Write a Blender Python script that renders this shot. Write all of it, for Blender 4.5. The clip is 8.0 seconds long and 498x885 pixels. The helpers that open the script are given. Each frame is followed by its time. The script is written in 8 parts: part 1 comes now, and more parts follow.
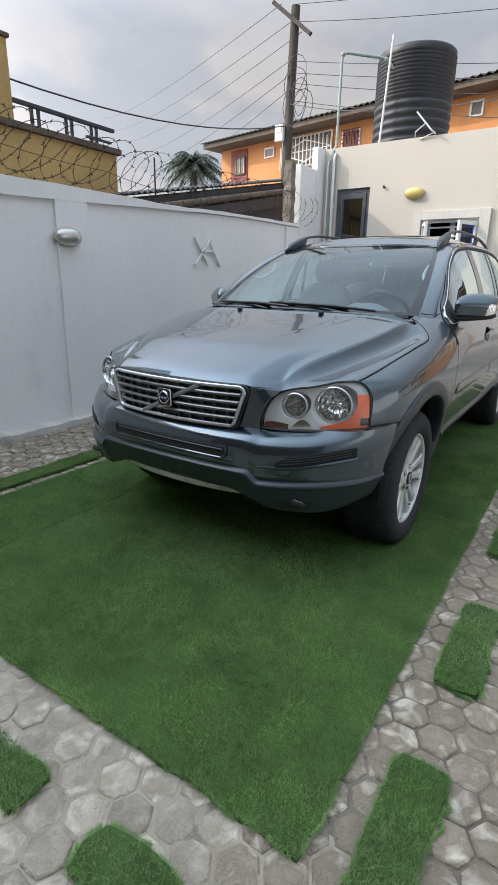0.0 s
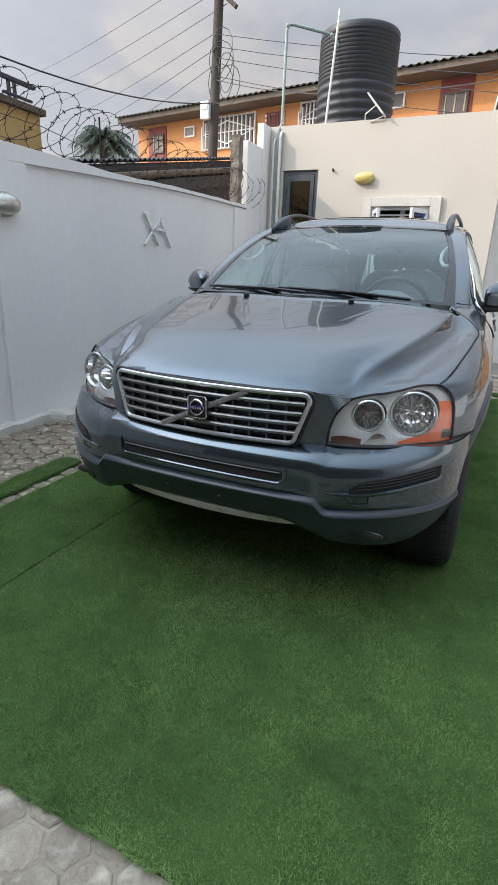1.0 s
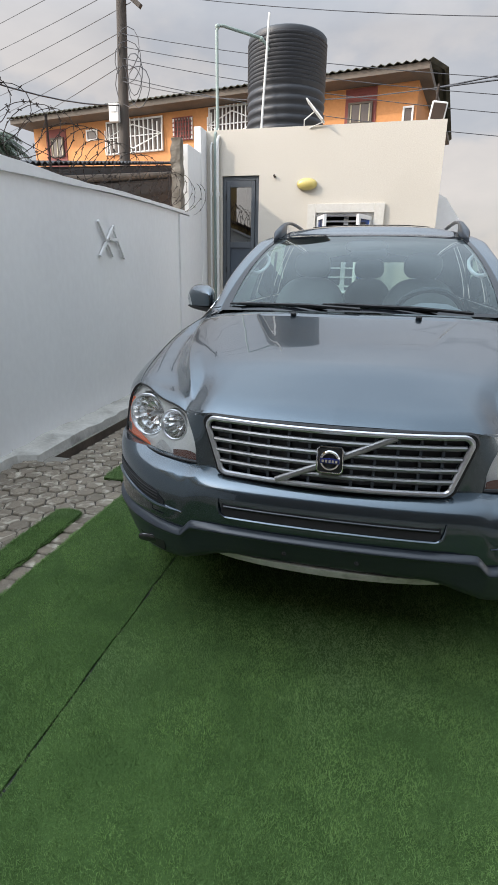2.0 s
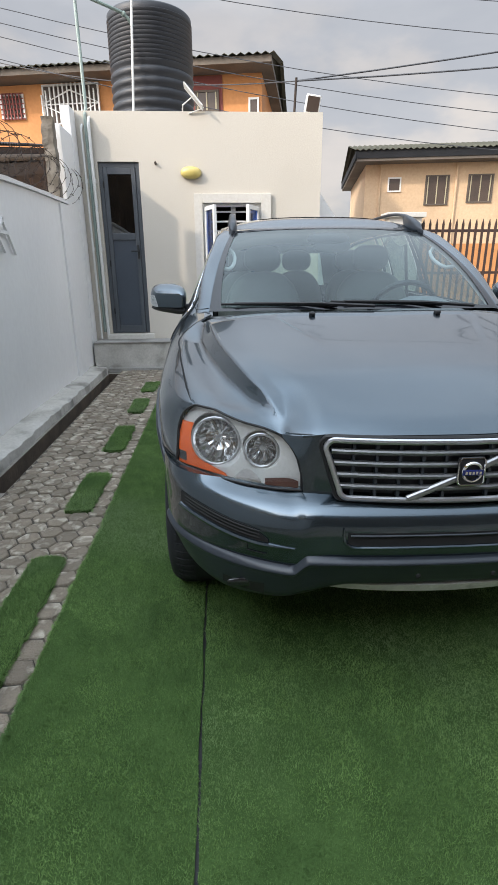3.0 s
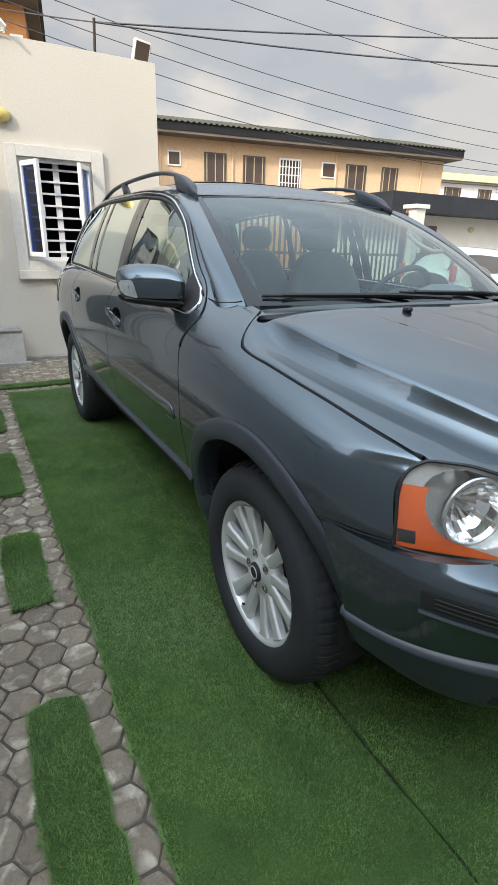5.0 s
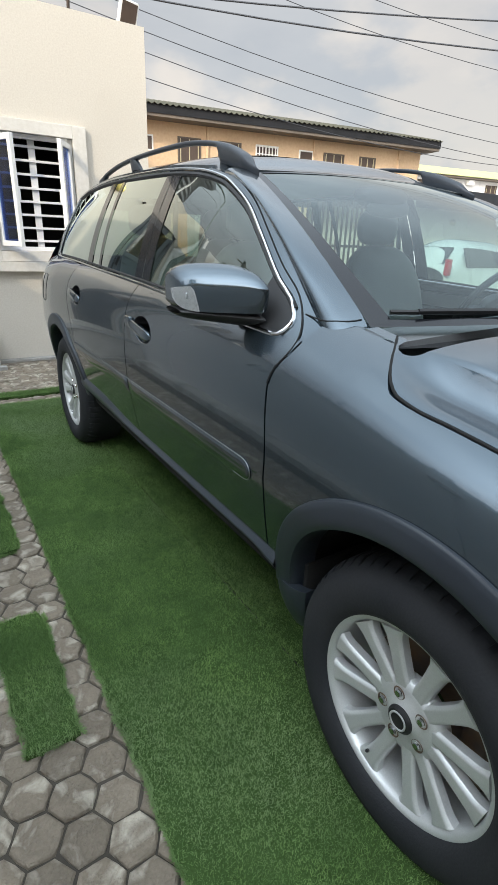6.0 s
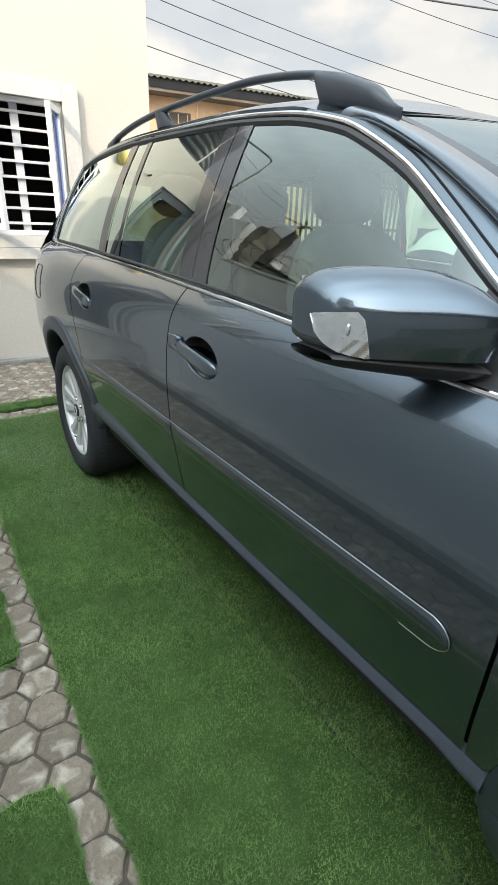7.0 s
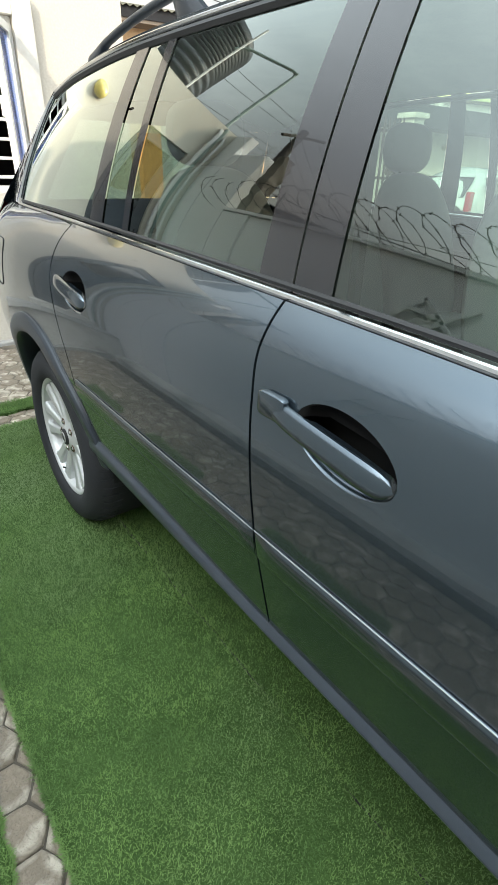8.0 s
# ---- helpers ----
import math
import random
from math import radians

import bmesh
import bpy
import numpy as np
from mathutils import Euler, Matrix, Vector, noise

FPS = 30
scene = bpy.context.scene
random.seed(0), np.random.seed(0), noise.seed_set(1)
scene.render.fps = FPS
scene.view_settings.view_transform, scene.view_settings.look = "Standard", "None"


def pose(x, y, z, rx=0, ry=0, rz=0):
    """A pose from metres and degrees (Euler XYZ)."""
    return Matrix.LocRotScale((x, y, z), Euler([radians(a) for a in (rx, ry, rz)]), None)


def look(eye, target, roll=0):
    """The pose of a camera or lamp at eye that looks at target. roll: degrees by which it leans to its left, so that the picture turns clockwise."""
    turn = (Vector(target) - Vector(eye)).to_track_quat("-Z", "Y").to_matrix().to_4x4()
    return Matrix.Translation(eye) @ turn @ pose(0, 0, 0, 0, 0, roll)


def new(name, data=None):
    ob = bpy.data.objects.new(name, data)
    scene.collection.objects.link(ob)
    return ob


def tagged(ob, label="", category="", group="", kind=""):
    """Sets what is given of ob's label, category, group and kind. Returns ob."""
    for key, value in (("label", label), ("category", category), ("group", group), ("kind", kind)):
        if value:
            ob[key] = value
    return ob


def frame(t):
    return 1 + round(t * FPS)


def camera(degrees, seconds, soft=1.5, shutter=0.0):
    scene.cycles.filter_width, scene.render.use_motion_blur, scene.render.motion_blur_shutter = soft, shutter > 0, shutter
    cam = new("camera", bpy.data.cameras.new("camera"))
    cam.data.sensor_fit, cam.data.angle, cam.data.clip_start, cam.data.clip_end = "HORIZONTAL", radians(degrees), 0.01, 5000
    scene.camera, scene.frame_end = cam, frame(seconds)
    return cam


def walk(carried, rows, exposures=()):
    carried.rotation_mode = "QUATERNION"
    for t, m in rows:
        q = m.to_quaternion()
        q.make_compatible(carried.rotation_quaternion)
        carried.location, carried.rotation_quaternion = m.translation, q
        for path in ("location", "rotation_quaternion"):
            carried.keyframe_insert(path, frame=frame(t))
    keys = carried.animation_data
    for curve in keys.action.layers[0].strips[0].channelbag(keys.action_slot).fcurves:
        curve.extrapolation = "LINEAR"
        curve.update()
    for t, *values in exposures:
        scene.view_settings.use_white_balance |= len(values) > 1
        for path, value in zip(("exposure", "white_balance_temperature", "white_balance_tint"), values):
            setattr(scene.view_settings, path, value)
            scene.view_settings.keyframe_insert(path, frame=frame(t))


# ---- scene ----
cam = camera(52.1, 8.0)
PATH = [
    (0, (1.554, -1.647, 1.321), (0.501, -0.057, 0.717), 1.0),
    (0.5, (1.204, -1.539, 1.284), (0.267, 0.112, 0.657), 2.0),
    (1, (0.857, -1.493, 1.275), (0.099, 0.245, 0.637), 2.4),
    (1.5, (0.504, -1.457, 1.303), (-0.092, 0.351, 0.688), 2.2),
    (1.7, (0.343, -1.421, 1.297), (-0.205, 0.404, 0.691), 1.7),
    (2.8, (-0.536, -1.283, 1.352), (-0.543, 0.612, 0.715), -0.3),
    (3, (-0.669, -1.234, 1.34), (-0.566, 0.657, 0.698), -0.5),
    (3.5, (-0.996, -1.034, 1.332), (-0.659, 0.823, 0.673), -0.9),
    (4, (-1.275, -0.861, 1.334), (-0.704, 0.927, 0.643), -0.6),
    (4.2, (-1.353, -0.79, 1.343), (-0.7, 0.965, 0.643), -0.7),
    (5.3, (-1.632, -0.094, 1.344), (-0.682, 1.512, 0.626), 2.0),
    (5.5, (-1.647, 0.048, 1.345), (-0.676, 1.641, 0.623), 1.9),
    (6, (-1.631, 0.399, 1.341), (-0.633, 1.964, 0.596), 2.2),
    (6.5, (-1.561, 0.788, 1.342), (-0.56, 2.344, 0.582), 2.4),
    (7, (-1.544, 1.159, 1.327), (-0.512, 2.675, 0.529), 2.3),
    (7.5, (-1.508, 1.532, 1.328), (-0.473, 3.016, 0.476), 2.2),
    (8, (-1.384, 1.915, 1.322), (-0.311, 3.315, 0.379), 1.6),
]
EXPOSURES = [(0, 1.30, 6900, 13), (1.5, 1.38, 7000, 13), (3.0, 1.42, 7050, 13), (4.2, 1.44, 7100, 12), (5.3, 1.44, 7200, 11), (6.5, 1.70, 7250, 10), (8, 2.12, 7600, 8)]
walk(cam, [(t, look(eye, target, roll)) for t, eye, target, roll in PATH], EXPOSURES)
SKY_BLUE, CLOUD, SUN_POWER = 0.034, (0.245, 0.252, 0.263, 1), 1.02
ZENITH, AUREOLE = 3.6, 8.0

# ---- sky, sun, exposure ----
SUN_WAY = Vector((1.34, 0.81, -1.01)).normalized()
world = bpy.data.worlds.new("sky")
scene.world = world
world.use_nodes = True
wn, wl = world.node_tree.nodes, world.node_tree.links
wn.clear()
w_out = wn.new("ShaderNodeOutputWorld")
w_bg = wn.new("ShaderNodeBackground")
w_sky = wn.new("ShaderNodeTexSky")
w_sky.sky_type = "NISHITA"
w_sky.sun_disc = False
w_sky.sun_elevation = radians(32.8)
w_sky.sun_rotation = math.atan2(-SUN_WAY.x, -SUN_WAY.y)
w_sky.dust_density, w_sky.air_density = 3.0, 1.0
w_co = wn.new("ShaderNodeTexCoord")
w_map = wn.new("ShaderNodeMapping")
w_map.inputs["Scale"].default_value = (1.0, 1.0, 2.6)
w_noise = wn.new("ShaderNodeTexNoise")
w_noise.inputs["Scale"].default_value = 1.9
w_noise.inputs["Detail"].default_value = 7.0
w_noise.inputs["Roughness"].default_value = 0.55
w_ramp = wn.new("ShaderNodeValToRGB")
w_ramp.color_ramp.elements[0].position, w_ramp.color_ramp.elements[0].color = 0.40, (0.70, 0.70, 0.70, 1)
w_ramp.color_ramp.elements[1].position, w_ramp.color_ramp.elements[1].color = 0.64, (0.97, 0.97, 0.97, 1)
w_scale = wn.new("ShaderNodeMixRGB")
w_scale.blend_type = "MULTIPLY"
w_scale.inputs[0].default_value = 1.0
w_scale.inputs[2].default_value = (SKY_BLUE, SKY_BLUE, SKY_BLUE, 1)
w_mix = wn.new("ShaderNodeMixRGB")
w_high = wn.new("ShaderNodeMixRGB")
w_high.inputs[2].default_value = (CLOUD[0] * 0.82, CLOUD[1] * 0.98, CLOUD[2] * 1.14, 1)
wl.new(w_co.outputs["Generated"], w_map.inputs["Vector"])
wl.new(w_map.outputs["Vector"], w_noise.inputs["Vector"])
wl.new(w_noise.outputs["Fac"], w_ramp.inputs["Fac"])
wl.new(w_sky.outputs["Color"], w_scale.inputs[1])
wl.new(w_ramp.outputs["Color"], w_mix.inputs[0])
wl.new(w_scale.outputs["Color"], w_mix.inputs[1])
# a hazy sky: brighter overhead than at the horizon, and brightest round the veiled sun
w_dir = wn.new("ShaderNodeVectorMath")
w_dir.operation = "NORMALIZE"
wl.new(w_co.outputs["Generated"], w_dir.inputs[0])
w_sep = wn.new("ShaderNodeSeparateXYZ")
wl.new(w_dir.outputs[0], w_sep.inputs[0])
w_up = wn.new("ShaderNodeMapRange")
w_up.inputs["From Min"].default_value, w_up.inputs["From Max"].default_value = 0.36, 1.0
w_up.inputs["To Min"].default_value, w_up.inputs["To Max"].default_value = 1.0, ZENITH
wl.new(w_sep.outputs["Z"], w_up.inputs["Value"])
w_blue = wn.new("ShaderNodeMapRange")
w_blue.interpolation_type = "SMOOTHSTEP"
w_blue.inputs["From Min"].default_value, w_blue.inputs["From Max"].default_value = 0.30, 0.75
wl.new(w_sep.outputs["Z"], w_blue.inputs["Value"])
wl.new(w_blue.outputs["Result"], w_high.inputs[0])
# low cumulus over a bluer haze
w_map2 = wn.new("ShaderNodeMapping")
w_map2.inputs["Location"].default_value = (0.35, 0.2, 0.0)
w_map2.inputs["Scale"].default_value = (1.0, 1.0, 1.9)
wl.new(w_dir.outputs[0], w_map2.inputs["Vector"])
w_puff = wn.new("ShaderNodeTexNoise")
w_puff.inputs["Scale"].default_value = 3.2
w_puff.inputs["Detail"].default_value = 8.0
wl.new(w_map2.outputs["Vector"], w_puff.inputs["Vector"])
w_edge = wn.new("ShaderNodeMapRange")
w_edge.interpolation_type = "SMOOTHSTEP"
w_edge.inputs["From Min"].default_value, w_edge.inputs["From Max"].default_value = 0.47, 0.58
wl.new(w_puff.outputs["Fac"], w_edge.inputs["Value"])
w_low = wn.new("ShaderNodeMapRange")
w_low.interpolation_type = "SMOOTHSTEP"
w_low.inputs["From Min"].default_value, w_low.inputs["From Max"].default_value = 0.50, 0.22
wl.new(w_sep.outputs["Z"], w_low.inputs["Value"])
w_cum = wn.new("ShaderNodeMath")
w_cum.operation = "MULTIPLY"
wl.new(w_edge.outputs["Result"], w_cum.inputs[0])
wl.new(w_low.outputs["Result"], w_cum.inputs[1])
w_haze = wn.new("ShaderNodeMixRGB")
w_haze.inputs[1].default_value = (CLOUD[0] * 0.88, CLOUD[1] * 0.94, CLOUD[2] * 1.02, 1)
w_haze.inputs[2].default_value = (CLOUD[0] * 1.22, CLOUD[1] * 1.18, CLOUD[2] * 1.14, 1)
wl.new(w_cum.outputs[0], w_haze.inputs[0])
wl.new(w_haze.outputs["Color"], w_high.inputs[1])
wl.new(w_high.outputs["Color"], w_mix.inputs[2])
w_dot = wn.new("ShaderNodeVectorMath")
w_dot.operation = "DOT_PRODUCT"
w_dot.inputs[1].default_value = tuple(-SUN_WAY)
wl.new(w_dir.outputs[0], w_dot.inputs[0])
w_max = wn.new("ShaderNodeMath")
w_max.operation = "MAXIMUM"
w_max.inputs[1].default_value = 0.0
wl.new(w_dot.outputs["Value"], w_max.inputs[0])
w_pow = wn.new("ShaderNodeMath")
w_pow.operation = "POWER"
w_pow.inputs[1].default_value = 4.0
wl.new(w_max.outputs[0], w_pow.inputs[0])
w_aur = wn.new("ShaderNodeMath")
w_aur.operation = "MULTIPLY_ADD"
w_aur.inputs[1].default_value = AUREOLE
wl.new(w_pow.outputs[0], w_aur.inputs[0])
wl.new(w_up.outputs["Result"], w_aur.inputs[2])
w_fin = wn.new("ShaderNodeVectorMath")
w_fin.operation = "SCALE"
wl.new(w_mix.outputs["Color"], w_fin.inputs[0])
wl.new(w_aur.outputs[0], w_fin.inputs["Scale"])
wl.new(w_fin.outputs[0], w_bg.inputs["Color"])
w_bg.inputs["Strength"].default_value = 1.0
wl.new(w_bg.outputs["Background"], w_out.inputs["Surface"])

sun = new("sun", bpy.data.lights.new("sun", "SUN"))
sun.data.energy, sun.data.angle, sun.data.color = SUN_POWER, radians(1.6), (1.0, 0.93, 0.82)
sun.matrix_world = look((0, 0, 0), tuple(SUN_WAY))
sun.location = (-8, -6, 9)

# ---- materials ----
def rgb(c):
    return (c[0], c[1], c[2], 1.0)


def surface(name, a, b=None, rough=0.6, metal=0.0, scale=3.0, fine=40.0, bump=0.1, coat=0.0, stain=None, vary=0.0, spec=0.5,
            stain_at=(0.55, 0.75), stain_scale=1.2, rough_vary=0.12, sheen=0.0, stretch=(1, 1, 1)):
    """Two-scale procedural surface: colours a and b in blotches, fine grain, stains, fine relief."""
    m = bpy.data.materials.new(name)
    m.use_nodes = True
    n, l = m.node_tree.nodes, m.node_tree.links
    p = n["Principled BSDF"]
    co = n.new("ShaderNodeTexCoord")
    mp = n.new("ShaderNodeMapping")
    mp.inputs["Scale"].default_value = stretch
    if vary:
        # every piece takes its own part of the pattern
        own = n.new("ShaderNodeObjectInfo")
        far = n.new("ShaderNodeVectorMath")
        far.operation = "MULTIPLY_ADD"
        far.inputs[1].default_value = (37.0, 53.0, 29.0)
        l.new(own.outputs["Random"], far.inputs[0])
        l.new(co.outputs["Object"], far.inputs[2])
        l.new(far.outputs[0], mp.inputs["Vector"])
    else:
        l.new(co.outputs["Object"], mp.inputs["Vector"])

    def tex(s, d):
        t = n.new("ShaderNodeTexNoise")
        t.inputs["Scale"].default_value = s
        t.inputs["Detail"].default_value = d
        t.inputs["Distortion"].default_value = 0.6 if vary else 0.0
        l.new(mp.outputs["Vector"], t.inputs["Vector"])
        return t
    big, small = tex(scale, 4.0), tex(fine, 3.0)
    mix = n.new("ShaderNodeMixRGB")
    mix.inputs[1].default_value = rgb(a)
    mix.inputs[2].default_value = rgb(b or tuple(x * 0.85 for x in a))
    ramp = n.new("ShaderNodeMapRange")
    ramp.inputs["From Min"].default_value, ramp.inputs["From Max"].default_value = 0.3, 0.7
    l.new(big.outputs["Fac"], ramp.inputs["Value"])
    l.new(ramp.outputs["Result"], mix.inputs[0])
    last = mix.outputs["Color"]
    grain = n.new("ShaderNodeMixRGB")
    grain.blend_type = "OVERLAY"
    grain.inputs[0].default_value = 0.25
    l.new(last, grain.inputs[1])
    l.new(small.outputs["Color"], grain.inputs[2])
    bw = n.new("ShaderNodeRGBToBW")
    l.new(small.outputs["Color"], bw.inputs[0])
    l.new(bw.outputs[0], grain.inputs[2])
    last = grain.outputs["Color"]
    if stain:
        st = tex(stain_scale, 6.0)
        sr = n.new("ShaderNodeMapRange")
        sr.inputs["From Min"].default_value, sr.inputs["From Max"].default_value = stain_at
        l.new(st.outputs["Fac"], sr.inputs["Value"])
        sm = n.new("ShaderNodeMixRGB")
        sm.inputs[2].default_value = rgb(stain)
        l.new(sr.outputs["Result"], sm.inputs[0])
        l.new(last, sm.inputs[1])
        last = sm.outputs["Color"]
    if vary:
        oi = n.new("ShaderNodeObjectInfo")
        gi = n.new("ShaderNodeNewGeometry")
        ad = n.new("ShaderNodeMath")
        ad.operation = "ADD"
        fr = n.new("ShaderNodeMath")
        fr.operation = "FRACT"
        l.new(oi.outputs["Random"], ad.inputs[0])
        l.new(gi.outputs["Random Per Island"], ad.inputs[1])
        l.new(ad.outputs[0], fr.inputs[0])
        mr = n.new("ShaderNodeMapRange")
        mr.inputs["To Min"].default_value, mr.inputs["To Max"].default_value = 1 - vary, 1 + vary
        l.new(fr.outputs[0], mr.inputs["Value"])
        hs = n.new("ShaderNodeHueSaturation")
        l.new(mr.outputs["Result"], hs.inputs["Value"])
        l.new(last, hs.inputs["Color"])
        last = hs.outputs["Color"]
    l.new(last, p.inputs["Base Color"])
    rr = n.new("ShaderNodeMapRange")
    rr.inputs["To Min"].default_value = max(0.02, rough - rough_vary * 0.5)
    rr.inputs["To Max"].default_value = min(1.0, rough + rough_vary * 0.5)
    l.new(big.outputs["Fac"], rr.inputs["Value"])
    l.new(rr.outputs["Result"], p.inputs["Roughness"])
    p.inputs["Metallic"].default_value = metal
    p.inputs["Specular IOR Level"].default_value = spec
    p.inputs["Coat Weight"].default_value = coat
    p.inputs["Coat Roughness"].default_value = 0.02
    p.inputs["Coat IOR"].default_value = 1.6
    if bump:
        bp = n.new("ShaderNodeBump")
        bp.inputs["Strength"].default_value = bump
        bp.inputs["Distance"].default_value = 0.01
        l.new(small.outputs["Fac"], bp.inputs["Height"])
        l.new(bp.outputs["Normal"], p.inputs["Normal"])
    return m


def clear(name, tint, rough=0.0, ior=1.5, gain=1.0, gloss=(1, 1, 1)):
    """A thin pane: tinted see-through with mirror gloss by angle."""
    m = bpy.data.materials.new(name)
    m.use_nodes = True
    n, l = m.node_tree.nodes, m.node_tree.links
    n.clear()
    out = n.new("ShaderNodeOutputMaterial")
    tr = n.new("ShaderNodeBsdfTransparent")
    tr.inputs["Color"].default_value = rgb(tint)
    gl = n.new("ShaderNodeBsdfGlossy")
    gl.inputs["Roughness"].default_value = rough
    gl.inputs["Color"].default_value = rgb(gloss)
    fr = n.new("ShaderNodeLayerWeight")
    fr.inputs["Blend"].default_value = 0.5
    steep = n.new("ShaderNodeMath")
    steep.operation = "POWER"
    steep.inputs[1].default_value = 5.0
    l.new(fr.outputs["Facing"], steep.inputs[0])
    f0 = ((ior - 1) / (ior + 1)) ** 2
    mu = n.new("ShaderNodeMath")
    mu.operation, mu.use_clamp = "MULTIPLY_ADD", True
    mu.inputs[1].default_value = (1 - f0) * gain
    mu.inputs[2].default_value = f0 * gain
    mx = n.new("ShaderNodeMixShader")
    l.new(steep.outputs[0], mu.inputs[0])
    l.new(mu.outputs[0], mx.inputs[0])
    l.new(tr.outputs[0], mx.inputs[1])
    l.new(gl.outputs[0], mx.inputs[2])
    l.new(mx.outputs[0], out.inputs["Surface"])
    return m


M_PAINT = surface("car_paint", (0.065, 0.091, 0.111), (0.061, 0.086, 0.105), rough=0.25, metal=0.88, scale=2.0, fine=900, bump=0.0, coat=1.0, rough_vary=0.03)
M_PAINT.node_tree.nodes["Principled BSDF"].inputs["Coat Roughness"].default_value = 0.03
M_PAINT.node_tree.nodes["Principled BSDF"].inputs["Coat IOR"].default_value = 1.52
M_CLAD = surface("grey_cladding", (0.027, 0.034, 0.043), (0.022, 0.028, 0.037), spec=0.5, rough=0.34, scale=4, fine=500, bump=0.04)
M_SILL = surface("grey_sill_plastic", (0.040, 0.050, 0.062), (0.034, 0.043, 0.054), rough=0.30, scale=4, fine=500, bump=0.03)
# black plastic parts, and the shade put into the door handle hollows
M_BLACK = surface("black_plastic_and_shade", (0.012, 0.012, 0.013), rough=0.55, scale=5, fine=300, bump=0.05)
M_GLOSSBLACK = surface("gloss_black_trim", (0.016, 0.016, 0.018), rough=0.16, scale=4, fine=200, bump=0.0, coat=0.6, rough_vary=0.05)
M_DARK = surface("shadowed_underbody", (0.01, 0.01, 0.01), rough=0.9, bump=0.1)
M_RUBBER = surface("tyre_rubber", (0.020, 0.0215, 0.025), (0.027, 0.028, 0.031), spec=0.3, rough=0.78, scale=6, fine=160, bump=0.12)
M_ALLOY = surface("silver_alloy", (0.62, 0.63, 0.625), (0.56, 0.57, 0.565), rough=0.44, metal=0.45, scale=6, fine=300, bump=0.0, coat=0.3)
M_CHROME = surface("chrome", (0.72, 0.73, 0.74), (0.66, 0.67, 0.68), rough=0.12, metal=1.0, scale=8, fine=200, bump=0.0, rough_vary=0.06)
M_SATIN = surface("satin_silver", (0.62, 0.63, 0.65), (0.55, 0.56, 0.58), rough=0.32, metal=0.85, scale=8, fine=200, bump=0.0)
M_GRILLE = surface("grille_silver", (0.33, 0.335, 0.34), (0.28, 0.285, 0.29), rough=0.36, metal=0.8, scale=8, fine=200, bump=0.0)
M_SKID = surface("scuffed_skid_plastic", (0.68, 0.67, 0.63), (0.52, 0.51, 0.48), rough=0.5, metal=0.1, scale=14, fine=90, bump=0.1, stain=(0.2, 0.19, 0.17), stain_at=(0.55, 0.75), stain_scale=12.0)
M_BAND = surface("black_screen_band", (0.009, 0.010, 0.013), rough=0.12, spec=0.5, scale=4, fine=200, bump=0.0)
M_STEELDARK = surface("brake_steel", (0.13, 0.11, 0.10), (0.2, 0.12, 0.07), rough=0.6, metal=0.6, scale=20)
M_AMBER = surface("amber_lens", (0.75, 0.13, 0.02), (0.68, 0.10, 0.015), rough=0.14, scale=5, fine=180, bump=0.1, coat=0.8)
M_AMBERDARK = surface("dull_amber_lens", (0.105, 0.040, 0.028), (0.070, 0.028, 0.022), rough=0.2, scale=20, bump=0.1, coat=0.5)
M_RED = surface("red_lens", (0.45, 0.02, 0.02), rough=0.15, bump=0.05, coat=0.6)
M_LAMPGREY = surface("headlamp_housing", (0.60, 0.605, 0.59), (0.54, 0.545, 0.53), rough=0.34, metal=0.35, scale=6, fine=120, bump=0.0)
M_MIRROR = surface("reflector", (0.85, 0.86, 0.87), (0.8, 0.8, 0.8), rough=0.06, metal=1.0, scale=30, fine=80, bump=0.1)
M_BOWL = surface("lamp_reflector", (0.84, 0.85, 0.86), (0.74, 0.75, 0.76), rough=0.15, metal=1.0, scale=60, fine=90, bump=0.0, rough_vary=0.06)
M_GLASS = clear("side_glass", (0.48, 0.60, 0.53), ior=1.52, gain=3.2, gloss=(0.92, 1.0, 0.96))
M_SCREEN = clear("windscreen_glass", (0.68, 0.80, 0.815), ior=1.52, gain=1.4, gloss=(0.88, 0.97, 0.985))
M_LENS = clear("headlamp_lens", (0.95, 0.955, 0.95), rough=0.0, ior=1.45)
M_HOUSEGLASS = clear("house_glass", (0.30, 0.34, 0.38), ior=1.5, gain=3.4)
M_BLUEGLASS = clear("blue_tinted_glass", (0.16, 0.30, 0.62), ior=1.5, gain=0.9)
M_LEATHER = surface("grey_leather", (0.15, 0.155, 0.15), (0.12, 0.125, 0.12), rough=0.55, scale=6, fine=180, bump=0.03)
M_DASH = surface("dashboard_plastic", (0.15, 0.156, 0.16), rough=0.6, scale=6, fine=220, bump=0.1)
M_LINING = surface("roof_lining", (0.55, 0.54, 0.51), rough=0.9, scale=6, fine=220, bump=0.02)
M_WHITE = surface("white_render", (0.62, 0.59, 0.535), (0.57, 0.545, 0.50), rough=0.78, scale=1.4, fine=26, bump=0.16, stain=(0.62, 0.60, 0.56), stain_at=(0.60, 0.86), stain_scale=0.9)
M_WALL = surface("white_wall_paint", (0.82, 0.815, 0.81), (0.77, 0.765, 0.765), rough=0.72, scale=1.1, fine=22, bump=0.07, stain=(0.52, 0.52, 0.52), stain_at=(0.62, 0.9), stain_scale=1.3, stretch=(1, 1, 0.6))
M_CREAM = surface("cream_paint", (0.575, 0.53, 0.462), (0.55, 0.505, 0.438), rough=0.75, scale=0.7, fine=70, bump=0.10, stain=(0.49, 0.445, 0.38), stain_at=(0.56, 0.9), stain_scale=0.6)
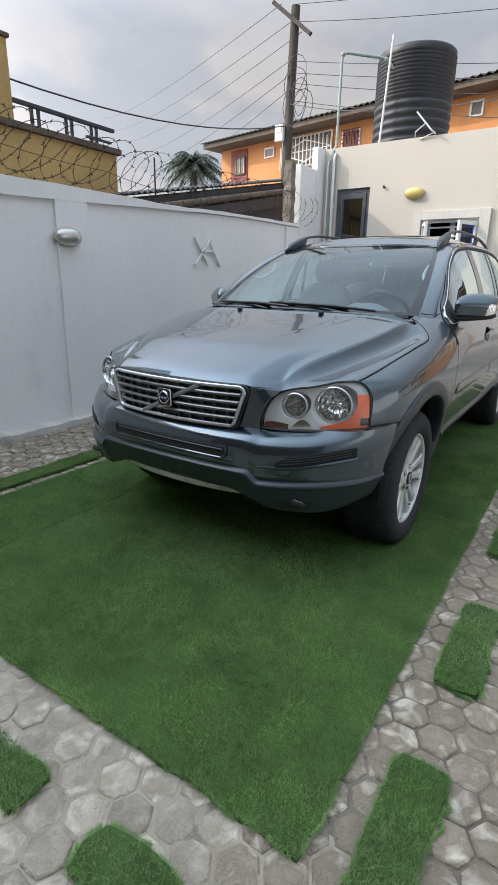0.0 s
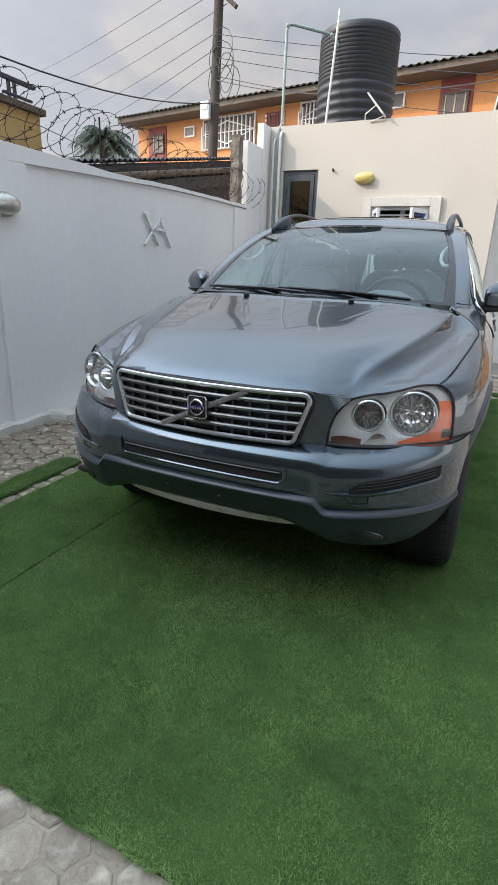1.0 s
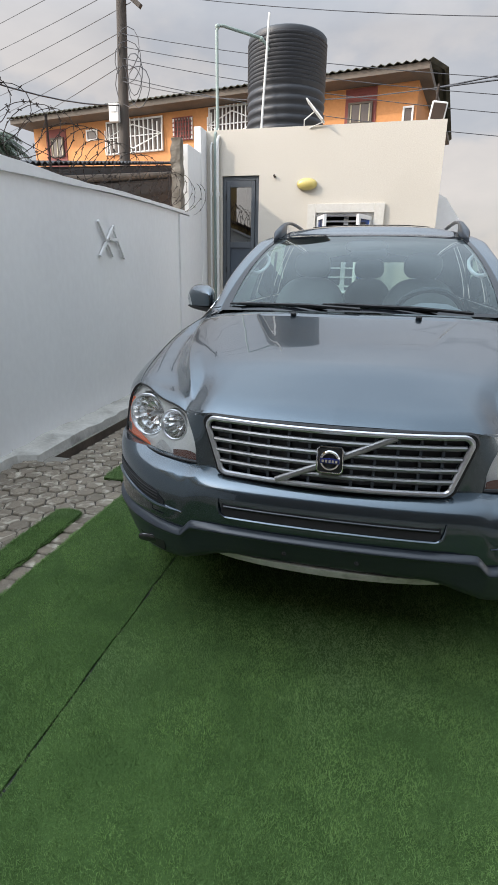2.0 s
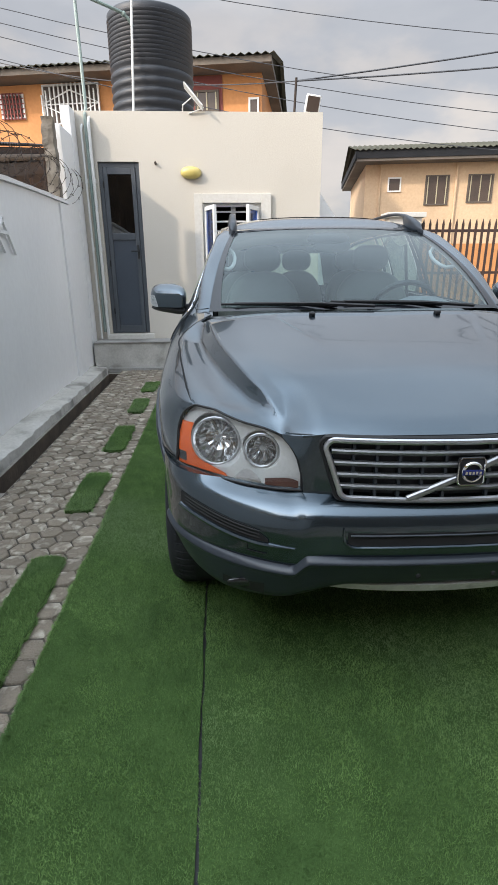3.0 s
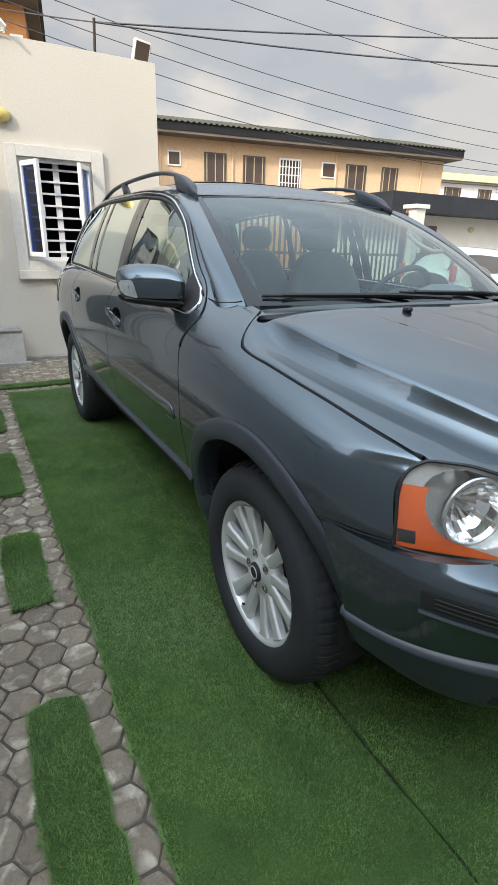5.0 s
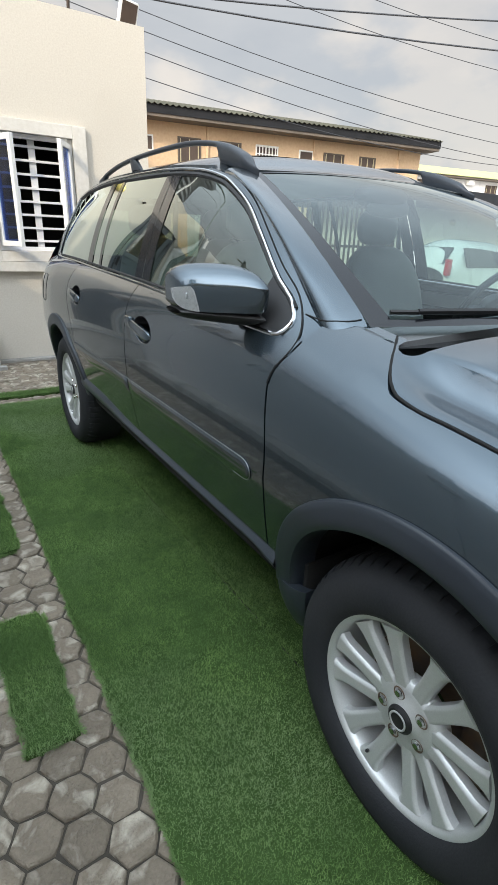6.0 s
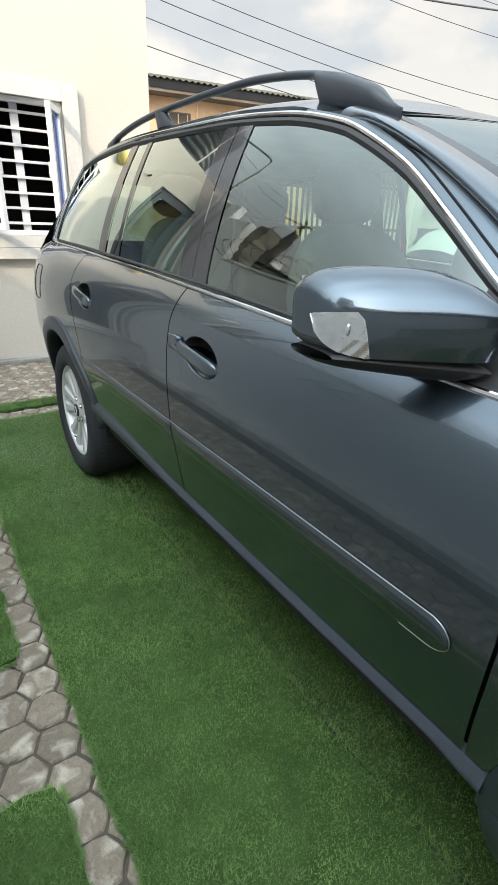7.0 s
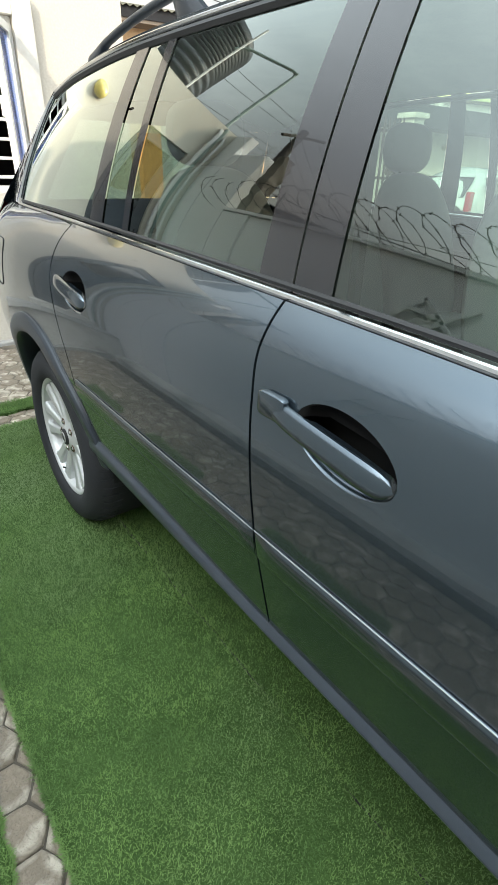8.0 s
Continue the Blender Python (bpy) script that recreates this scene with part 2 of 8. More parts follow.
M_CONC = surface("rough_concrete", (0.36, 0.35, 0.33), (0.27, 0.26, 0.24), rough=0.9, scale=3, fine=40, bump=0.5, stain=(0.16, 0.15, 0.13), stain_at=(0.5, 0.75), stain_scale=2.4)
M_PAVER = surface("paver_concrete", (0.252, 0.207, 0.157), (0.145, 0.117, 0.087), rough=0.9, scale=14, fine=120, bump=0.9, stain=(0.475, 0.422, 0.342), stain_at=(0.50, 0.67), stain_scale=14.0, vary=0.15)
M_PAVERPALE = surface("cement_smeared_paver", (0.350, 0.305, 0.245), (0.232, 0.197, 0.153), rough=0.92, scale=12, fine=110, bump=0.9, stain=(0.490, 0.440, 0.362), stain_at=(0.50, 0.68), stain_scale=13.0, vary=0.15)
M_SMEAR = surface("pale_cement_smear", (0.330, 0.288, 0.230), (0.215, 0.184, 0.143), rough=0.95, scale=6, fine=90, bump=0.5, stain=(0.110, 0.092, 0.070), stain_at=(0.60, 0.72), stain_scale=8.0)
M_DUST = surface("cement_dust_joint", (0.190, 0.160, 0.125), (0.085, 0.070, 0.053), rough=0.95, scale=5, fine=90, bump=0.5, stain=(0.085, 0.072, 0.055), stain_at=(0.60, 0.72), stain_scale=9.0)
M_JOINT = surface("joint_dirt", (0.105, 0.088, 0.068), (0.040, 0.034, 0.027), rough=0.95, scale=1.6, fine=60, bump=0.4)
M_SOIL = surface("concrete_ground", (0.26, 0.24, 0.21), (0.19, 0.175, 0.15), rough=0.95, scale=1.5, fine=25, bump=0.4)
M_TURF = surface("turf_backing", (0.060, 0.112, 0.034), (0.042, 0.082, 0.024), rough=0.95, spec=0.05, scale=9, fine=160, bump=0.8)
M_BLADE = surface("turf_blades", (0.182, 0.298, 0.096), (0.084, 0.154, 0.051), rough=0.7, scale=4.5, fine=300, bump=0.0, vary=0.15, spec=0.12, stain=(0.205, 0.285, 0.140), stain_at=(0.50, 0.72), stain_scale=1.0)
M_TANK = surface("black_polyethylene", (0.018, 0.020, 0.025), (0.025, 0.027, 0.032), rough=0.5, scale=3, fine=60, bump=0.1)
M_ORANGE = surface("orange_paint", (0.60, 0.27, 0.10), (0.53, 0.23, 0.085), rough=0.8, scale=0.7, fine=12, bump=0.15, stain=(0.40, 0.19, 0.10), stain_at=(0.58, 0.8), stain_scale=0.7)
M_PEACH = surface("peach_paint", (0.63, 0.45, 0.29), (0.57, 0.405, 0.26), rough=0.8, scale=0.6, fine=12, bump=0.15, stain=(0.45, 0.32, 0.20), stain_at=(0.6, 0.85), stain_scale=0.6)
M_OCHRE = surface("ochre_paint", (0.50, 0.33, 0.13), (0.42, 0.28, 0.11), rough=0.85, scale=1.0, fine=18, bump=0.25, stain=(0.20, 0.14, 0.08), stain_at=(0.55, 0.8), stain_scale=1.3)
M_REDPAINT = surface("red_brown_paint", (0.24, 0.06, 0.05), rough=0.7, scale=2, fine=30, bump=0.1)
M_EAVE = surface("weathered_soffit", (0.145, 0.120, 0.098), (0.095, 0.080, 0.066), rough=0.85, scale=1, fine=20, bump=0.2)
M_ROOF = surface("corrugated_roofing", (0.085, 0.082, 0.060), (0.055, 0.053, 0.040), rough=0.85, spec=0.15, scale=0.8, fine=10, bump=0.2)
M_GREENROOF = surface("green_roofing", (0.42, 0.44, 0.19), (0.35, 0.37, 0.16), rough=0.7, scale=0.5, fine=10)
M_FASCIA = surface("dark_grey_fascia", (0.020, 0.021, 0.024), (0.014, 0.015, 0.017), rough=0.75, spec=0.2, scale=1.5, fine=20, bump=0.1)
M_SHED = surface("dark_shed_metal", (0.022, 0.025, 0.031), (0.015, 0.017, 0.021), rough=0.6, scale=2, fine=20, bump=0.2)
M_PIPE = surface("white_pvc", (0.72, 0.72, 0.70), (0.64, 0.63, 0.60), rough=0.5, scale=3, fine=60, bump=0.05)
M_GREENPIPE = surface("grey_green_pipe", (0.22, 0.30, 0.27), (0.3, 0.34, 0.31), rough=0.5, scale=4, fine=60)
M_WIRE = surface("black_cable", (0.045, 0.046, 0.052), rough=0.6, bump=0.0)
M_RUST = surface("rusty_wire", (0.055, 0.035, 0.025), (0.03, 0.025, 0.022), rough=0.8, metal=0.3, scale=20, bump=0.0)
M_WOOD = surface("weathered_pole", (0.085, 0.072, 0.062), (0.045, 0.038, 0.033), rough=0.9, scale=3, fine=50, bump=0.4, stretch=(1, 1, 0.15))
M_FENCE = surface("brown_painted_steel", (0.055, 0.030, 0.024), (0.04, 0.022, 0.018), rough=0.5, scale=4, fine=60, bump=0.05)
M_RAIL = surface("black_painted_steel", (0.03, 0.035, 0.05), rough=0.45, scale=4, fine=60, bump=0.05)
M_ALU = surface("grey_aluminium_door", (0.085, 0.095, 0.108), (0.075, 0.085, 0.097), rough=0.42, metal=0.2, scale=3, fine=80, bump=0.05)
M_ALUDARK = surface("blue_grey_panel", (0.052, 0.066, 0.086), (0.046, 0.058, 0.076), rough=0.45, scale=3, fine=80, bump=0.04)
M_UPVC = surface("white_window_frame", (0.78, 0.78, 0.76), (0.72, 0.72, 0.70), rough=0.4, scale=4, fine=60, bump=0.04)
# near black: the unlit room's shade put into the colour
M_ROOM = surface("room_shade", (0.03, 0.03, 0.03), rough=0.9)
M_AMBERLAMP = surface("yellowed_plastic", (0.62, 0.50, 0.16), (0.52, 0.40, 0.12), rough=0.3, scale=12, fine=60, bump=0.05, coat=0.3)
M_WHITELAMP = surface("silvered_lamp_glass", (0.62, 0.62, 0.58), (0.5, 0.5, 0.46), metal=0.6, rough=0.22, scale=12, fine=60, bump=0.05, coat=0.4)
M_TAN = surface("beige_plastic", (0.45, 0.40, 0.27), rough=0.5)
M_WHITECAR = surface("white_car_paint", (0.52, 0.55, 0.55), (0.48, 0.51, 0.51), rough=0.25, scale=2, fine=100, bump=0.0, coat=0.8)
M_LEAF = surface("palm_leaf", (0.028, 0.050, 0.028), (0.040, 0.060, 0.034), rough=0.6, scale=1.0, fine=10, bump=0.0, vary=0.3)
M_BLUEENAMEL = surface("blue_enamel", (0.02, 0.03, 0.14), rough=0.25)
M_WINDARK = surface("dusty_window", (0.085, 0.060, 0.048), (0.060, 0.044, 0.036), rough=0.3, scale=2, fine=20, bump=0.05)
M_SOLAR = surface("solar_cells", (0.02, 0.03, 0.06), rough=0.15, coat=0.6, bump=0.0)
M_FOOT = surface("lime_washed_footing", (0.56, 0.54, 0.50), (0.42, 0.40, 0.36), rough=0.9, scale=4, fine=40, bump=0.5, stain=(0.17, 0.16, 0.14), stain_at=(0.52, 0.74), stain_scale=3.0)
M_POST = surface("weathered_post_concrete", (0.27, 0.24, 0.20), (0.13, 0.105, 0.08), rough=0.95, scale=6, fine=40, bump=0.6)
M_OLDCONC = surface("dark_old_concrete", (0.15, 0.11, 0.08), (0.075, 0.058, 0.045), rough=0.95, scale=4, fine=40, bump=0.6)


CLEAR = (M_GLASS, M_SCREEN, M_LENS, M_HOUSEGLASS, M_BLUEGLASS)


# ---- mesh helpers ----
def link_mesh(name, bm, material, smooth=False, sharp=35.0):
    """A bmesh becomes one mesh object."""
    bmesh.ops.recalc_face_normals(bm, faces=bm.faces)
    if smooth:
        lim = radians(sharp)
        for f in bm.faces:
            f.smooth = True
        for e in bm.edges:
            if len(e.link_faces) == 2 and e.calc_face_angle(0.0) > lim:
                e.smooth = False
    me = bpy.data.meshes.new(name)
    bm.to_mesh(me)
    bm.free()
    me.materials.append(material)
    return new(name, me)


def part(name, bm, material, parent, label="", smooth=False, sharp=35.0):
    ob = link_mesh(name, bm, material, smooth, sharp)
    if material in CLEAR:
        ob.visible_shadow = False
    ob.parent = parent
    ob.matrix_parent_inverse = WORLD_OF[parent.name].inverted() if parent.name in WORLD_OF else Matrix.Identity(4)
    if label:
        tagged(ob, label)
    return ob


WORLD_OF = {}


def thing(name, at, label, category, group="", kind=""):
    """A top-level Empty at the base of a thing; its parts are given in world metres."""
    e = new(name)
    e.empty_display_size = 0.1
    e.location = at
    WORLD_OF[e.name] = Matrix.Translation(at)
    return tagged(e, label, category, group, kind)


def solo(name, bm, material, label, category, group="", kind="", smooth=False, sharp=35.0):
    return tagged(link_mesh(name, bm, material, smooth, sharp), label, category, group, kind)


def box(bm, x0, x1, y0, y1, z0, z1, bevel=0.0):
    made = bmesh.ops.create_cube(bm, size=1.0)["verts"]
    for v in made:
        v.co = Vector(((x0 + x1) / 2 + v.co.x * (x1 - x0), (y0 + y1) / 2 + v.co.y * (y1 - y0), (z0 + z1) / 2 + v.co.z * (z1 - z0)))
    if bevel:
        edges = {e for v in made for e in v.link_edges}
        bmesh.ops.bevel(bm, geom=list(edges), offset=bevel, segments=2, affect="EDGES", profile=0.6)
    return bm


def cube(x0, x1, y0, y1, z0, z1, bevel=0.0):
    return box(bmesh.new(), x0, x1, y0, y1, z0, z1, bevel)


def tube(bm, pts, r, n=8, closed=False, taper=None):
    """A round bar along points."""
    pts = [Vector(p) for p in pts]
    rings, up = [], None
    for i, p in enumerate(pts):
        a = pts[i - 1] if (i or closed) else pts[i]
        b = pts[(i + 1) % len(pts)] if (i + 1 < len(pts) or closed) else pts[i]
        d = (b - a).normalized()
        if up is None:
            up = d.orthogonal().normalized()
        up = (up - d * up.dot(d)).normalized()
        side = d.cross(up)
        rr = r * (taper(i / max(1, len(pts) - 1)) if taper else 1.0)
        rings.append([bm.verts.new(p + (up * math.cos(k * math.tau / n) + side * math.sin(k * math.tau / n)) * rr) for k in range(n)])
    pairs = list(zip(rings, rings[1:])) + ([(rings[-1], rings[0])] if closed else [])
    for a, b in pairs:
        for k in range(n):
            bm.faces.new((a[k], a[(k + 1) % n], b[(k + 1) % n], b[k]))
    if not closed:
        bm.faces.new(rings[0][::-1])
        bm.faces.new(rings[-1])
    return bm


def bar(pts, r, n=8, closed=False, taper=None):
    return tube(bmesh.new(), pts, r, n, closed, taper)


def sheet(fn, nu, nv, depth=0.0, inward=None):
    """A grid of fn(u, v), u and v from 0 to 1, with its rim turned in by depth."""
    bm = bmesh.new()
    g = [[bm.verts.new(fn(i / nu, j / nv)) for j in range(nv + 1)] for i in range(nu + 1)]
    for i in range(nu):
        for j in range(nv):
            try:
                bm.faces.new((g[i][j], g[i + 1][j], g[i + 1][j + 1], g[i][j + 1]))
            except ValueError:
                pass
    if depth:
        rim = [g[i][0] for i in range(nu + 1)] + [g[nu][j] for j in range(1, nv + 1)] + [g[i][nv] for i in range(nu - 1, -1, -1)] + [g[0][j] for j in range(nv - 1, 0, -1)]
        bm.normal_update()
        low = []
        for v in rim:
            d = inward(v.co) if inward else -v.normal
            low.append(bm.verts.new(v.co + d * depth))
        for k in range(len(rim)):
            a, b = rim[k], rim[(k + 1) % len(rim)]
            if (a.co - b.co).length > 1e-6:
                e = bm.edges.get((a, b))
                if e:
                    e.smooth = False
                try:
                    bm.faces.new((a, b, low[(k + 1) % len(rim)], low[k]))
                except ValueError:
                    pass
    bmesh.ops.remove_doubles(bm, verts=bm.verts, dist=1e-5)
    return bm


def smooth01(a, b, x):
    t = min(1.0, max(0.0, (x - a) / (b - a)))
    return t * t * (3 - 2 * t)


def spline(keys):
    """A smooth monotone-safe curve through (x, value) keys."""
    xs, ys = [k[0] for k in keys], [k[1] for k in keys]
    d = [(ys[i + 1] - ys[i]) / (xs[i + 1] - xs[i]) for i in range(len(xs) - 1)]
    m = [d[0]] + [0.0 if d[i - 1] * d[i] <= 0 else 2 * d[i - 1] * d[i] / (d[i - 1] + d[i]) for i in range(1, len(d))] + [d[-1]]

    def at(x):
        if x <= xs[0]:
            return ys[0]
        if x >= xs[-1]:
            return ys[-1]
        i = max(k for k in range(len(xs) - 1) if xs[k] <= x)
        h = xs[i + 1] - xs[i]
        t = (x - xs[i]) / h
        return ((1 + 2 * t) * (1 - t) ** 2 * ys[i] + t * (1 - t) ** 2 * h * m[i] + t * t * (3 - 2 * t) * ys[i + 1] + t * t * (t - 1) * h * m[i + 1])
    return at


def lathe(bm, profile, centre, axis="x", n=48, sign=1):
    """Turns (radius, along) pairs round an axis through centre."""
    rings = []
    for r, a in profile:
        ring = []
        for k in range(n):
            c, s = math.cos(k * math.tau / n) * r, math.sin(k * math.tau / n) * r
            off = {"x": (a * sign, c, s), "y": (c, a * sign, s), "z": (c, s, a * sign)}[axis]
            ring.append(bm.verts.new(Vector(centre) + Vector(off)))
        rings.append(ring)
    for a, b in zip(rings, rings[1:]):
        for k in range(n):
            bm.faces.new((a[k], a[(k + 1) % n], b[(k + 1) % n], b[k]))
    return bm


def blob(bm, centre, size, nu=20, nv=12, power=2.0):
    """A superellipsoid."""
    def sp(v, e):
        return math.copysign(abs(v) ** e, v)
    e = 2.0 / power
    rows = []
    for j in range(nv + 1):
        ph = -math.pi / 2 + math.pi * j / nv
        rows.append([bm.verts.new((centre[0] + size[0] * sp(math.cos(ph), e) * sp(math.cos(th), e),
                                   centre[1] + size[1] * sp(math.cos(ph), e) * sp(math.sin(th), e),
                                   centre[2] + size[2] * sp(math.sin(ph), e))) for th in [k * math.tau / nu for k in range(nu)]])
    for a, b in zip(rows, rows[1:]):
        for k in range(nu):
            bm.faces.new((a[k], a[(k + 1) % nu], b[(k + 1) % nu], b[k]))
    bmesh.ops.remove_doubles(bm, verts=bm.verts, dist=1e-5)
    return bm

# ---- the setting ----
WALL_X, HOUSE_Y = -2.47, 6.46


def ground():
    bm = bmesh.new()
    xs, ys = (-250, -2.24, -2.10, 250), (-250, 1.9, 5.95, 250)
    v = [[bm.verts.new((x, y, -0.03)) for y in ys] for x in xs]
    for i in range(3):
        for j in range(3):
            if (i, j) != (1, 1):
                bm.faces.new((v[i][j], v[i + 1][j], v[i + 1][j + 1], v[i][j + 1]))
    g = solo("ground", bm, M_SOIL, "grey-brown bare concrete ground round the yard", "ground", kind="structure")
    bm = bmesh.new()
    box(bm, -2.26, -2.24, 1.9, 5.95, -0.33, -0.032)
    box(bm, -2.10, -2.08, 1.9, 5.95, -0.33, -0.032)
    box(bm, -2.26, -2.08, 1.88, 5.97, -0.36, -0.33)
    box(bm, -2.26, -2.08, 5.952, 5.972, -0.329, -0.031)
    box(bm, -2.26, -2.08, 1.878, 1.898, -0.329, -0.031)
    solo("drain", bm, M_OLDCONC, "dark open drain channel along the wall's foot", "drain", kind="structure")
    return g


def wavy_block(x0, x1, y0, y1, z0, top, n, rough=0.0):
    """A wall run whose top follows top(y), and its foot z0 or z0(y)."""
    bm = bmesh.new()
    rows = []
    for i in range(n + 1):
        y = y0 + (y1 - y0) * i / n
        t = top(y) + rough * noise.noise(Vector((y * 3, 0, x0)))
        b = z0(y) if callable(z0) else z0
        rows.append([bm.verts.new(p) for p in ((x0, y, b), (x1, y, b), (x1, y, t), (x0, y, t))])
    for a, b in zip(rows, rows[1:]):
        for k in range(4):
            bm.faces.new((a[k], a[(k + 1) % 4], b[(k + 1) % 4], b[k]))
    bm.faces.new(rows[0][::-1])
    bm.faces.new(rows[-1])
    return bm


def west_wall():
    # the yard's boundary wall, with its sagging top, a pilaster and sunk panels
    top = spline([(-6, 2.06), (0.9, 2.07), (1.4, 2.085), (2.2, 2.085), (2.9, 2.082), (3.5, 2.105), (4.2, 2.128), (5.0, 2.14), (5.7, 2.145)])
    w = thing("wall_west", (WALL_X, 2, 0), "white rendered boundary wall with a sagging coping", "wall", kind="structure")
    part("core", wavy_block(WALL_X - 0.16, WALL_X - 0.012, -6, 5.66, -0.06, lambda y: top(y) - 0.04, 60), M_WALL, w)
    part("coping", wavy_block(WALL_X - 0.19, WALL_X + 0.018, -6, 5.68, lambda y: top(y) - 0.035 - 0.10 * smooth01(3.4, 1.0, y), lambda y: top(y), 90, 0.012), M_WALL, w, "uneven white coping")
    part("pilaster", wavy_block(WALL_X - 0.010, WALL_X + 0.016, 1.36, 1.70, -0.06, lambda y: top(y) - 0.05, 8), M_WALL, w)
    part("pilaster", wavy_block(WALL_X - 0.010, WALL_X + 0.012, 5.30, 5.66, -0.06, lambda y: top(y) - 0.05, 8), M_WALL, w)
    part("end_pier", cube(WALL_X - 0.16, WALL_X + 0.0, 5.69, 6.20, -0.06, 2.97, 0.01), M_WALL, w)
    part("end_pier", cube(WALL_X - 0.10, WALL_X + 0.004, 6.203, 6.457, -0.06, 3.295, 0.01), M_WALL, w)
    # the wall's rough footing beside the drain
    bm = bmesh.new()
    n = 150
    rows = []
    for i in range(n + 1):
        y = -1.6 + 7.68 * i / n
        e = 0.026 * noise.noise(Vector((y * 5, 3, 1))) + 0.014 * noise.noise(Vector((y * 17, 5, 1)))
        wd = 0.07 if y < 1.7 else 0.21
        h = 0.040 + 0.024 * noise.noise(Vector((y * 4, 7, 2))) + 0.012 * noise.noise(Vector((y * 15, 7, 6))) + (0.015 if y > 2 else 0)
        rows.append([bm.verts.new(p) for p in ((WALL_X - 0.01, y, -0.06), (WALL_X + wd + e, y, -0.06), (WALL_X + wd + e - 0.012, y, h * 0.8), (WALL_X + wd + e - 0.04, y, h), (WALL_X - 0.01, y, h + 0.015))])
    for a, b in zip(rows, rows[1:]):
        for k in range(5):
            bm.faces.new((a[k], a[(k + 1) % 5], b[(k + 1) % 5], b[k]))
    solo("footing", bm, M_FOOT, "rough grey concrete footing along the white wall", "footing", kind="structure", smooth=True, sharp=50)


def house():
    # the white outbuilding: front wall with a door and a window through it
    x0, x1, y0, y1, th = WALL_X, 0.766, HOUSE_Y, 10.6, 0.2
    f = thing("wall_north", (x0, y0, 0), "cream-white rendered front wall of the outbuilding", "wall", kind="structure")
    dx0, dx1, dz0, dz1 = -2.235, -1.69, 0.47, 2.715
    wx0, wx1, wz0, wz1 = -0.86, -0.055, 1.13, 2.21
    ztop = 3.30
    bm = bmesh.new()
    box(bm, x0, dx0, y0, y0 + th, -0.06, ztop)
    box(bm, dx0, dx1, y0, y0 + th, dz1, ztop)
    box(bm, dx0, dx1, y0, y0 + th, -0.06, dz0)
    box(bm, dx1, wx0, y0, y0 + th, -0.06, ztop)
    box(bm, wx0, wx1, y0, y0 + th, wz1, ztop)
    box(bm, wx0, wx1, y0, y0 + th, -0.06, wz0)
    box(bm, wx1, x1, y0, y0 + th, -0.06, ztop)
    bmesh.ops.remove_doubles(bm, verts=bm.verts, dist=1e-4)
    part("render", bm, M_CREAM, f)
    # raised surround of the window
    bm = bmesh.new()
    s, d = 0.045, 0.115
    box(bm, wx0 - d, wx0, y0 - s, y0 - 0.002, wz0 - 0.1, wz1 + d, 0.004)
    box(bm, wx1, wx1 + d + 0.02, y0 - s, y0 - 0.002, wz0 - 0.1, wz1 + d, 0.004)
    box(bm, wx0 + 0.001, wx1 - 0.001, y0 - s + 0.001, y0 - 0.002, wz1, wz1 + d, 0.004)
    box(bm, wx0 - d - 0.01, wx1 + d + 0.03, y0 - s - 0.025, y0 - 0.002, wz0 - 0.20, wz0 - 0.103, 0.006)
    box(bm, wx0 + 0.001, wx1 - 0.001, y0 - s + 0.001, y0 - 0.002, wz0 - 0.1, wz0 - 0.002, 0.004)
    part("window_surround", bm, M_WHITE, f, "white raised plaster surround")
    side = thing("wall_east", (x1, y0, 0), "white rendered side wall of the outbuilding", "wall", kind="structure")
    part("render", cube(x1 - th, x1 - 0.002, y0 + th + 0.002, y1, -0.06, ztop - 0.01), M_CREAM, side)
    back = thing("wall_back", (x0, y1, 0), "plain rendered back wall of the outbuilding", "wall", kind="structure")
    part("render", cube(x0, x1, y1 + 0.002, y1 + th, -0.06, ztop - 0.02), M_CREAM, back)
    wing = thing("wall_side", (x0, y0, 0), "plain rendered side wall next to the boundary", "wall", kind="structure")
    part("render", cube(x0, x0 + th, y0 + th + 0.002, y1, -0.06, ztop - 0.03), M_CREAM, wing)
    solo("roof", cube(x0 + th + 0.003, x1 - th - 0.003, y0 + th + 0.003, y1 - 0.003, 2.86, 3.02), M_CONC, "flat grey concrete roof slab behind the parapet", "roof", kind="structure")
    # floor and added partition carry the room's shade in their near-black colour
    solo("room_floor", cube(x0 + th + 0.003, x1 - th - 0.003, y0 + th + 0.003, y1 - 0.003, 0.30, 0.45), M_ROOM, "floor inside the outbuilding, blackened for indoor shade", "floor", kind="structure")
    solo("room_wall", cube(x0 + th + 0.003, x1 - th - 0.003, y0 + 1.6, y0 + 1.7, 0.452, 2.858), M_ROOM, "partition added inside the outbuilding, blackened for indoor shade", "wall", kind="structure")
    # plinth and entrance steps
    st = thing("step", (-1.7, 6.2, 0), "worn cement-rendered entrance step at the door", "step", kind="structure")
    part("landing", cube(WALL_X + 0.025, -1.05, 6.10, y0 - 0.003, -0.03, 0.375, 0.012), M_FOOT, st)
    part("tread", cube(WALL_X + 0.03, -1.055, 6.085, y0 - 0.004, 0.376, 0.392, 0.005), M_CONC, st, "grey worn cement tread")
    part("threshold", cube(-2.30, -1.62, 6.39, y0 - 0.005, 0.393, 0.468, 0.008), M_WHITE, st)
    part("plinth", cube(WALL_X + 0.22, -1.0, 6.03, 6.098, -0.03, 0.035, 0.008), M_CONC, st)
    part("plinth", cube(-1.045, 1.2, 6.36, y0 - 0.003, -0.03, 0.02, 0.008), M_CONC, st)
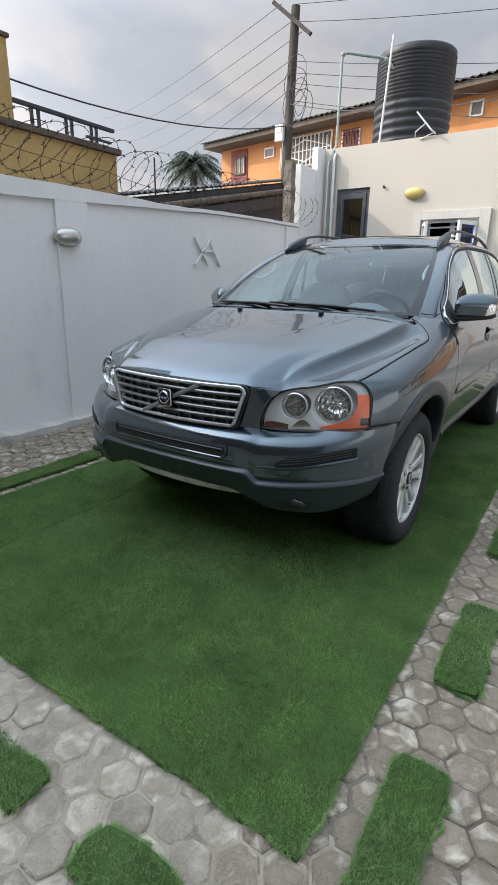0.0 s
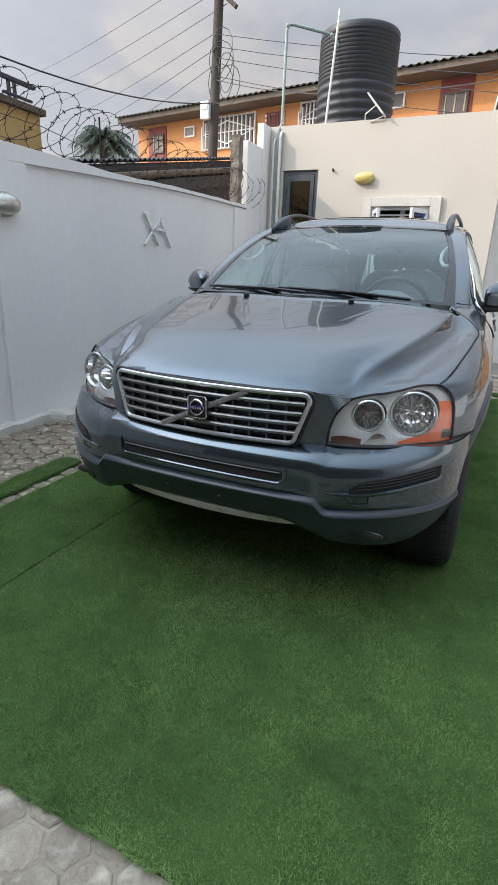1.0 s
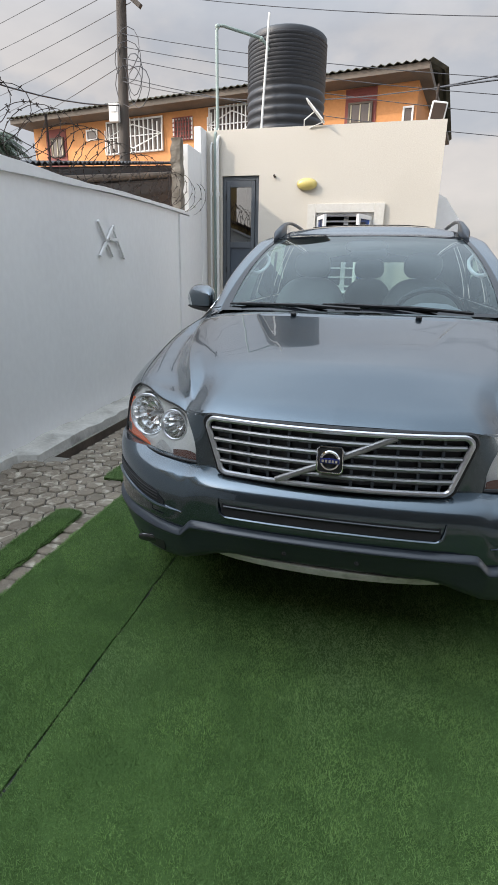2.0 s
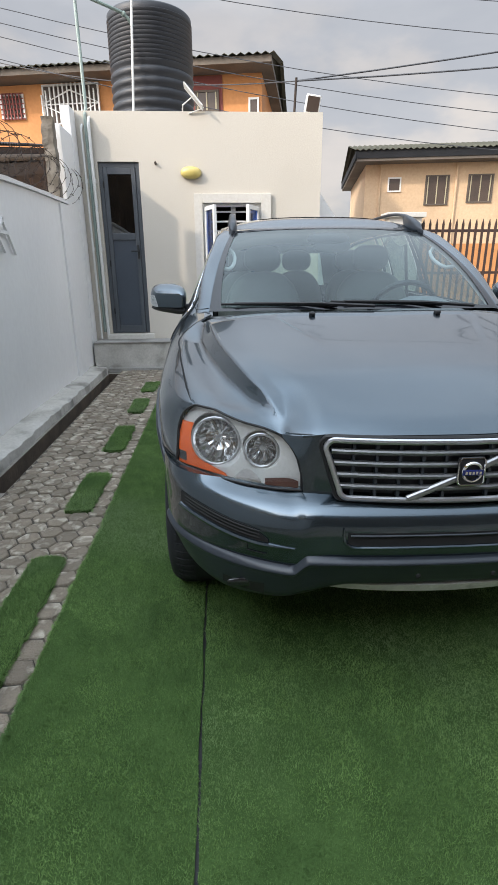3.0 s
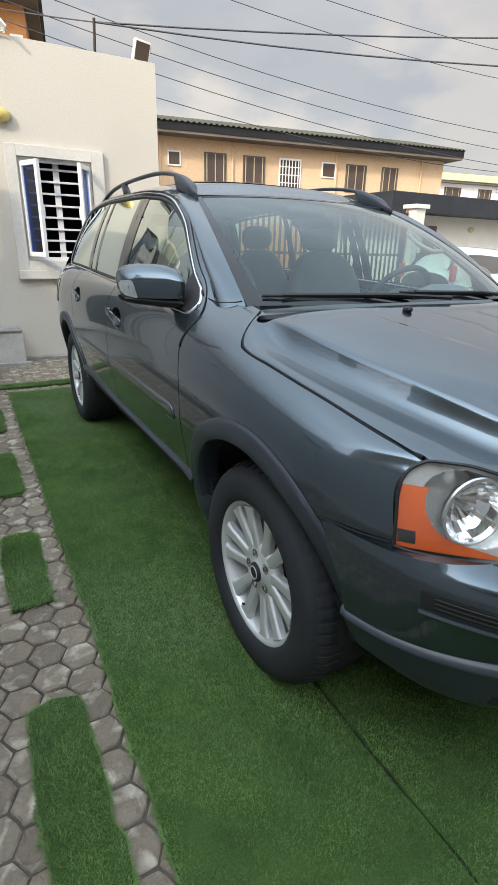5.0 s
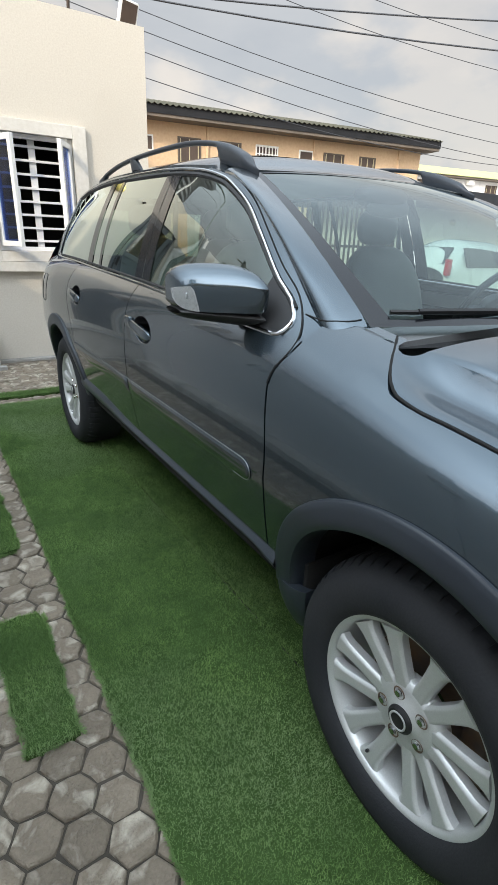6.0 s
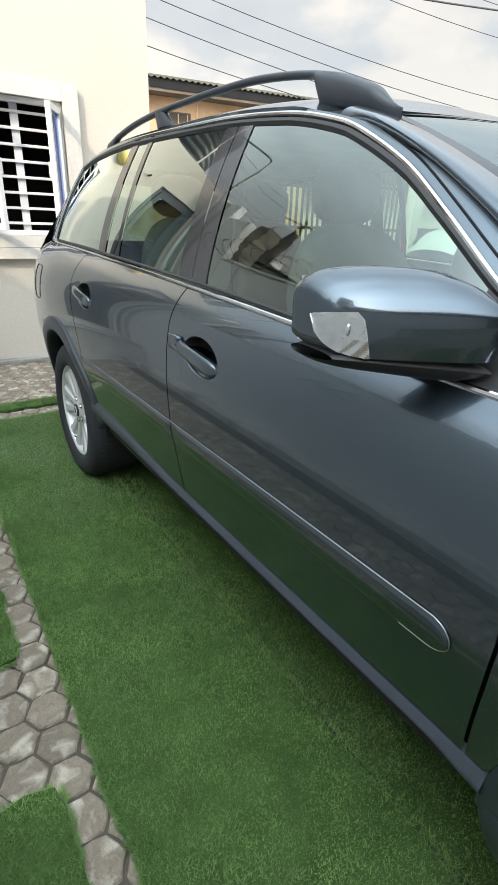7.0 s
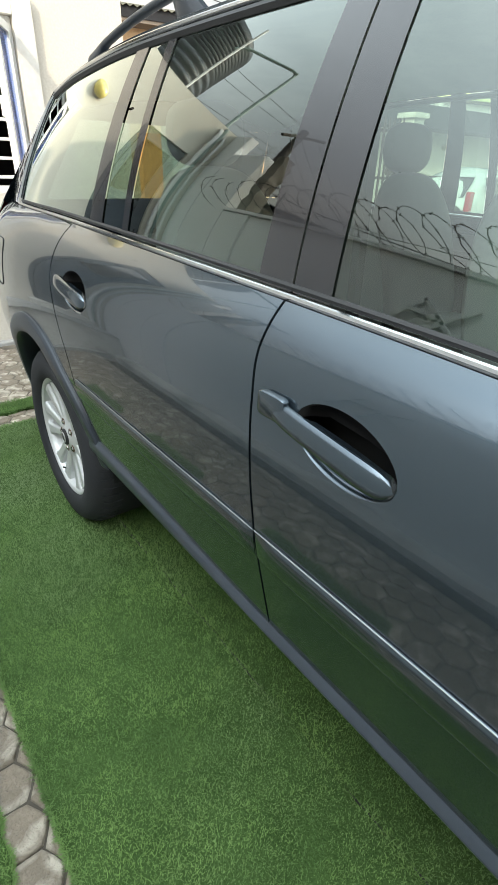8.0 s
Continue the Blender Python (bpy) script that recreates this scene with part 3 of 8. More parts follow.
    # lower white wall running back beside the outbuilding
    bm = bmesh.new()
    v = [[bm.verts.new((x, y, z)) for x, z in ((0.77, -0.03), (1.36, -0.03), (1.36, 2.12), (1.02, 2.58), (0.77, 2.72))] for y in (8.0, 8.15)]
    bm.faces.new(v[0])
    bm.faces.new(v[1][::-1])
    for k in range(5):
        bm.faces.new((v[0][k], v[0][(k + 1) % 5], v[1][(k + 1) % 5], v[1][k]))
    solo("wall_garden", bm, M_WALL, "low white sloping wall beside the outbuilding", "wall", kind="structure")
    return (dx0, dx1, dz0, dz1), (wx0, wx1, wz0, wz1)


def closing_walls():
    # plain walls that close the yard behind the camera's way
    # the tall south one is unseen, added to block sky and darken the car's reflections
    solo("wall_south", cube(-4.6, 9.6, -5.6, -5.2, -0.06, 5.6), M_OLDCONC, "plain dark unseen wall added to darken the car's reflections", "wall", kind="structure")
    solo("wall_far", cube(9.6, 9.8, -6.3, 6.5, -0.06, 2.4), M_WALL, "plain white yard wall", "wall", kind="structure")


ground()
west_wall()
DOOR, WINDOW = house()
closing_walls()

# ---- the estate car ----
B = spline([(-0.02, 0.40), (0.0, 0.45), (0.06, 0.58), (0.13, 0.67), (0.24, 0.757), (0.30, 0.793), (0.385, 0.832), (0.46, 0.864), (0.58, 0.895), (0.75, 0.920), (1.0, 0.934), (1.5, 0.938), (3.0, 0.938), (3.9, 0.932), (4.3, 0.905), (4.55, 0.855), (4.72, 0.77)])
HC = spline([(0.0, 0.84), (0.05, 0.90), (0.12, 0.945), (0.25, 0.988), (0.4, 1.026), (0.7, 1.085), (1.0, 1.14), (1.25, 1.188), (1.6, 1.245), (2.0, 1.26), (4.8, 1.27)])
BELT = spline([(1.30, 1.10), (1.7, 1.115), (2.3, 1.138), (3.1, 1.160), (3.9, 1.178), (4.7, 1.185)])
XR = spline([(1.36, 0.795), (1.5, 0.765), (1.7, 0.722), (2.0, 0.665), (2.3, 0.645), (2.8, 0.645), (3.5, 0.640), (4.1, 0.615), (4.5, 0.58)])
ZR = spline([(1.36, 1.105), (1.5, 1.205), (1.7, 1.345), (1.9, 1.455), (2.1, 1.535), (2.35, 1.585), (2.7, 1.608), (3.3, 1.615), (3.8, 1.595), (4.2, 1.545), (4.5, 1.47)])
ROOF_TOP = spline([(1.95, 1.575), (2.1, 1.615), (2.3, 1.65), (2.7, 1.69), (3.2, 1.70), (3.8, 1.682), (4.3, 1.635), (4.6, 1.58)])
HUB_F, HUB_R, HUB_Z, ARCH = 0.93, 3.787, 0.365, 0.458
LOW = 0.752


CREASE = spline([(0.1, 0.44), (0.16, 0.465), (0.24, 0.50), (0.54, 0.615), (0.91, 0.70), (1.2, 0.73)])


def crown(x, y):
    off = 0.30 * (1 - smooth01(0.5, 1.2, y))
    return HC(y - off * min(abs(x), 0.8) ** 2)


def top_z(x, y):
    """The height of hood and wing over (x, y)."""
    w = B(y)
    q = min(0.999, abs(x) / w)
    z = LOW + (crown(x, y) - LOW) * (1 - q ** 4) ** 0.25
    # the raised middle of the hood between two soft creases
    edge = CREASE(y)
    a = abs(x)
    fade = smooth01(0.11, 0.39, y) * smooth01(1.20, 0.98, y)
    rim = HOOD_EDGE(y)
    t = min(1.0, max(0.0, (a - edge) / 0.050))
    z += fade * (0.022 - 0.055 * (2 * t - t * t) * (0.40 + 0.60 * smooth01(rim, edge + 0.050, a)))
    # shallow recess with a soft rim across the hood's rear half
    inner = min(0.985 + 0.06 * a - y, 0.44 - 0.36 * max(0.0, 0.97 - y) - a)
    return z - 0.0045 * smooth01(0.0, 0.026, inner) * smooth01(0.52, 0.82, y)


def side_x(y, z):
    """The half width of the body at height z."""
    w = B(y)
    if z <= LOW:
        return w - 0.050 * ((LOW - z) / 0.27) ** 1.15
    x = w
    for _ in range(3):
        h = crown(x, y)
        q = min(0.995, (z - LOW) / (h - LOW))
        x = w * (1 - q ** 4) ** 0.25
    return x


def on_side(s, y, z, out=0.0):
    return Vector((s * (side_x(y, z) + out), y, z))


def glass_at(s, y, t, out=0.0):
    """The tumblehome over the belt: t 0 at the belt, 1 at the roof edge."""
    zb, zr = BELT(y), ZR(y)
    xb, xr = side_x(y, min(zb, zr)) - 0.006, XR(y)
    if zr < zb:
        zr = zb
    bulge = 0.022 * 4 * t * (1 - t) * min(1.0, (zr - zb) / 0.4)
    return Vector((s * (xb + (xr - xb) * t + bulge + out), y, zb + (zr - zb) * t))


TRIM_Z = spline([(1.476, 1.140), (1.495, 1.170), (1.61, 1.243), (1.76, 1.345), (1.92, 1.443), (2.15, 1.540), (2.32, 1.580)])


def trim_t(y):
    """Where the bright trim runs on the side glass: 0 at the belt, 1 at the roof edge."""
    return min(0.975, (TRIM_Z(y) - BELT(y)) / max(0.02, ZR(y) - BELT(y))) if y < 2.32 else 0.975


def frame_t(y):
    return 0.0 if y < 1.49 else trim_t(y) + 0.004


WS_LOW = lambda u: Vector((u * 0.715, 1.115 + 0.20 * abs(u) ** 2.2, 1.172 - 0.018 * u * u))
WS_TOP = lambda u: Vector((u * 0.572, 2.03 + 0.075 * u * u, 1.572 - 0.016 * abs(u) ** 2.4))


def windscreen_at(u, v):
    p = WS_LOW(u).lerp(WS_TOP(u), v)
    p.z += 0.045 * 4 * v * (1 - v) * (1 - 0.25 * u * u)
    p.x *= 1 + 0.02 * 4 * v * (1 - v)
    return p


HOOD_EDGE = spline([(0.30, 0.73), (0.38, 0.757), (0.52, 0.787), (0.67, 0.808), (0.82, 0.827), (0.95, 0.840), (1.03, 0.847), (1.075, 0.845), (1.115, 0.828), (1.155, 0.792), (1.195, 0.742), (1.23, 0.700)])
HOOD_FRONT = spline([(0.0, 0.048), (0.2, 0.058), (0.40, 0.094), (0.442, 0.118), (0.47, 0.145), (0.50, 0.182), (0.55, 0.217), (0.60, 0.247), (0.65, 0.287), (0.70, 0.336), (0.757, 0.388)])
HOOD_REAR = lambda x: 1.035 + 0.19 * (abs(x) / 0.75) ** 2.2
DOOR_F = spline([(0.40, 1.44), (0.60, 1.425), (0.80, 1.41), (0.95, 1.427), (1.005, 1.438), (1.04, 1.436), (1.06, 1.422), (1.08, 1.409), (1.12, 1.402)])
DOOR_B = spline([(0.40, 2.47), (0.55, 2.468), (0.7, 2.47), (0.85, 2.49), (1.0, 2.51), (1.08, 2.53), (1.17, 2.535)])
DOOR_R = spline([(0.40, 3.27), (0.5, 3.30), (0.62, 3.33), (0.78, 3.38), (0.92, 3.46), (1.05, 3.53), (1.18, 3.56)])
PLAN = [(0.0, 0.0), (0.15, 0.003), (0.30, 0.012), (0.431, 0.032), (0.475, 0.045), (0.53, 0.066), (0.60, 0.102), (0.68, 0.158), (0.75, 0.226), (0.80, 0.290), (0.835, 0.352), (0.858, 0.415), (0.876, 0.49), (0.889, 0.57), (0.897, 0.65)]
FACE = spline(PLAN)
PLAN_Y = spline([(k / 14, p[1]) for k, p in enumerate(PLAN)])
PLAN_X = spline([(k / 14, p[0]) for k, p in enumerate(PLAN)])
LAMP_TOP = spline([(0.442, 0.775), (0.450, 0.812), (0.47, 0.850), (0.50, 0.878), (0.55, 0.893), (0.60, 0.900), (0.65, 0.911), (0.70, 0.923), (0.748, 0.924), (0.785, 0.905), (0.808, 0.870), (0.819, 0.815), (0.824, 0.745)])
LAMP_FOOT = spline([(0.442, 0.726), (0.55, 0.722), (0.70, 0.722), (0.80, 0.725), (0.824, 0.732)])
LAMP_Y = spline([(0.442, 0.126), (0.5, 0.145), (0.55, 0.167), (0.6, 0.193), (0.65, 0.226), (0.7, 0.266), (0.75, 0.311), (0.79, 0.350), (0.824, 0.388)])
AMBER_EDGE = spline([(0.73, 0.818), (0.80, 0.814), (0.84, 0.808), (0.868, 0.800)])
LAMP_INNER = spline([(0.69, 0.438), (0.75, 0.440), (0.80, 0.447), (0.848, 0.467), (0.878, 0.497)])
WING_FRONT = spline([(0.45, 0.388), (0.725, 0.391), (0.80, 0.403), (0.87, 0.418), (0.905, 0.412), (0.925, 0.390)])


def lamp_y(x, z):
    return LAMP_Y(x) + 0.075 * max(0.0, (z - 0.725) / 0.2) ** 1.8


def plan_end(z):
    """Where the bumper's side meets the wheel arch flare, as a share of the plan curve."""
    y = HUB_F - math.sqrt(max(0.0, 0.485 ** 2 - (z - HUB_Z) ** 2))
    lo, hi = 0.6, 1.0
    for _ in range(24):
        mid = (lo + hi) / 2
        lo, hi = (mid, hi) if PLAN_Y(mid) < y else (lo, mid)
    return lo


NOSE = lambda x: 0.042 + 0.33 * x * x


def hood_rim(x):
    """Height of the hood's front edge over grille and lamp."""
    x = abs(x)
    lamp = LAMP_TOP(max(x, 0.50)) + 0.004
    return 0.912 - 0.02 * x * x + (lamp - 0.912 + 0.02 * x * x) * smooth01(0.37, 0.52, x)


def arch_z(y, hub, r):
    d = abs(y - hub)
    return HUB_Z + math.sqrt(max(0.0, r * r - d * d)) if d < r else HUB_Z


def build_car():
    car = thing("estate_car", (0, 2.36, 0), "blue-grey metallic sport utility car with roof rails, parked on artificial grass", "car")

    # hood with rounded nose
    def hood(u, v):
        s = 2 * u - 1
        sg = 1 if s >= 0 else -1
        a = abs(s)
        # front end follows the lamps, rear end the screen
        xf, xr = 0.757 * a, 0.735 * a
        yf, yr = HOOD_FRONT(xf), HOOD_REAR(xr)
        y = yf + (yr - yf) * v
        # the grid's lines follow the crease
        ce, ed = CREASE(min(1.2, max(0.1, y))), HOOD_EDGE(y)
        x = ce * a / 0.72 if a < 0.72 else ce + (ed - ce) * (a - 0.72) / 0.28
        x = a * ed + (x - a * ed) * smooth01(0.04, 0.22, v)
        x = x + (xf - x) * (1 - smooth01(0, 0.05, v))
        z = top_z(x, y)
        if v < 0.5:
            z += (hood_rim(xf) - top_z(xf, yf)) * ((1 - v / 0.5) ** 2 if xf > 0.44 else (1 - v / 0.5) ** 3)
        return Vector((sg * (x - 0.0015 * a), y, z))
    part("hood", sheet(hood, 200, 150, 0.045, lambda p: Vector((0, 0.8, -0.30)) if p.y < 0.40 and abs(p.x) > 0.44 else Vector((0, 0.15, -1))), M_PAINT, car, smooth=True, sharp=60)

    for s in (-1, 1):
        gap = [(0.425 + 0.800 * k / 44) for k in range(45)]
        part("hood_gap", bar([Vector((s * (HOOD_EDGE(y) + 0.0018), y, top_z(HOOD_EDGE(y), y) - 0.0028)) for y in gap], 0.0034, 6, taper=lambda t: 0.45 + 0.55 * smooth01(0, 0.12, t)), M_DARK, car)
    # the panel round the grille, under the hood's front edge
    def nose(u, v):
        x = (2 * u - 1) * 0.455
        zt = hood_rim(x) - 0.004
        z = 0.690 + (zt - 0.690) * v
        x = (2 * u - 1) * LAMP_INNER(z)
        y = NOSE(x) + 0.012 * (1 - v) + (HOOD_FRONT(abs(x)) - NOSE(x)) * v ** 4
        if abs(x) > 0.40:
            y += 0.5 * (abs(x) - 0.40) ** 1.6
        return Vector((x, y, z))
    part("nose_panel", sheet(nose, 40, 14, 0.02, lambda p: Vector((0, 1, 0))), M_PAINT, car, smooth=True, sharp=60)

    for s in (-1, 1):
        # wing: from the hood's edge over the shoulder to the wheel arch
        def wing(u, v):
            y0, y1 = 0.391, 1.40
            y = y0 + (y1 - y0) * u
            if y < HUB_F - ARCH:
                zb = 0.712
            elif y < HUB_F + ARCH:
                zb = max(arch_z(y, HUB_F, ARCH), 0.50 if y > HUB_F else 0.712)
            else:
                zb = 0.50
            xe = HOOD_EDGE(min(y, 1.20)) + 0.0045
            w, h = B(y), crown(xe, y)
            th0 = math.acos(min(1.0, (xe / w) ** 2))
            pts = []
            for k in range(25):
                th = th0 * (1 - k / 24)
                x = w * math.cos(th) ** 0.5
                pts.append((x, LOW + (h - LOW) * math.sin(th) ** 0.5))
            pts = [p for p in pts if p[1] > zb] + ([(side_x(y, zb), zb)] if zb > LOW else [(side_x(y, LOW + (zb - LOW) * k / 8), LOW + (zb - LOW) * k / 8) for k in range(1, 9)])
            lens = [0.0]
            for a, b in zip(pts, pts[1:]):
                lens.append(lens[-1] + math.hypot(b[0] - a[0], b[1] - a[1]))
            t = v * lens[-1]
            k = max(i for i in range(len(lens)) if lens[i] <= t + 1e-9)
            if k >= len(pts) - 1:
                x, z = pts[-1]
            else:
                f = (t - lens[k]) / max(1e-9, lens[k + 1] - lens[k])
                x, z = pts[k][0] + (pts[k + 1][0] - pts[k][0]) * f, pts[k][1] + (pts[k + 1][1] - pts[k][1]) * f
            lim = DOOR_F(z) - 0.004
            y2 = y0 + (lim - y0) * u
            if u > 0.4 and z > 0.9:
                x2 = side_x(y2, z) if z < crown(x, y2) - 0.12 else x
                x = x + (x2 - x) * smooth01(0.4, 1.0, u)
            else:
                x = x + (side_x(y2, z) - side_x(y, z) if z < 0.9 else 0)
            front = 1 - smooth01(0.0, 0.20, u)
            y2 += (WING_FRONT(z) - y0) * front if z < 0.925 else 0.0
            return Vector((s * (x - 0.011 * front * smooth01(0.97, 0.82, z)), y2, z))
        part("wing", sheet(wing, 70, 36, 0.014, lambda p: Vector((-s, 0, 0))), M_PAINT, car, smooth=True, sharp=60)

        part("bumper_seam", bar([on_side(s, 0.592 - 0.195 * k / 10, 0.727 + 0.009 * k / 10, 0.0006 - 0.011 * (k / 10) ** 2) for k in range(11)], 0.0022, 6), M_DARK, car)

        # doors
        for nm, ya, yb in (("front_door", DOOR_F, DOOR_B), ("rear_door", DOOR_B, DOOR_R)):
            def skin(u, v):
                y = 0.5 * (ya(0.8) + yb(0.8))
                z = 0.512
                for _ in range(3):
                    zt = BELT(y) + (0.003 if y < 1.53 else -0.004)
                    z = 0.512 + (zt - 0.512) * v
                    y = ya(z) + 0.003 + (yb(z) - ya(z) - 0.006) * u
                if yb is DOOR_R and y > HUB_R - ARCH - 0.02 and z < 0.78:
                    lim = HUB_R - math.sqrt(max(0.0, (ARCH + 0.012) ** 2 - max(0, z - HUB_Z) ** 2))
                    y = min(y, lim)
                return on_side(s, y, z)
            yh = 2.325 if nm == "front_door" else 3.335
            zh = 1.005 if nm == "front_door" else 1.03
            cy, cz, ca, cb = yh - 0.014, zh - 0.010, 0.096, 0.047
            bm = sheet(skin, 60, 46, 0.014, lambda p: Vector((-s, 0, 0)))
            tip = lambda v: v.co.z - cz - 0.119 * (v.co.y - cy)
            hole = [f for f in bm.faces if any(((v.co.y - cy) / ca) ** 2 + (tip(v) / cb) ** 2 < 1.0 for v in f.verts)]
            bmesh.ops.delete(bm, geom=hole, context="FACES")
            for v in bm.verts:
                e = math.hypot((v.co.y - cy) / ca, tip(v) / cb)
                if e < 1.6 and v.is_boundary:
                    dy, dz = (v.co.y - cy) / e, tip(v) / e
                    v.co = on_side(s, cy + dy, cz + dz + 0.119 * dy)
            d = part(nm, bm, M_PAINT, car, smooth=True, sharp=60)

            def hollow(u, v, turn, deeper):
                k, deep = ((1.05, 0.0028), (0.98, 0.004), (0.93, 0.026), (0.76, 0.050), (0.02, 0.056))[round(v * 4)]
                a = (turn + u) * math.pi
                dy = ca * k * math.cos(a)
                return on_side(s, cy + dy, cz + cb * k * math.sin(a) + 0.119 * dy, 0.0012 - deep * deeper)
            # the hollow's upper half is black in place of the shade inside it
            part("handle_cup", sheet(lambda u, v: hollow(u, v, 0, 1.0), 28, 4), M_BLACK, d, "deep hollow behind the handle, coloured black for its shade", smooth=True, sharp=80)
            part("handle_scoop", sheet(lambda u, v: hollow(u, v, 1, 0.42), 28, 4), M_PAINT, d, smooth=True, sharp=80)
            # handle: a cup blackened for shade and a painted pull across it
            def pull(u, v):
                a = v * math.tau
                e = abs(2 * u - 1)
                end = math.sqrt(max(0.0, 1 - e ** 7))
                yy = yh + 0.145 - 0.252 * u
                zz = zh + 0.004 - 0.030 * u
                w = (0.0165 + 0.004 * u) * end
                lift = 0.001 + 0.008 * (1 - e ** 4)
                p = on_side(s, yy, zz + w * math.copysign(abs(math.sin(a)) ** 0.8, math.sin(a)), 0)
                p.x += s * (lift + 0.0075 * end * math.cos(a))
                return p
            part("handle", sheet(pull, 24, 14), M_PAINT, d, smooth=True)
            if nm == "front_door":
                part("lock_cap", blob(bmesh.new(), on_side(s, yh + 0.128, zh + 0.004, 0.006), (0.008, 0.031, 0.0205), 20, 12, 6.0), M_PAINT, d, smooth=True)

            # protective strip along the door's foot
            y0, y1 = (1.475, 2.4705) if nm == "front_door" else (2.4775, 3.34)

            def strip_r(u):
                if nm == "rear_door":
                    return 0.033
                k = min(1.0, u / 0.045)
                return 0.033 * math.sqrt(max(0.0, 1 - (1 - k) ** 2)) + 0.0005

            def strip(u, v):
                a = v * math.pi
                u = u ** 1.5 if nm == "front_door" else u
                r = strip_r(u)
                return on_side(s, y0 + (y1 - y0) * u, 0.735 + r * math.cos(a), 0.0005 + 0.0065 * min(1.0, r / 0.02) * min(1.0, 0.05 + 260 * (1 - u if nm == "front_door" else u)) * math.sin(a) ** 0.6)
            part("door_strip", sheet(strip, 44, 10), M_PAINT, d, smooth=True)
            line = []
            if nm == "front_door":
                line = [on_side(s, y0 + (y1 - y0) * q, 0.735 - strip_r(q), 0.003) for q in (0.10, 0.07, 0.05, 0.035, 0.022, 0.012, 0.005, 0.001)]
                line += [on_side(s, y0 + (y1 - y0) * q, 0.735 + strip_r(q), 0.003) for q in (0.001, 0.005, 0.012, 0.022, 0.035)]
            line += [on_side(s, y0 + (y1 - y0) * q, 0.735 + strip_r(q), 0.0035) for q in [0.05 + 0.95 * k / 24 for k in range(25)]] if nm == "front_door" else [on_side(s, y0 + (y1 - y0) * k / 24, 0.768, 0.0035) for k in range(25)]
            part("strip_edge", bar(line, 0.0010, 6), M_GRILLE, d, "thin bright edge line", smooth=True)

        # rear quarter
        def quarter(u, v):
            y = 3.40 + 1.32 * u
            d = abs(y - HUB_R)
            zb = max(arch_z(y, HUB_R, ARCH), 0.52) if d < ARCH else 0.50
            zt = BELT(y) - 0.004
            z = zb + (zt - zb) * v
            yy = max(y, DOOR_R(z) + 0.004)
            if u < 0.25:
                yy = DOOR_R(z) + 0.004 + (3.73 - DOOR_R(z)) * (u / 0.25)
                d = abs(yy - HUB_R)
                zb2 = max(arch_z(yy, HUB_R, ARCH), 0.52)
                if z < zb2:
                    z = zb2
            return on_side(s, yy, z)
        part("rear_quarter", sheet(quarter, 60, 28, 0.014, lambda p: Vector((-s, 0, 0))), M_PAINT, car, smooth=True, sharp=60)
        part("fuel_flap" if s < 0 else "quarter_seam", bar([on_side(s, 4.20 + 0.085 * math.copysign(abs(math.cos(a)) ** 0.4, math.cos(a)), 0.985 + 0.085 * math.copysign(abs(math.sin(a)) ** 0.4, math.sin(a)), 0.0012) for a in [k * math.tau / 32 for k in range(32)]], 0.0018, 4, True), M_DARK, car)

        # sill
        prof_sill = spline([(0.0, -0.010), (0.12, 0.000), (0.35, 0.008), (0.50, 0.011), (0.60, 0.007), (0.68, -0.006), (0.78, -0.08), (1.0, -0.24)])
        drop = spline([(0.0, 0.524), (0.12, 0.515), (0.35, 0.501), (0.50, 0.492), (0.60, 0.485), (0.68, 0.479), (0.78, 0.465), (1.0, 0.42)])

        def sill(u, v):
            y = 1.385 + 2.0 * u
            dip = -0.03 * (1 - smooth01(0.0, 0.06, u))
            wedge = smooth01(2.50, 3.15, y) * (1 - smooth01(0.25, 0.75, v))
            return Vector((s * (side_x(y, 0.51) + prof_sill(v) + 0.013 * wedge), y, drop(v) + dip * v + 0.034 * wedge))
        part("sill", sheet(sill, 40, 28), M_SILL, car, "dark grey side sill", smooth=True)
        # mud flap piece under the front flare's rear end
        def flare_foot(u, v):
            w = 0.128 - 0.055 * u ** 1.5
            y = 1.264 + 0.016 * u + w * v
            return Vector((s * (side_x(1.36, 0.46) - 0.006 + 0.020 * math.sin(math.pi * min(1.0, max(0.0, v))) ** 0.5 - 0.045 * u ** 2), y, 0.452 - 0.150 * u - 0.012 * v))
        part("flare_foot", sheet(flare_foot, 14, 10, 0.03, lambda p: Vector((-s, 0, 0))), M_CLAD, car, smooth=True, sharp=50)

        # plate added to darken the open hole between flare and flare foot
        part("mud_flap", cube(min(s * 0.62, s * 0.862), max(s * 0.62, s * 0.862), 1.284, 1.298, 0.34, 0.52, 0.004), M_DARK, car)
        # wheel arch flares
        for hub, a0, a1 in ((HUB_F, 7, 177), (HUB_R, -14, 169)):
            def flare(u, v):
                a = radians(a0 + (a1 - a0) * u)
                # angle 0 points back along the car
                prof = ((0.497, -0.004), (0.496, 0.006), (0.490, 0.011), (0.462, 0.013), (0.440, 0.013), (0.428, 0.009), (0.424, -0.004), (0.424, -0.03), (0.426, -0.07))
                i = min(len(prof) - 2, int(v * (len(prof) - 1)))
                f = v * (len(prof) - 1) - i
                r = prof[i][0] + (prof[i + 1][0] - prof[i][0]) * f
                o = prof[i][1] + (prof[i + 1][1] - prof[i][1]) * f
                lean = smooth01(0.9, -0.1, math.sin(a)) if hub < 2 and math.cos(a) > 0 else 0.0
                r -= 0.030 * lean + 0.02 * lean * smooth01(0.4, 1.0, v)
                y, z = hub + r * math.cos(a), HUB_Z + r * math.sin(a)
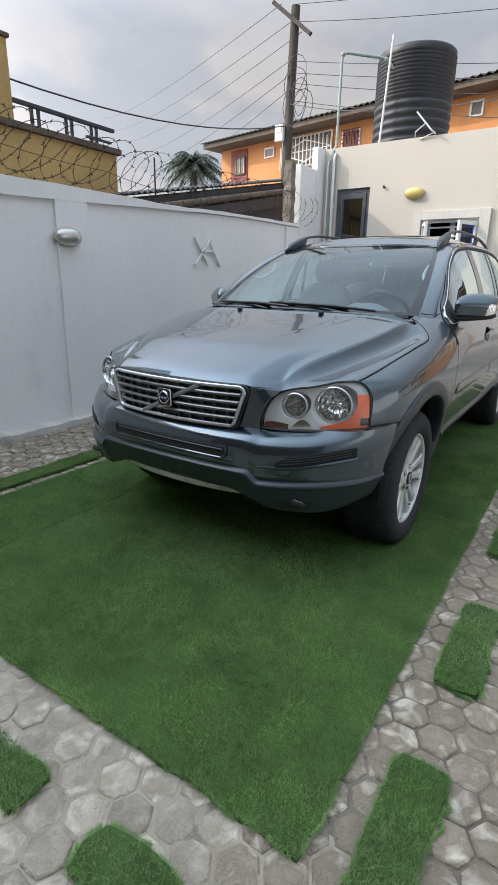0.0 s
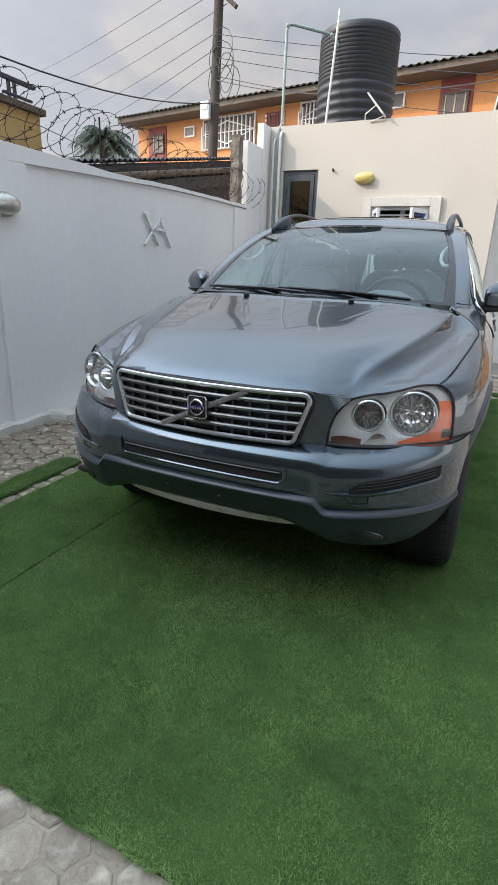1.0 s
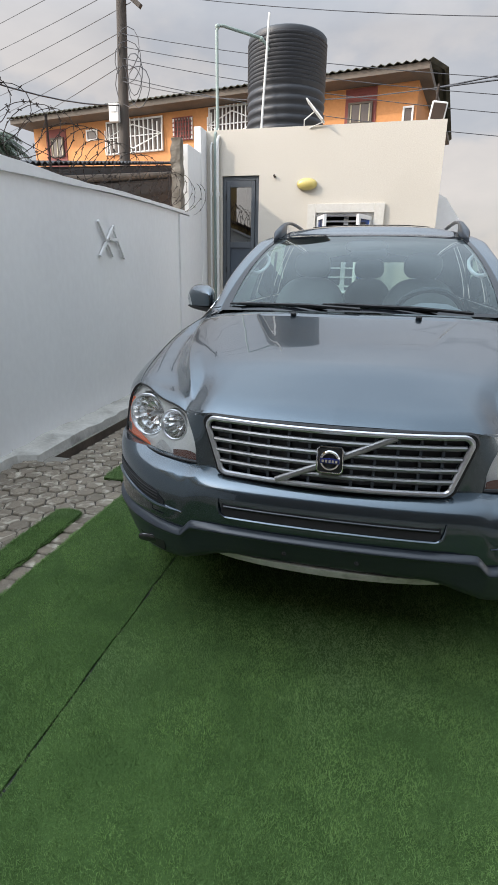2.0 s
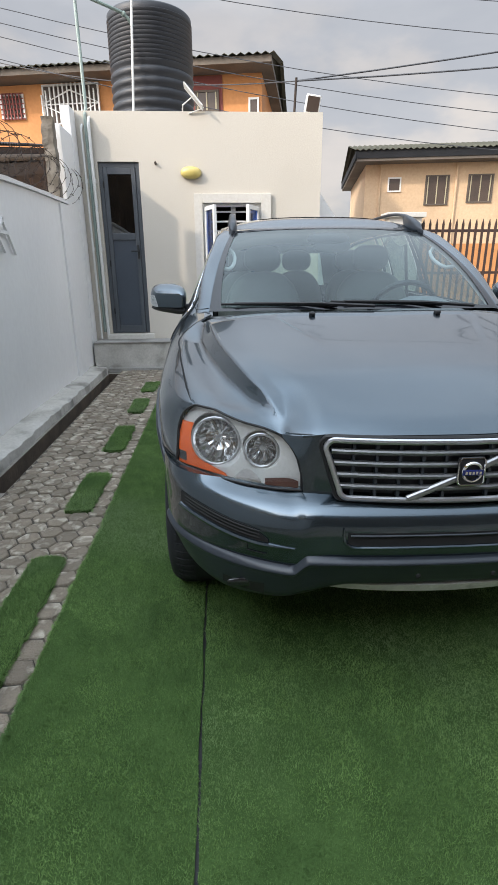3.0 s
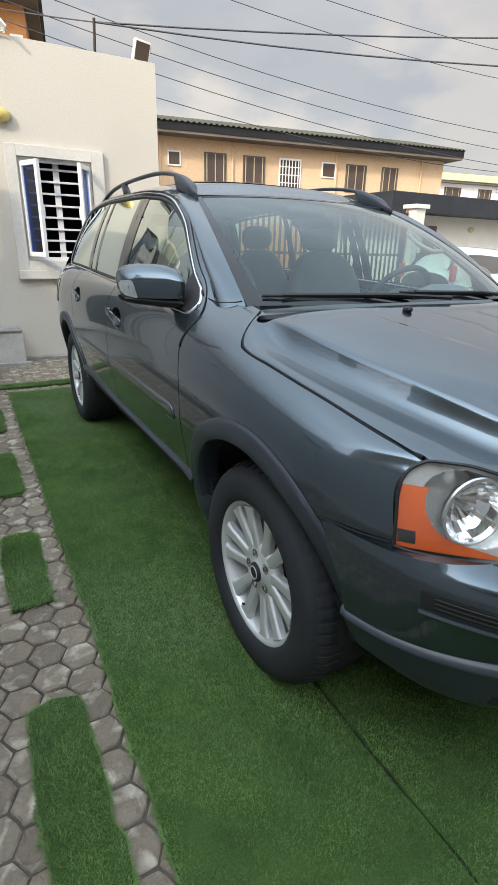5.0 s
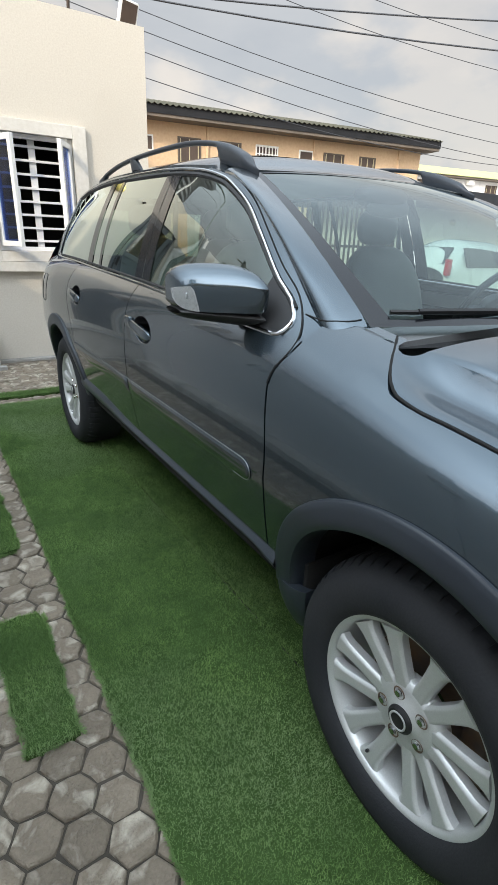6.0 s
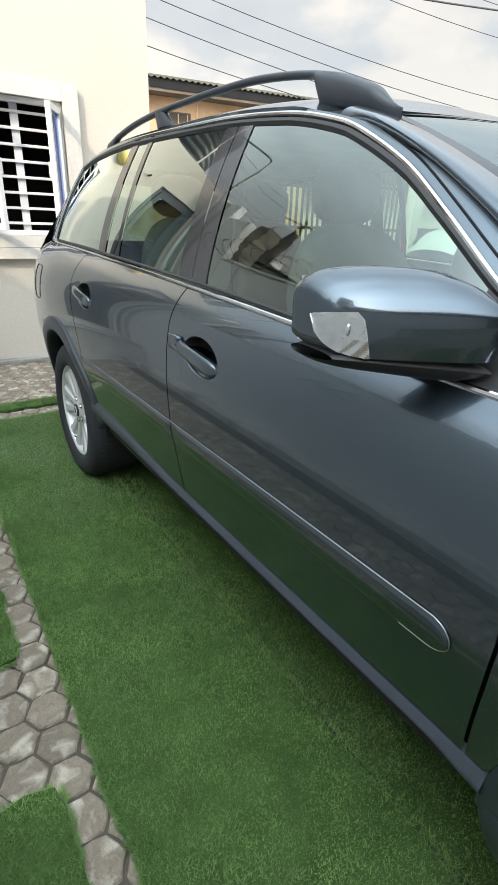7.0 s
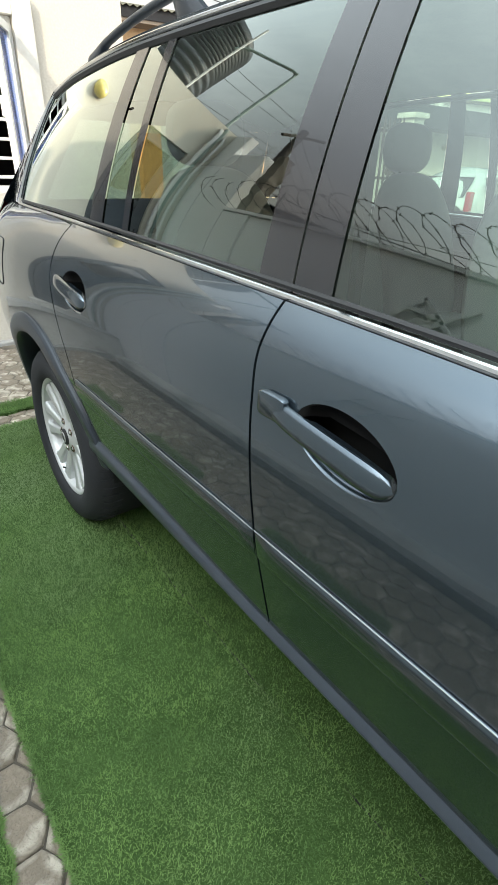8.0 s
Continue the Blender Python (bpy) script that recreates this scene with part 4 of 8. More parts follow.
                zz = max(z, 0.42)
                yy = min(max(y, 0.44), 4.4)
                ref = side_x(yy, zz)
                if yy < 0.62:
                    ref = min(ref, 0.898 - 0.20 * (0.62 - yy) - 0.3 * max(0.0, 0.55 - yy) ** 1.5)
                return Vector((s * (ref + o), y, z))
            part("wheel_arch", sheet(flare, 64, 16), M_CLAD, car, "dark grey wheel arch flare", smooth=True, sharp=40)
            part("arch_liner", sheet(lambda u, v: Vector((s * (0.855 - 0.42 * v), hub + 0.432 * math.cos(math.pi * u), HUB_Z + 0.432 * math.sin(math.pi * u))), 24, 2), M_DARK, car)

        # side glass, pillars and bright trim
        def pane(name, y0, y1, lean0, lean1, mat, t0=0.02, t1=0.955, out=0.0, label=""):
            def f(u, v):
                t = t0 + (t1 - t0) * v
                a = y0 + lean0 * t
                b = y1 + lean1 * t
                return glass_at(s, a + (b - a) * u, t, out)
            return part(name, sheet(f, 22, 12), mat, car, label, smooth=True)

        def front_pane(u, v):
            # the leading edge follows the bright trim down to its rounded corner
            y = 1.478 + (2.46 - 1.478) * u
            return glass_at(s, y + 0.045 * v * u, 0.02 + (trim_t(y) - 0.035) * v)
        part("front_door_glass", sheet(front_pane, 40, 14), M_GLASS, car, "greenish tinted side window", smooth=True)
        pane("rear_door_glass", 2.62, 3.17, 0.0, -0.02, M_GLASS, label="greenish tinted side window")
        pane("rear_vent_glass", 3.205, 3.345, -0.015, -0.06, M_GLASS)
        pane("quarter_glass", 3.44, 4.26, -0.09, -0.16, M_GLASS, t1=0.93, label="greenish tinted side window")
        pane("b_pillar", 2.44, 2.525, 0.045, 0.03, M_GLOSSBLACK, 0.02, 0.985, 0.003, "gloss black door pillar")
        pane("b_pillar", 2.53, 2.62, 0.03, 0.0, M_GLOSSBLACK, 0.02, 0.985, 0.003, "gloss black door pillar")
        pane("window_bar", 3.17, 3.205, -0.02, -0.015, M_GLOSSBLACK, 0.02, 0.985, 0.003)
        pane("c_pillar", 3.345, 3.44, -0.06, -0.09, M_GLOSSBLACK, 0.02, 0.985, 0.003, "gloss black door pillar")
        pane("d_pillar", 4.24, 4.66, -0.16, -0.26, M_PAINT, 0.0, 0.99, 0.003)
        # sail panel by the mirror
        part("mirror_sail", sheet(lambda u, v: glass_at(s, 1.480 + 0.155 * u, 0.02 + (trim_t(1.480 + 0.155 * u) - 0.03) * v, 0.003), 12, 6), M_BLACK, car)
        part("door_frame", sheet(lambda u, v: glass_at(s, 1.385 + 0.90 * u, frame_t(1.385 + 0.90 * u) + (1.0 - frame_t(1.385 + 0.90 * u)) * v, 0.002), 40, 5), M_PAINT, car, smooth=True)
        belt_pts = [glass_at(s, 1.515 + 2.755 * k / 60, 0.004, 0.006) for k in range(61)]
        # the door's leading gap sweeps round the trim's corner and up beside it
        up = [on_side(s, DOOR_F(1.0 + 0.012 * k), 1.0 + 0.012 * k, 0.003) for k in range(8)]
        up += [glass_at(s, y, (z - BELT(y)) / (ZR(y) - BELT(y)), 0.006) for y, z in ((1.412, 1.108), (1.425, 1.123), (1.442, 1.138), (1.457, 1.152), (1.470, 1.166))]
        up += [glass_at(s, y, (TRIM_Z(y) + 0.020 - BELT(y)) / (ZR(y) - BELT(y)), 0.003) for y in [1.495 + 0.62 * k / 30 for k in range(31)] if TRIM_Z(y) + 0.020 < ZR(y) + 0.004]
        for _ in range(4):
            up = [up[0]] + [(a + b * 2 + c) / 4 for a, b, c in zip(up, up[1:], up[2:])] + [up[-1]]
        part("door_gap", bar(up, 0.0024, 6), M_DARK, car)
        part("belt_trim", bar(belt_pts, 0.0060, 8), M_CHROME, car, "bright belt trim", smooth=True)
        top_pts = [glass_at(s, y, (z - BELT(y)) / (ZR(y) - BELT(y)), 0.006) for y, z in ((1.515, BELT(1.515) + 0.001), (1.495, 1.112), (1.482, 1.122), (1.476, 1.136), (1.479, 1.150))]
        top_pts += [glass_at(s, 1.488 + 2.617 * (k / 70), trim_t(1.488 + 2.617 * (k / 70)), 0.006) for k in range(71)] + [glass_at(s, 4.135 + 0.125 * q, 0.965 - 0.90 * q ** 0.8, 0.006) for q in (0.05, 0.12, 0.25, 0.4, 0.6, 0.8, 1.0)]
        part("window_trim", bar(top_pts, 0.0062, 8), M_CHROME, car, "bright window surround trim", smooth=True)
        part("seal", bar([glass_at(s, 1.50 + 2.74 * k / 60, 0.034, 0.0) for k in range(61)], 0.006, 6), M_BLACK, car)
        part("seal", bar([glass_at(s, 1.50 + 2.59 * k / 60, trim_t(1.50 + 2.59 * k / 60) - 0.04, 0.0) for k in range(61)], 0.010, 6), M_BLACK, car)

        # screen pillar and roof side
        def pillar(u, v):
            y = 1.355 + (2.16 - 1.355) * u
            outer = Vector((s * (XR(y) + 0.002), y, max(ZR(y), BELT(y) - 0.01)))
            inner = windscreen_at(1.0, u)
            inner = Vector((s * (inner.x + 0.002), inner.y, inner.z + 0.004))
            p = outer.lerp(inner, v)
            # the outer half stands upright, then it rolls over to the screen
            roll = smooth01(0.04, 0.35, u) * smooth01(1.0, 0.85, u)
            p.x += s * (0.012 + 0.020 * roll) * math.sin(math.pi * v ** 0.75)
            p.z += 0.012 * math.sin(math.pi * v ** 0.75) - 0.007 * (1 - smooth01(0.0, 0.04, u))
            return p
        seam = [glass_at(s, 1.462, 0.80, 0.003), glass_at(s, 1.440, 0.97, 0.003)] + [pillar(0.070 - 0.050 * min(1.0, q * 1.5), q) + Vector((s * 0.001, 0, 0.0012)) for q in (0.1, 0.2, 0.35, 0.5, 0.65, 0.8, 0.95)]
        for _ in range(2):
            seam = [seam[0]] + [(a + b * 2 + c) / 4 for a, b, c in zip(seam, seam[1:], seam[2:])] + [seam[-1]]
        part("pillar_seam", bar(seam, 0.0020, 6), M_DARK, car)
        part("screen_pillar", sheet(pillar, 30, 8, 0.01, lambda p: Vector((-s * 0.7, 0, -0.7))), M_PAINT, car, smooth=True, sharp=60)
        # cowl corner between wing, hood and pillar
        part("cowl_corner", sheet(lambda u, v: Vector((s * (0.70 + 0.115 * u), 1.20 + 0.20 * v - 0.02 * u, top_z(0.70 + 0.115 * u, 1.20 + 0.18 * v) - 0.004)), 8, 8), M_PAINT, car, smooth=True)

        part("pillar_base", sheet(lambda u, v: (on_side(s, 1.30 + 0.20 * u, BELT(1.30 + 0.20 * u) - 0.035, -0.006)).lerp(Vector((s * (XR(1.30 + 0.20 * u) - 0.012), 1.30 + 0.20 * u, max(ZR(1.30 + 0.20 * u), BELT(1.30 + 0.20 * u)) - 0.006)), v), 10, 6), M_PAINT, car, smooth=True)

        # roof rail
        rail = [(2.06, 0.0), (2.15, 0.024), (2.28, 0.050), (2.46, 0.066), (2.7, 0.071), (3.1, 0.064), (3.5, 0.050), (3.78, 0.026), (3.92, 0.002)]
        hz = spline(rail)

        def rail_at(u, v):
            y = 2.045 + 1.93 * u
            base = ZR(y) + (ROOF_TOP(y) - ZR(y)) * 0.42
            a = v * math.tau
            end = smooth01(0.0, 0.05, u) * smooth01(0.0, 0.03, 1 - u)
            w = (0.0135 + 0.0105 * (1 - smooth01(0.08, 0.22, u)) + 0.008 * smooth01(0.9, 1.0, u)) * (0.03 + 0.97 * end)
            hi = base + 0.002 + (0.64 * hz(y) + 0.022) * (0.15 + 0.85 * end)
            lo = hi - 0.020
            solid = max(1 - smooth01(0.142, 0.160, u), smooth01(0.90, 0.96, u))
            lo = lo + (base - 0.02 - lo) * solid
            c = math.copysign(abs(math.cos(a)) ** 0.7, math.cos(a))
            return Vector((s * (XR(y) - 0.078 + w * c), y, (hi + lo) / 2 + (hi - lo) / 2 * math.copysign(abs(math.sin(a)) ** 0.8, math.sin(a))))
        r = part("roof_rail", sheet(rail_at, 140, 16), M_CLAD, car, "dark grey roof rail", smooth=True)
        part("rail_foot", sheet(lambda u, v: Vector((s * (XR(3.29) - 0.078 + 0.016 * math.cos(v * math.tau)), 3.25 + 0.05 * u + (0.075 - 0.03 * u) * (math.sin(v * math.tau)), ZR(3.29) + 0.03 + 0.055 * u)), 4, 12), M_CLAD, r, smooth=True)

        # door mirror
        mx, my, mz = s * 0.944, 1.690, 1.200

        section = [(-0.074, -0.056), (-0.080, -0.030), (-0.083, 0.0), (-0.081, 0.013), (-0.064, 0.036), (-0.038, 0.056), (-0.010, 0.066), (0.014, 0.066), (0.030, 0.056), (0.032, 0.0), (0.030, -0.052), (0.0, -0.060), (-0.04, -0.060)]

        def shell_at(px, k, out=0.0):
            # px across the shell, k along the closed section
            k = (k % 1.0) * len(section)
            i, f = int(k) % len(section), k - int(k)
            (ya, za), (yb, zb) = section[i], section[(i + 1) % len(section)]
            yy, zz = ya + (yb - ya) * f, za + (zb - za) * f
            e = (1 - abs(px) ** (4.5 if px > 0 else 7)) ** 0.30 if abs(px) < 1 else 0.0
            tall = 1 - 0.20 * max(0.0, px) ** 3 - 0.42 * max(0.0, -px) ** 2.2 if zz > 0 else 1.0
            yy, zz = yy * (0.35 + 0.65 * e if px > 0 else e), zz * (0.25 + 0.75 * e if px > 0 and e > 0 else e) * tall
            n = Vector((0.3 * px * s, yy, zz)).normalized() if yy or zz else Vector((s, 0, 0))
            return Vector((mx + s * 0.102 * px, my + yy + 0.080 * px, mz + 0.008 + zz - 0.002 * px)) + n * out
        mir = part("door_mirror", sheet(lambda u, v: shell_at(math.sin((u - 0.5) * math.pi), v), 36, 39), M_PAINT, car, "blue-grey door mirror with a black lower shell", smooth=True, sharp=50)

        def base(u, v):
            a = v * math.tau
            px = 0.95 - 1.85 * u
            deep = (0.072 * (1 - 0.20 * u)) if math.sin(a) < 0 else 0.026
            return Vector((mx + s * 0.102 * px, my + deep * math.sin(a) + 0.080 * px - 0.001, mz - 0.052 - 0.012 * u + (0.019 + 0.008 * u) * math.cos(a) * (1 - 0.6 * abs(2 * u - 1) ** 6)))
        part("mirror_base", sheet(base, 18, 20), M_BLACK, mir, "black lower mirror shell", smooth=True)
        part("mirror_glass", sheet(lambda u, v: Vector((mx + s * 0.084 * (2 * u - 1), my + 0.034 + 0.068 * (2 * u - 1), mz + 0.006 + 0.048 * (2 * v - 1))), 4, 4, 0.005), M_MIRROR, mir)

        def blinker(u, v, out):
            px = 1 - (0.46 - 0.20 * v) * (1 - u) ** 1.5
            return shell_at(px, (0.0 + 2.9 * v) / 13.0, out)
        part("turn_signal", sheet(lambda u, v: blinker(u, v, 0.005), 16, 8), M_LENS, mir, "clear mirror turn signal", smooth=True)
        part("signal_bowl", sheet(lambda u, v: blinker(u, v, 0.0012 + 0.0006 * math.sin(19 * u + 9 * v) * math.cos(13 * v + 6 * u)), 44, 26), M_BOWL, mir, "faceted bright signal reflector")
        part("signal_bulb", blob(bmesh.new(), blinker(0.35, 0.5, 0.002), (0.004, 0.004, 0.009), 12, 8), M_SATIN, mir, smooth=True)
        part("mirror_arm", sheet(lambda u, v: Vector((mx - s * (0.055 + (abs(mx) - 0.055 - 0.80) * u), my - 0.02 - 0.05 * u + (0.054 - 0.004 * u) * math.cos(v * math.tau), mz - 0.056 - 0.020 * u + (0.022 + 0.026 * u) * math.sin(v * math.tau))), 10, 14), M_BLACK, mir, smooth=True)

        # headlamp
        lamp_front(car, s)
        wheel(car, s, HUB_F)
        wheel(car, s, HUB_R)
        # washer jet and wiper
        part("washer_jet", blob(bmesh.new(), (s * 0.273, 0.985, top_z(0.273, 0.985) + 0.006), (0.014, 0.018, 0.010), 10, 6, 2.5), M_BLACK, car)
        x0, x1 = (0.52, -0.10) if s > 0 else (0.02, -0.60)
        part("wiper", bar([windscreen_at(x0 / 0.715, 0.0) + Vector((0, -0.05, 0.012)), windscreen_at((x0 * 0.6 + x1 * 0.4) / 0.715, 0.010) + Vector((0, -0.014, 0.018)), windscreen_at(x1 / 0.715, 0.026) + Vector((0, -0.006, 0.014))], 0.008, 6), M_BLACK, car)
        part("wiper_blade", bar([windscreen_at((x0 * 0.75 + x1 * 0.25) / 0.715, 0.004) + Vector((0, -0.008, 0.010)), windscreen_at(x1 / 0.715, 0.030) + Vector((0, -0.006, 0.010)), windscreen_at((x1 - 0.06) / 0.715, 0.034) + Vector((0, -0.006, 0.009))], 0.0065, 6), M_BLACK, car)

    # windscreen, roof, rear
    part("windscreen", sheet(lambda u, v: windscreen_at(2 * u - 1, v), 32, 20), M_SCREEN, car, "bluish tinted windscreen", smooth=True)
    part("screen_band", sheet(lambda u, v: windscreen_at(2 * u - 1, 0.978 + 0.022 * v) + Vector((0, -0.001, 0.002)), 24, 2), M_BAND, car, smooth=True)
    part("screen_band", sheet(lambda u, v: windscreen_at(2 * u - 1, -0.01 + 0.026 * v) + Vector((0, -0.001, 0.002)), 24, 2), M_BAND, car, smooth=True)
    for s in (-1, 1):
        part("screen_band", sheet(lambda u, v: windscreen_at(s * (0.958 - 0.035 * (1 - v) ** 3 + (0.042 + 0.035 * (1 - v) ** 3) * u), v) + Vector((0, -0.001, 0.002)), 3, 20), M_BAND, car, smooth=True)
    part("cowl", sheet(lambda u, v: Vector(((2 * u - 1) * 0.73, HOOD_REAR(0.73 * (2 * u - 1)) + 0.004 + 0.13 * v, 1.135 - 0.02 * (2 * u - 1) ** 2 - 0.01 * v)), 24, 4), M_BAND, car, "black scuttle panel")

    def roof(u, v):
        s = 2 * u - 1
        yf = WS_TOP(s).y + 0.006
        y = yf + (4.44 - yf) * v
        xr = (XR(y) - 0.002) if v > 0 else XR(y)
        a = abs(s)
        if y < 2.16:
            xr = WS_TOP(1).x + (XR(2.16) - WS_TOP(1).x) * smooth01(2.02, 2.16, y)
        z = ZR(y) + 0.006 + (ROOF_TOP(y) - ZR(y) - 0.006) * (1 - a ** 3.0)
        z0 = WS_TOP(s).z + 0.003
        z = z0 + (z - z0) * smooth01(0, 0.10, v)
        return Vector((s * xr, y, z))
    part("roof_panel", sheet(roof, 40, 50, 0.01, lambda p: Vector((0, 0, -1))), M_PAINT, car, smooth=True, sharp=60)
    part("sunroof", sheet(lambda u, v: roof(0.2 + 0.6 * u, 0.16 + 0.24 * v) + Vector((0, 0, 0.003)), 12, 8, 0.006, lambda p: Vector((0, 0, -1))), M_GLOSSBLACK, car, "dark glass sunroof", smooth=True)

    def tail(u, v):
        s = 2 * u - 1
        z = 0.34 + (1.60 - 0.34) * v
        y = 4.74 + 0.045 * (1 - s * s) - (0.40 * ((z - 1.12) / 0.48) ** 1.15 if z > 1.12 else 0) - 0.05 * smooth01(0.85, 1.0, abs(s))
        w = 0.765 if z < 1.12 else 0.765 - 0.225 * (z - 1.12) / 0.48
        return Vector((s * w, y, z))
    gate = part("tailgate", sheet(lambda u, v: tail(u, 0.66 * v), 24, 16, 0.02, lambda p: Vector((0, -1, 0))), M_PAINT, car, smooth=True)
    for u0, u1, v0, v1 in ((0.0, 1.0, 0.92, 1.0), (0.0, 0.15, 0.66, 0.92), (0.85, 1.0, 0.66, 0.92)):
        part("screen_surround", sheet(lambda u, v: tail(u0 + (u1 - u0) * u, v0 + (v1 - v0) * v), 10, 8), M_PAINT, gate, smooth=True)
    part("rear_screen", sheet(lambda u, v: tail(0.15 + 0.70 * u, 0.66 + 0.26 * v), 12, 8), M_GLASS, gate, "greenish rear window", smooth=True)
    for s in (-1, 1):
        part("tail_lamp", sheet(lambda u, v: on_side(s, 4.665 + 0.055 * u, 0.95 + 0.20 * v, 0.003), 4, 6, 0.006, lambda p: Vector((-s, 0, 0))), M_RED, car, "red tail lamp", smooth=True)

    grille(car)
    bumper(car)
    interior(car)
    # dark inner structure behind the panel gaps, and the underside
    part("engine_block", cube(-0.60, 0.60, 0.46, 1.06, 0.372, 0.80), M_DARK, car)
    part("floor_pan", cube(-0.60, 0.60, 0.56, 4.50, 0.30, 0.37, 0.02), M_DARK, car)
    part("engine_top", cube(-0.44, 0.44, 0.62, 1.18, 0.803, 1.02), M_DARK, car)
    part("boot_well", cube(-0.72, 0.72, 4.2, 4.66, 0.372, 1.0), M_DARK, car)
    for s in (-1, 1):
        part("inner_sill", cube(min(s * 0.602, s * 0.74), max(s * 0.602, s * 0.74), 1.42, 3.30, 0.335, 0.40), M_DARK, car)
        part("door_inner", cube(s * 0.83 - 0.02, s * 0.83 + 0.02, 1.38, 3.34, 0.402, 1.04), M_DARK, car)
    return car


def lamp_front(car, s):
    # the lamp fills the gap between bumper, nose and wing
    def at(u, v, back=0.0):
        x = 0.442 + 0.382 * u
        z = LAMP_FOOT(x) + (LAMP_TOP(x) - LAMP_FOOT(x)) * v
        return Vector((s * x, lamp_y(x, z) + back, z))

    def at_xz(x, z, back):
        return Vector((s * x, lamp_y(x, z) + back, z))
    bowls = ((0.553, 0.822, 0.048), (0.690, 0.826, 0.071))

    def floor_of(u, v):
        p = at(u, v)
        deep = 0.020 + 0.016 * math.sin(math.pi * u) * math.sin(math.pi * v)
        for cx, cz, r in bowls:
            q = math.hypot(abs(p.x) - cx, p.z - cz) / (r * 1.05)
            deep += 0.085 * (1 - smooth01(0.97, 1.06, q))
        return p + Vector((0, deep, 0))
    housing = part("headlamp", sheet(floor_of, 120, 56), M_LAMPGREY, car, "clear headlamp with twin round reflectors", smooth=True)
    part("lamp_lens", sheet(lambda u, v: at(u, v, 0.001), 36, 14, 0.045, lambda p: Vector((0, 1, 0))), M_LENS, housing, "clear lamp cover", smooth=True)
    rim = [at(k / 30, 0.0) for k in range(31)] + [at(1.0, k / 4) for k in range(1, 5)] + [at(1 - k / 40, 1.0) for k in range(1, 41)] + [at(0.0, 1 - k / 4) for k in range(1, 4)]
    part("lamp_seal", bar(rim, 0.0042, 6, True), M_BLACK, housing)
    for cx, cz, r in bowls:
        cy = lamp_y(cx, cz) + 0.026
        n = Vector((0.22 * s, -1, 0.05)).normalized()
        q = Matrix.Translation((s * cx, cy, cz)) @ n.to_track_quat("Z", "Y").to_matrix().to_4x4()
        # fluted bowl: broad facets with alternate depth
        bm = bmesh.new()
        prof = [(1.04, 0.004), (0.97, -0.004), (0.86, -0.026), (0.62, -0.048), (0.30, -0.060), (0.04, -0.062)]
        rings = [[bm.verts.new(q @ Vector((r * a * math.cos(k * math.tau / 36), r * a * math.sin(k * math.tau / 36), b + (0.006 if (k // 2) % 2 else 0.0) * min(1.0, 6 * abs(1 - a)) * a))) for k in range(36)] for a, b in prof]
        for ra, rb in zip(rings, rings[1:]):
            for k in range(36):
                bm.faces.new((ra[k], ra[(k + 1) % 36], rb[(k + 1) % 36], rb[k]))
        bowl = part("reflector", bm, M_BOWL, housing, "round fluted bright reflector")
        bm = lathe(bmesh.new(), [(0.0, -0.020), (0.008, -0.021), (0.010, -0.030), (0.007, -0.062)], (0, 0, 0), "z", 16)
        bmesh.ops.transform(bm, matrix=q, verts=bm.verts)
        part("bulb_cap", bm, M_SATIN, bowl, smooth=True)
        part("rim_ring", bar([q @ Vector((r * 1.07 * math.cos(a), r * 1.07 * math.sin(a), 0.004)) for a in [k * math.tau / 40 for k in range(40)]], 0.0045, 6, True), M_SATIN, bowl, smooth=True)

    def amber(u, v):
        # curved inner edge: it hugs the big reflector and runs inward along the foot
        z = 0.730 + 0.138 * v
        d = 0.081 ** 2 - (z - 0.826) ** 2
        inner = 0.690 + (math.sqrt(d) if d > 0 else 0.0)
        inner = inner - 0.034 * smooth01(0.770, 0.728, z) + 0.001
        outer = AMBER_EDGE(z)
        return at_xz(inner + (outer - inner) * u, z, 0.010)
    part("amber_marker", sheet(amber, 10, 16), M_AMBER, housing, "orange side marker", smooth=True)
    part("side_reflector", sheet(lambda u, v: at_xz(0.790 + 0.026 * u, 0.742 + 0.030 * v, 0.0085), 3, 3), M_GLOSSBLACK, housing, "small dark reflector square")
    part("marker_strip", sheet(lambda u, v: at(0.02 + 0.25 * u, 0.03 + (0.24 - 0.12 * u) * v, 0.009), 8, 4), M_AMBERDARK, housing, "dark orange strip at the lamp's foot", smooth=True)
    part("position_lamp", sheet(lambda u, v: at(0.29 + 0.22 * u, 0.03 + (0.22 * math.sin(math.pi * u)) * v + 0.01, 0.010), 16, 4), M_BOWL, housing)


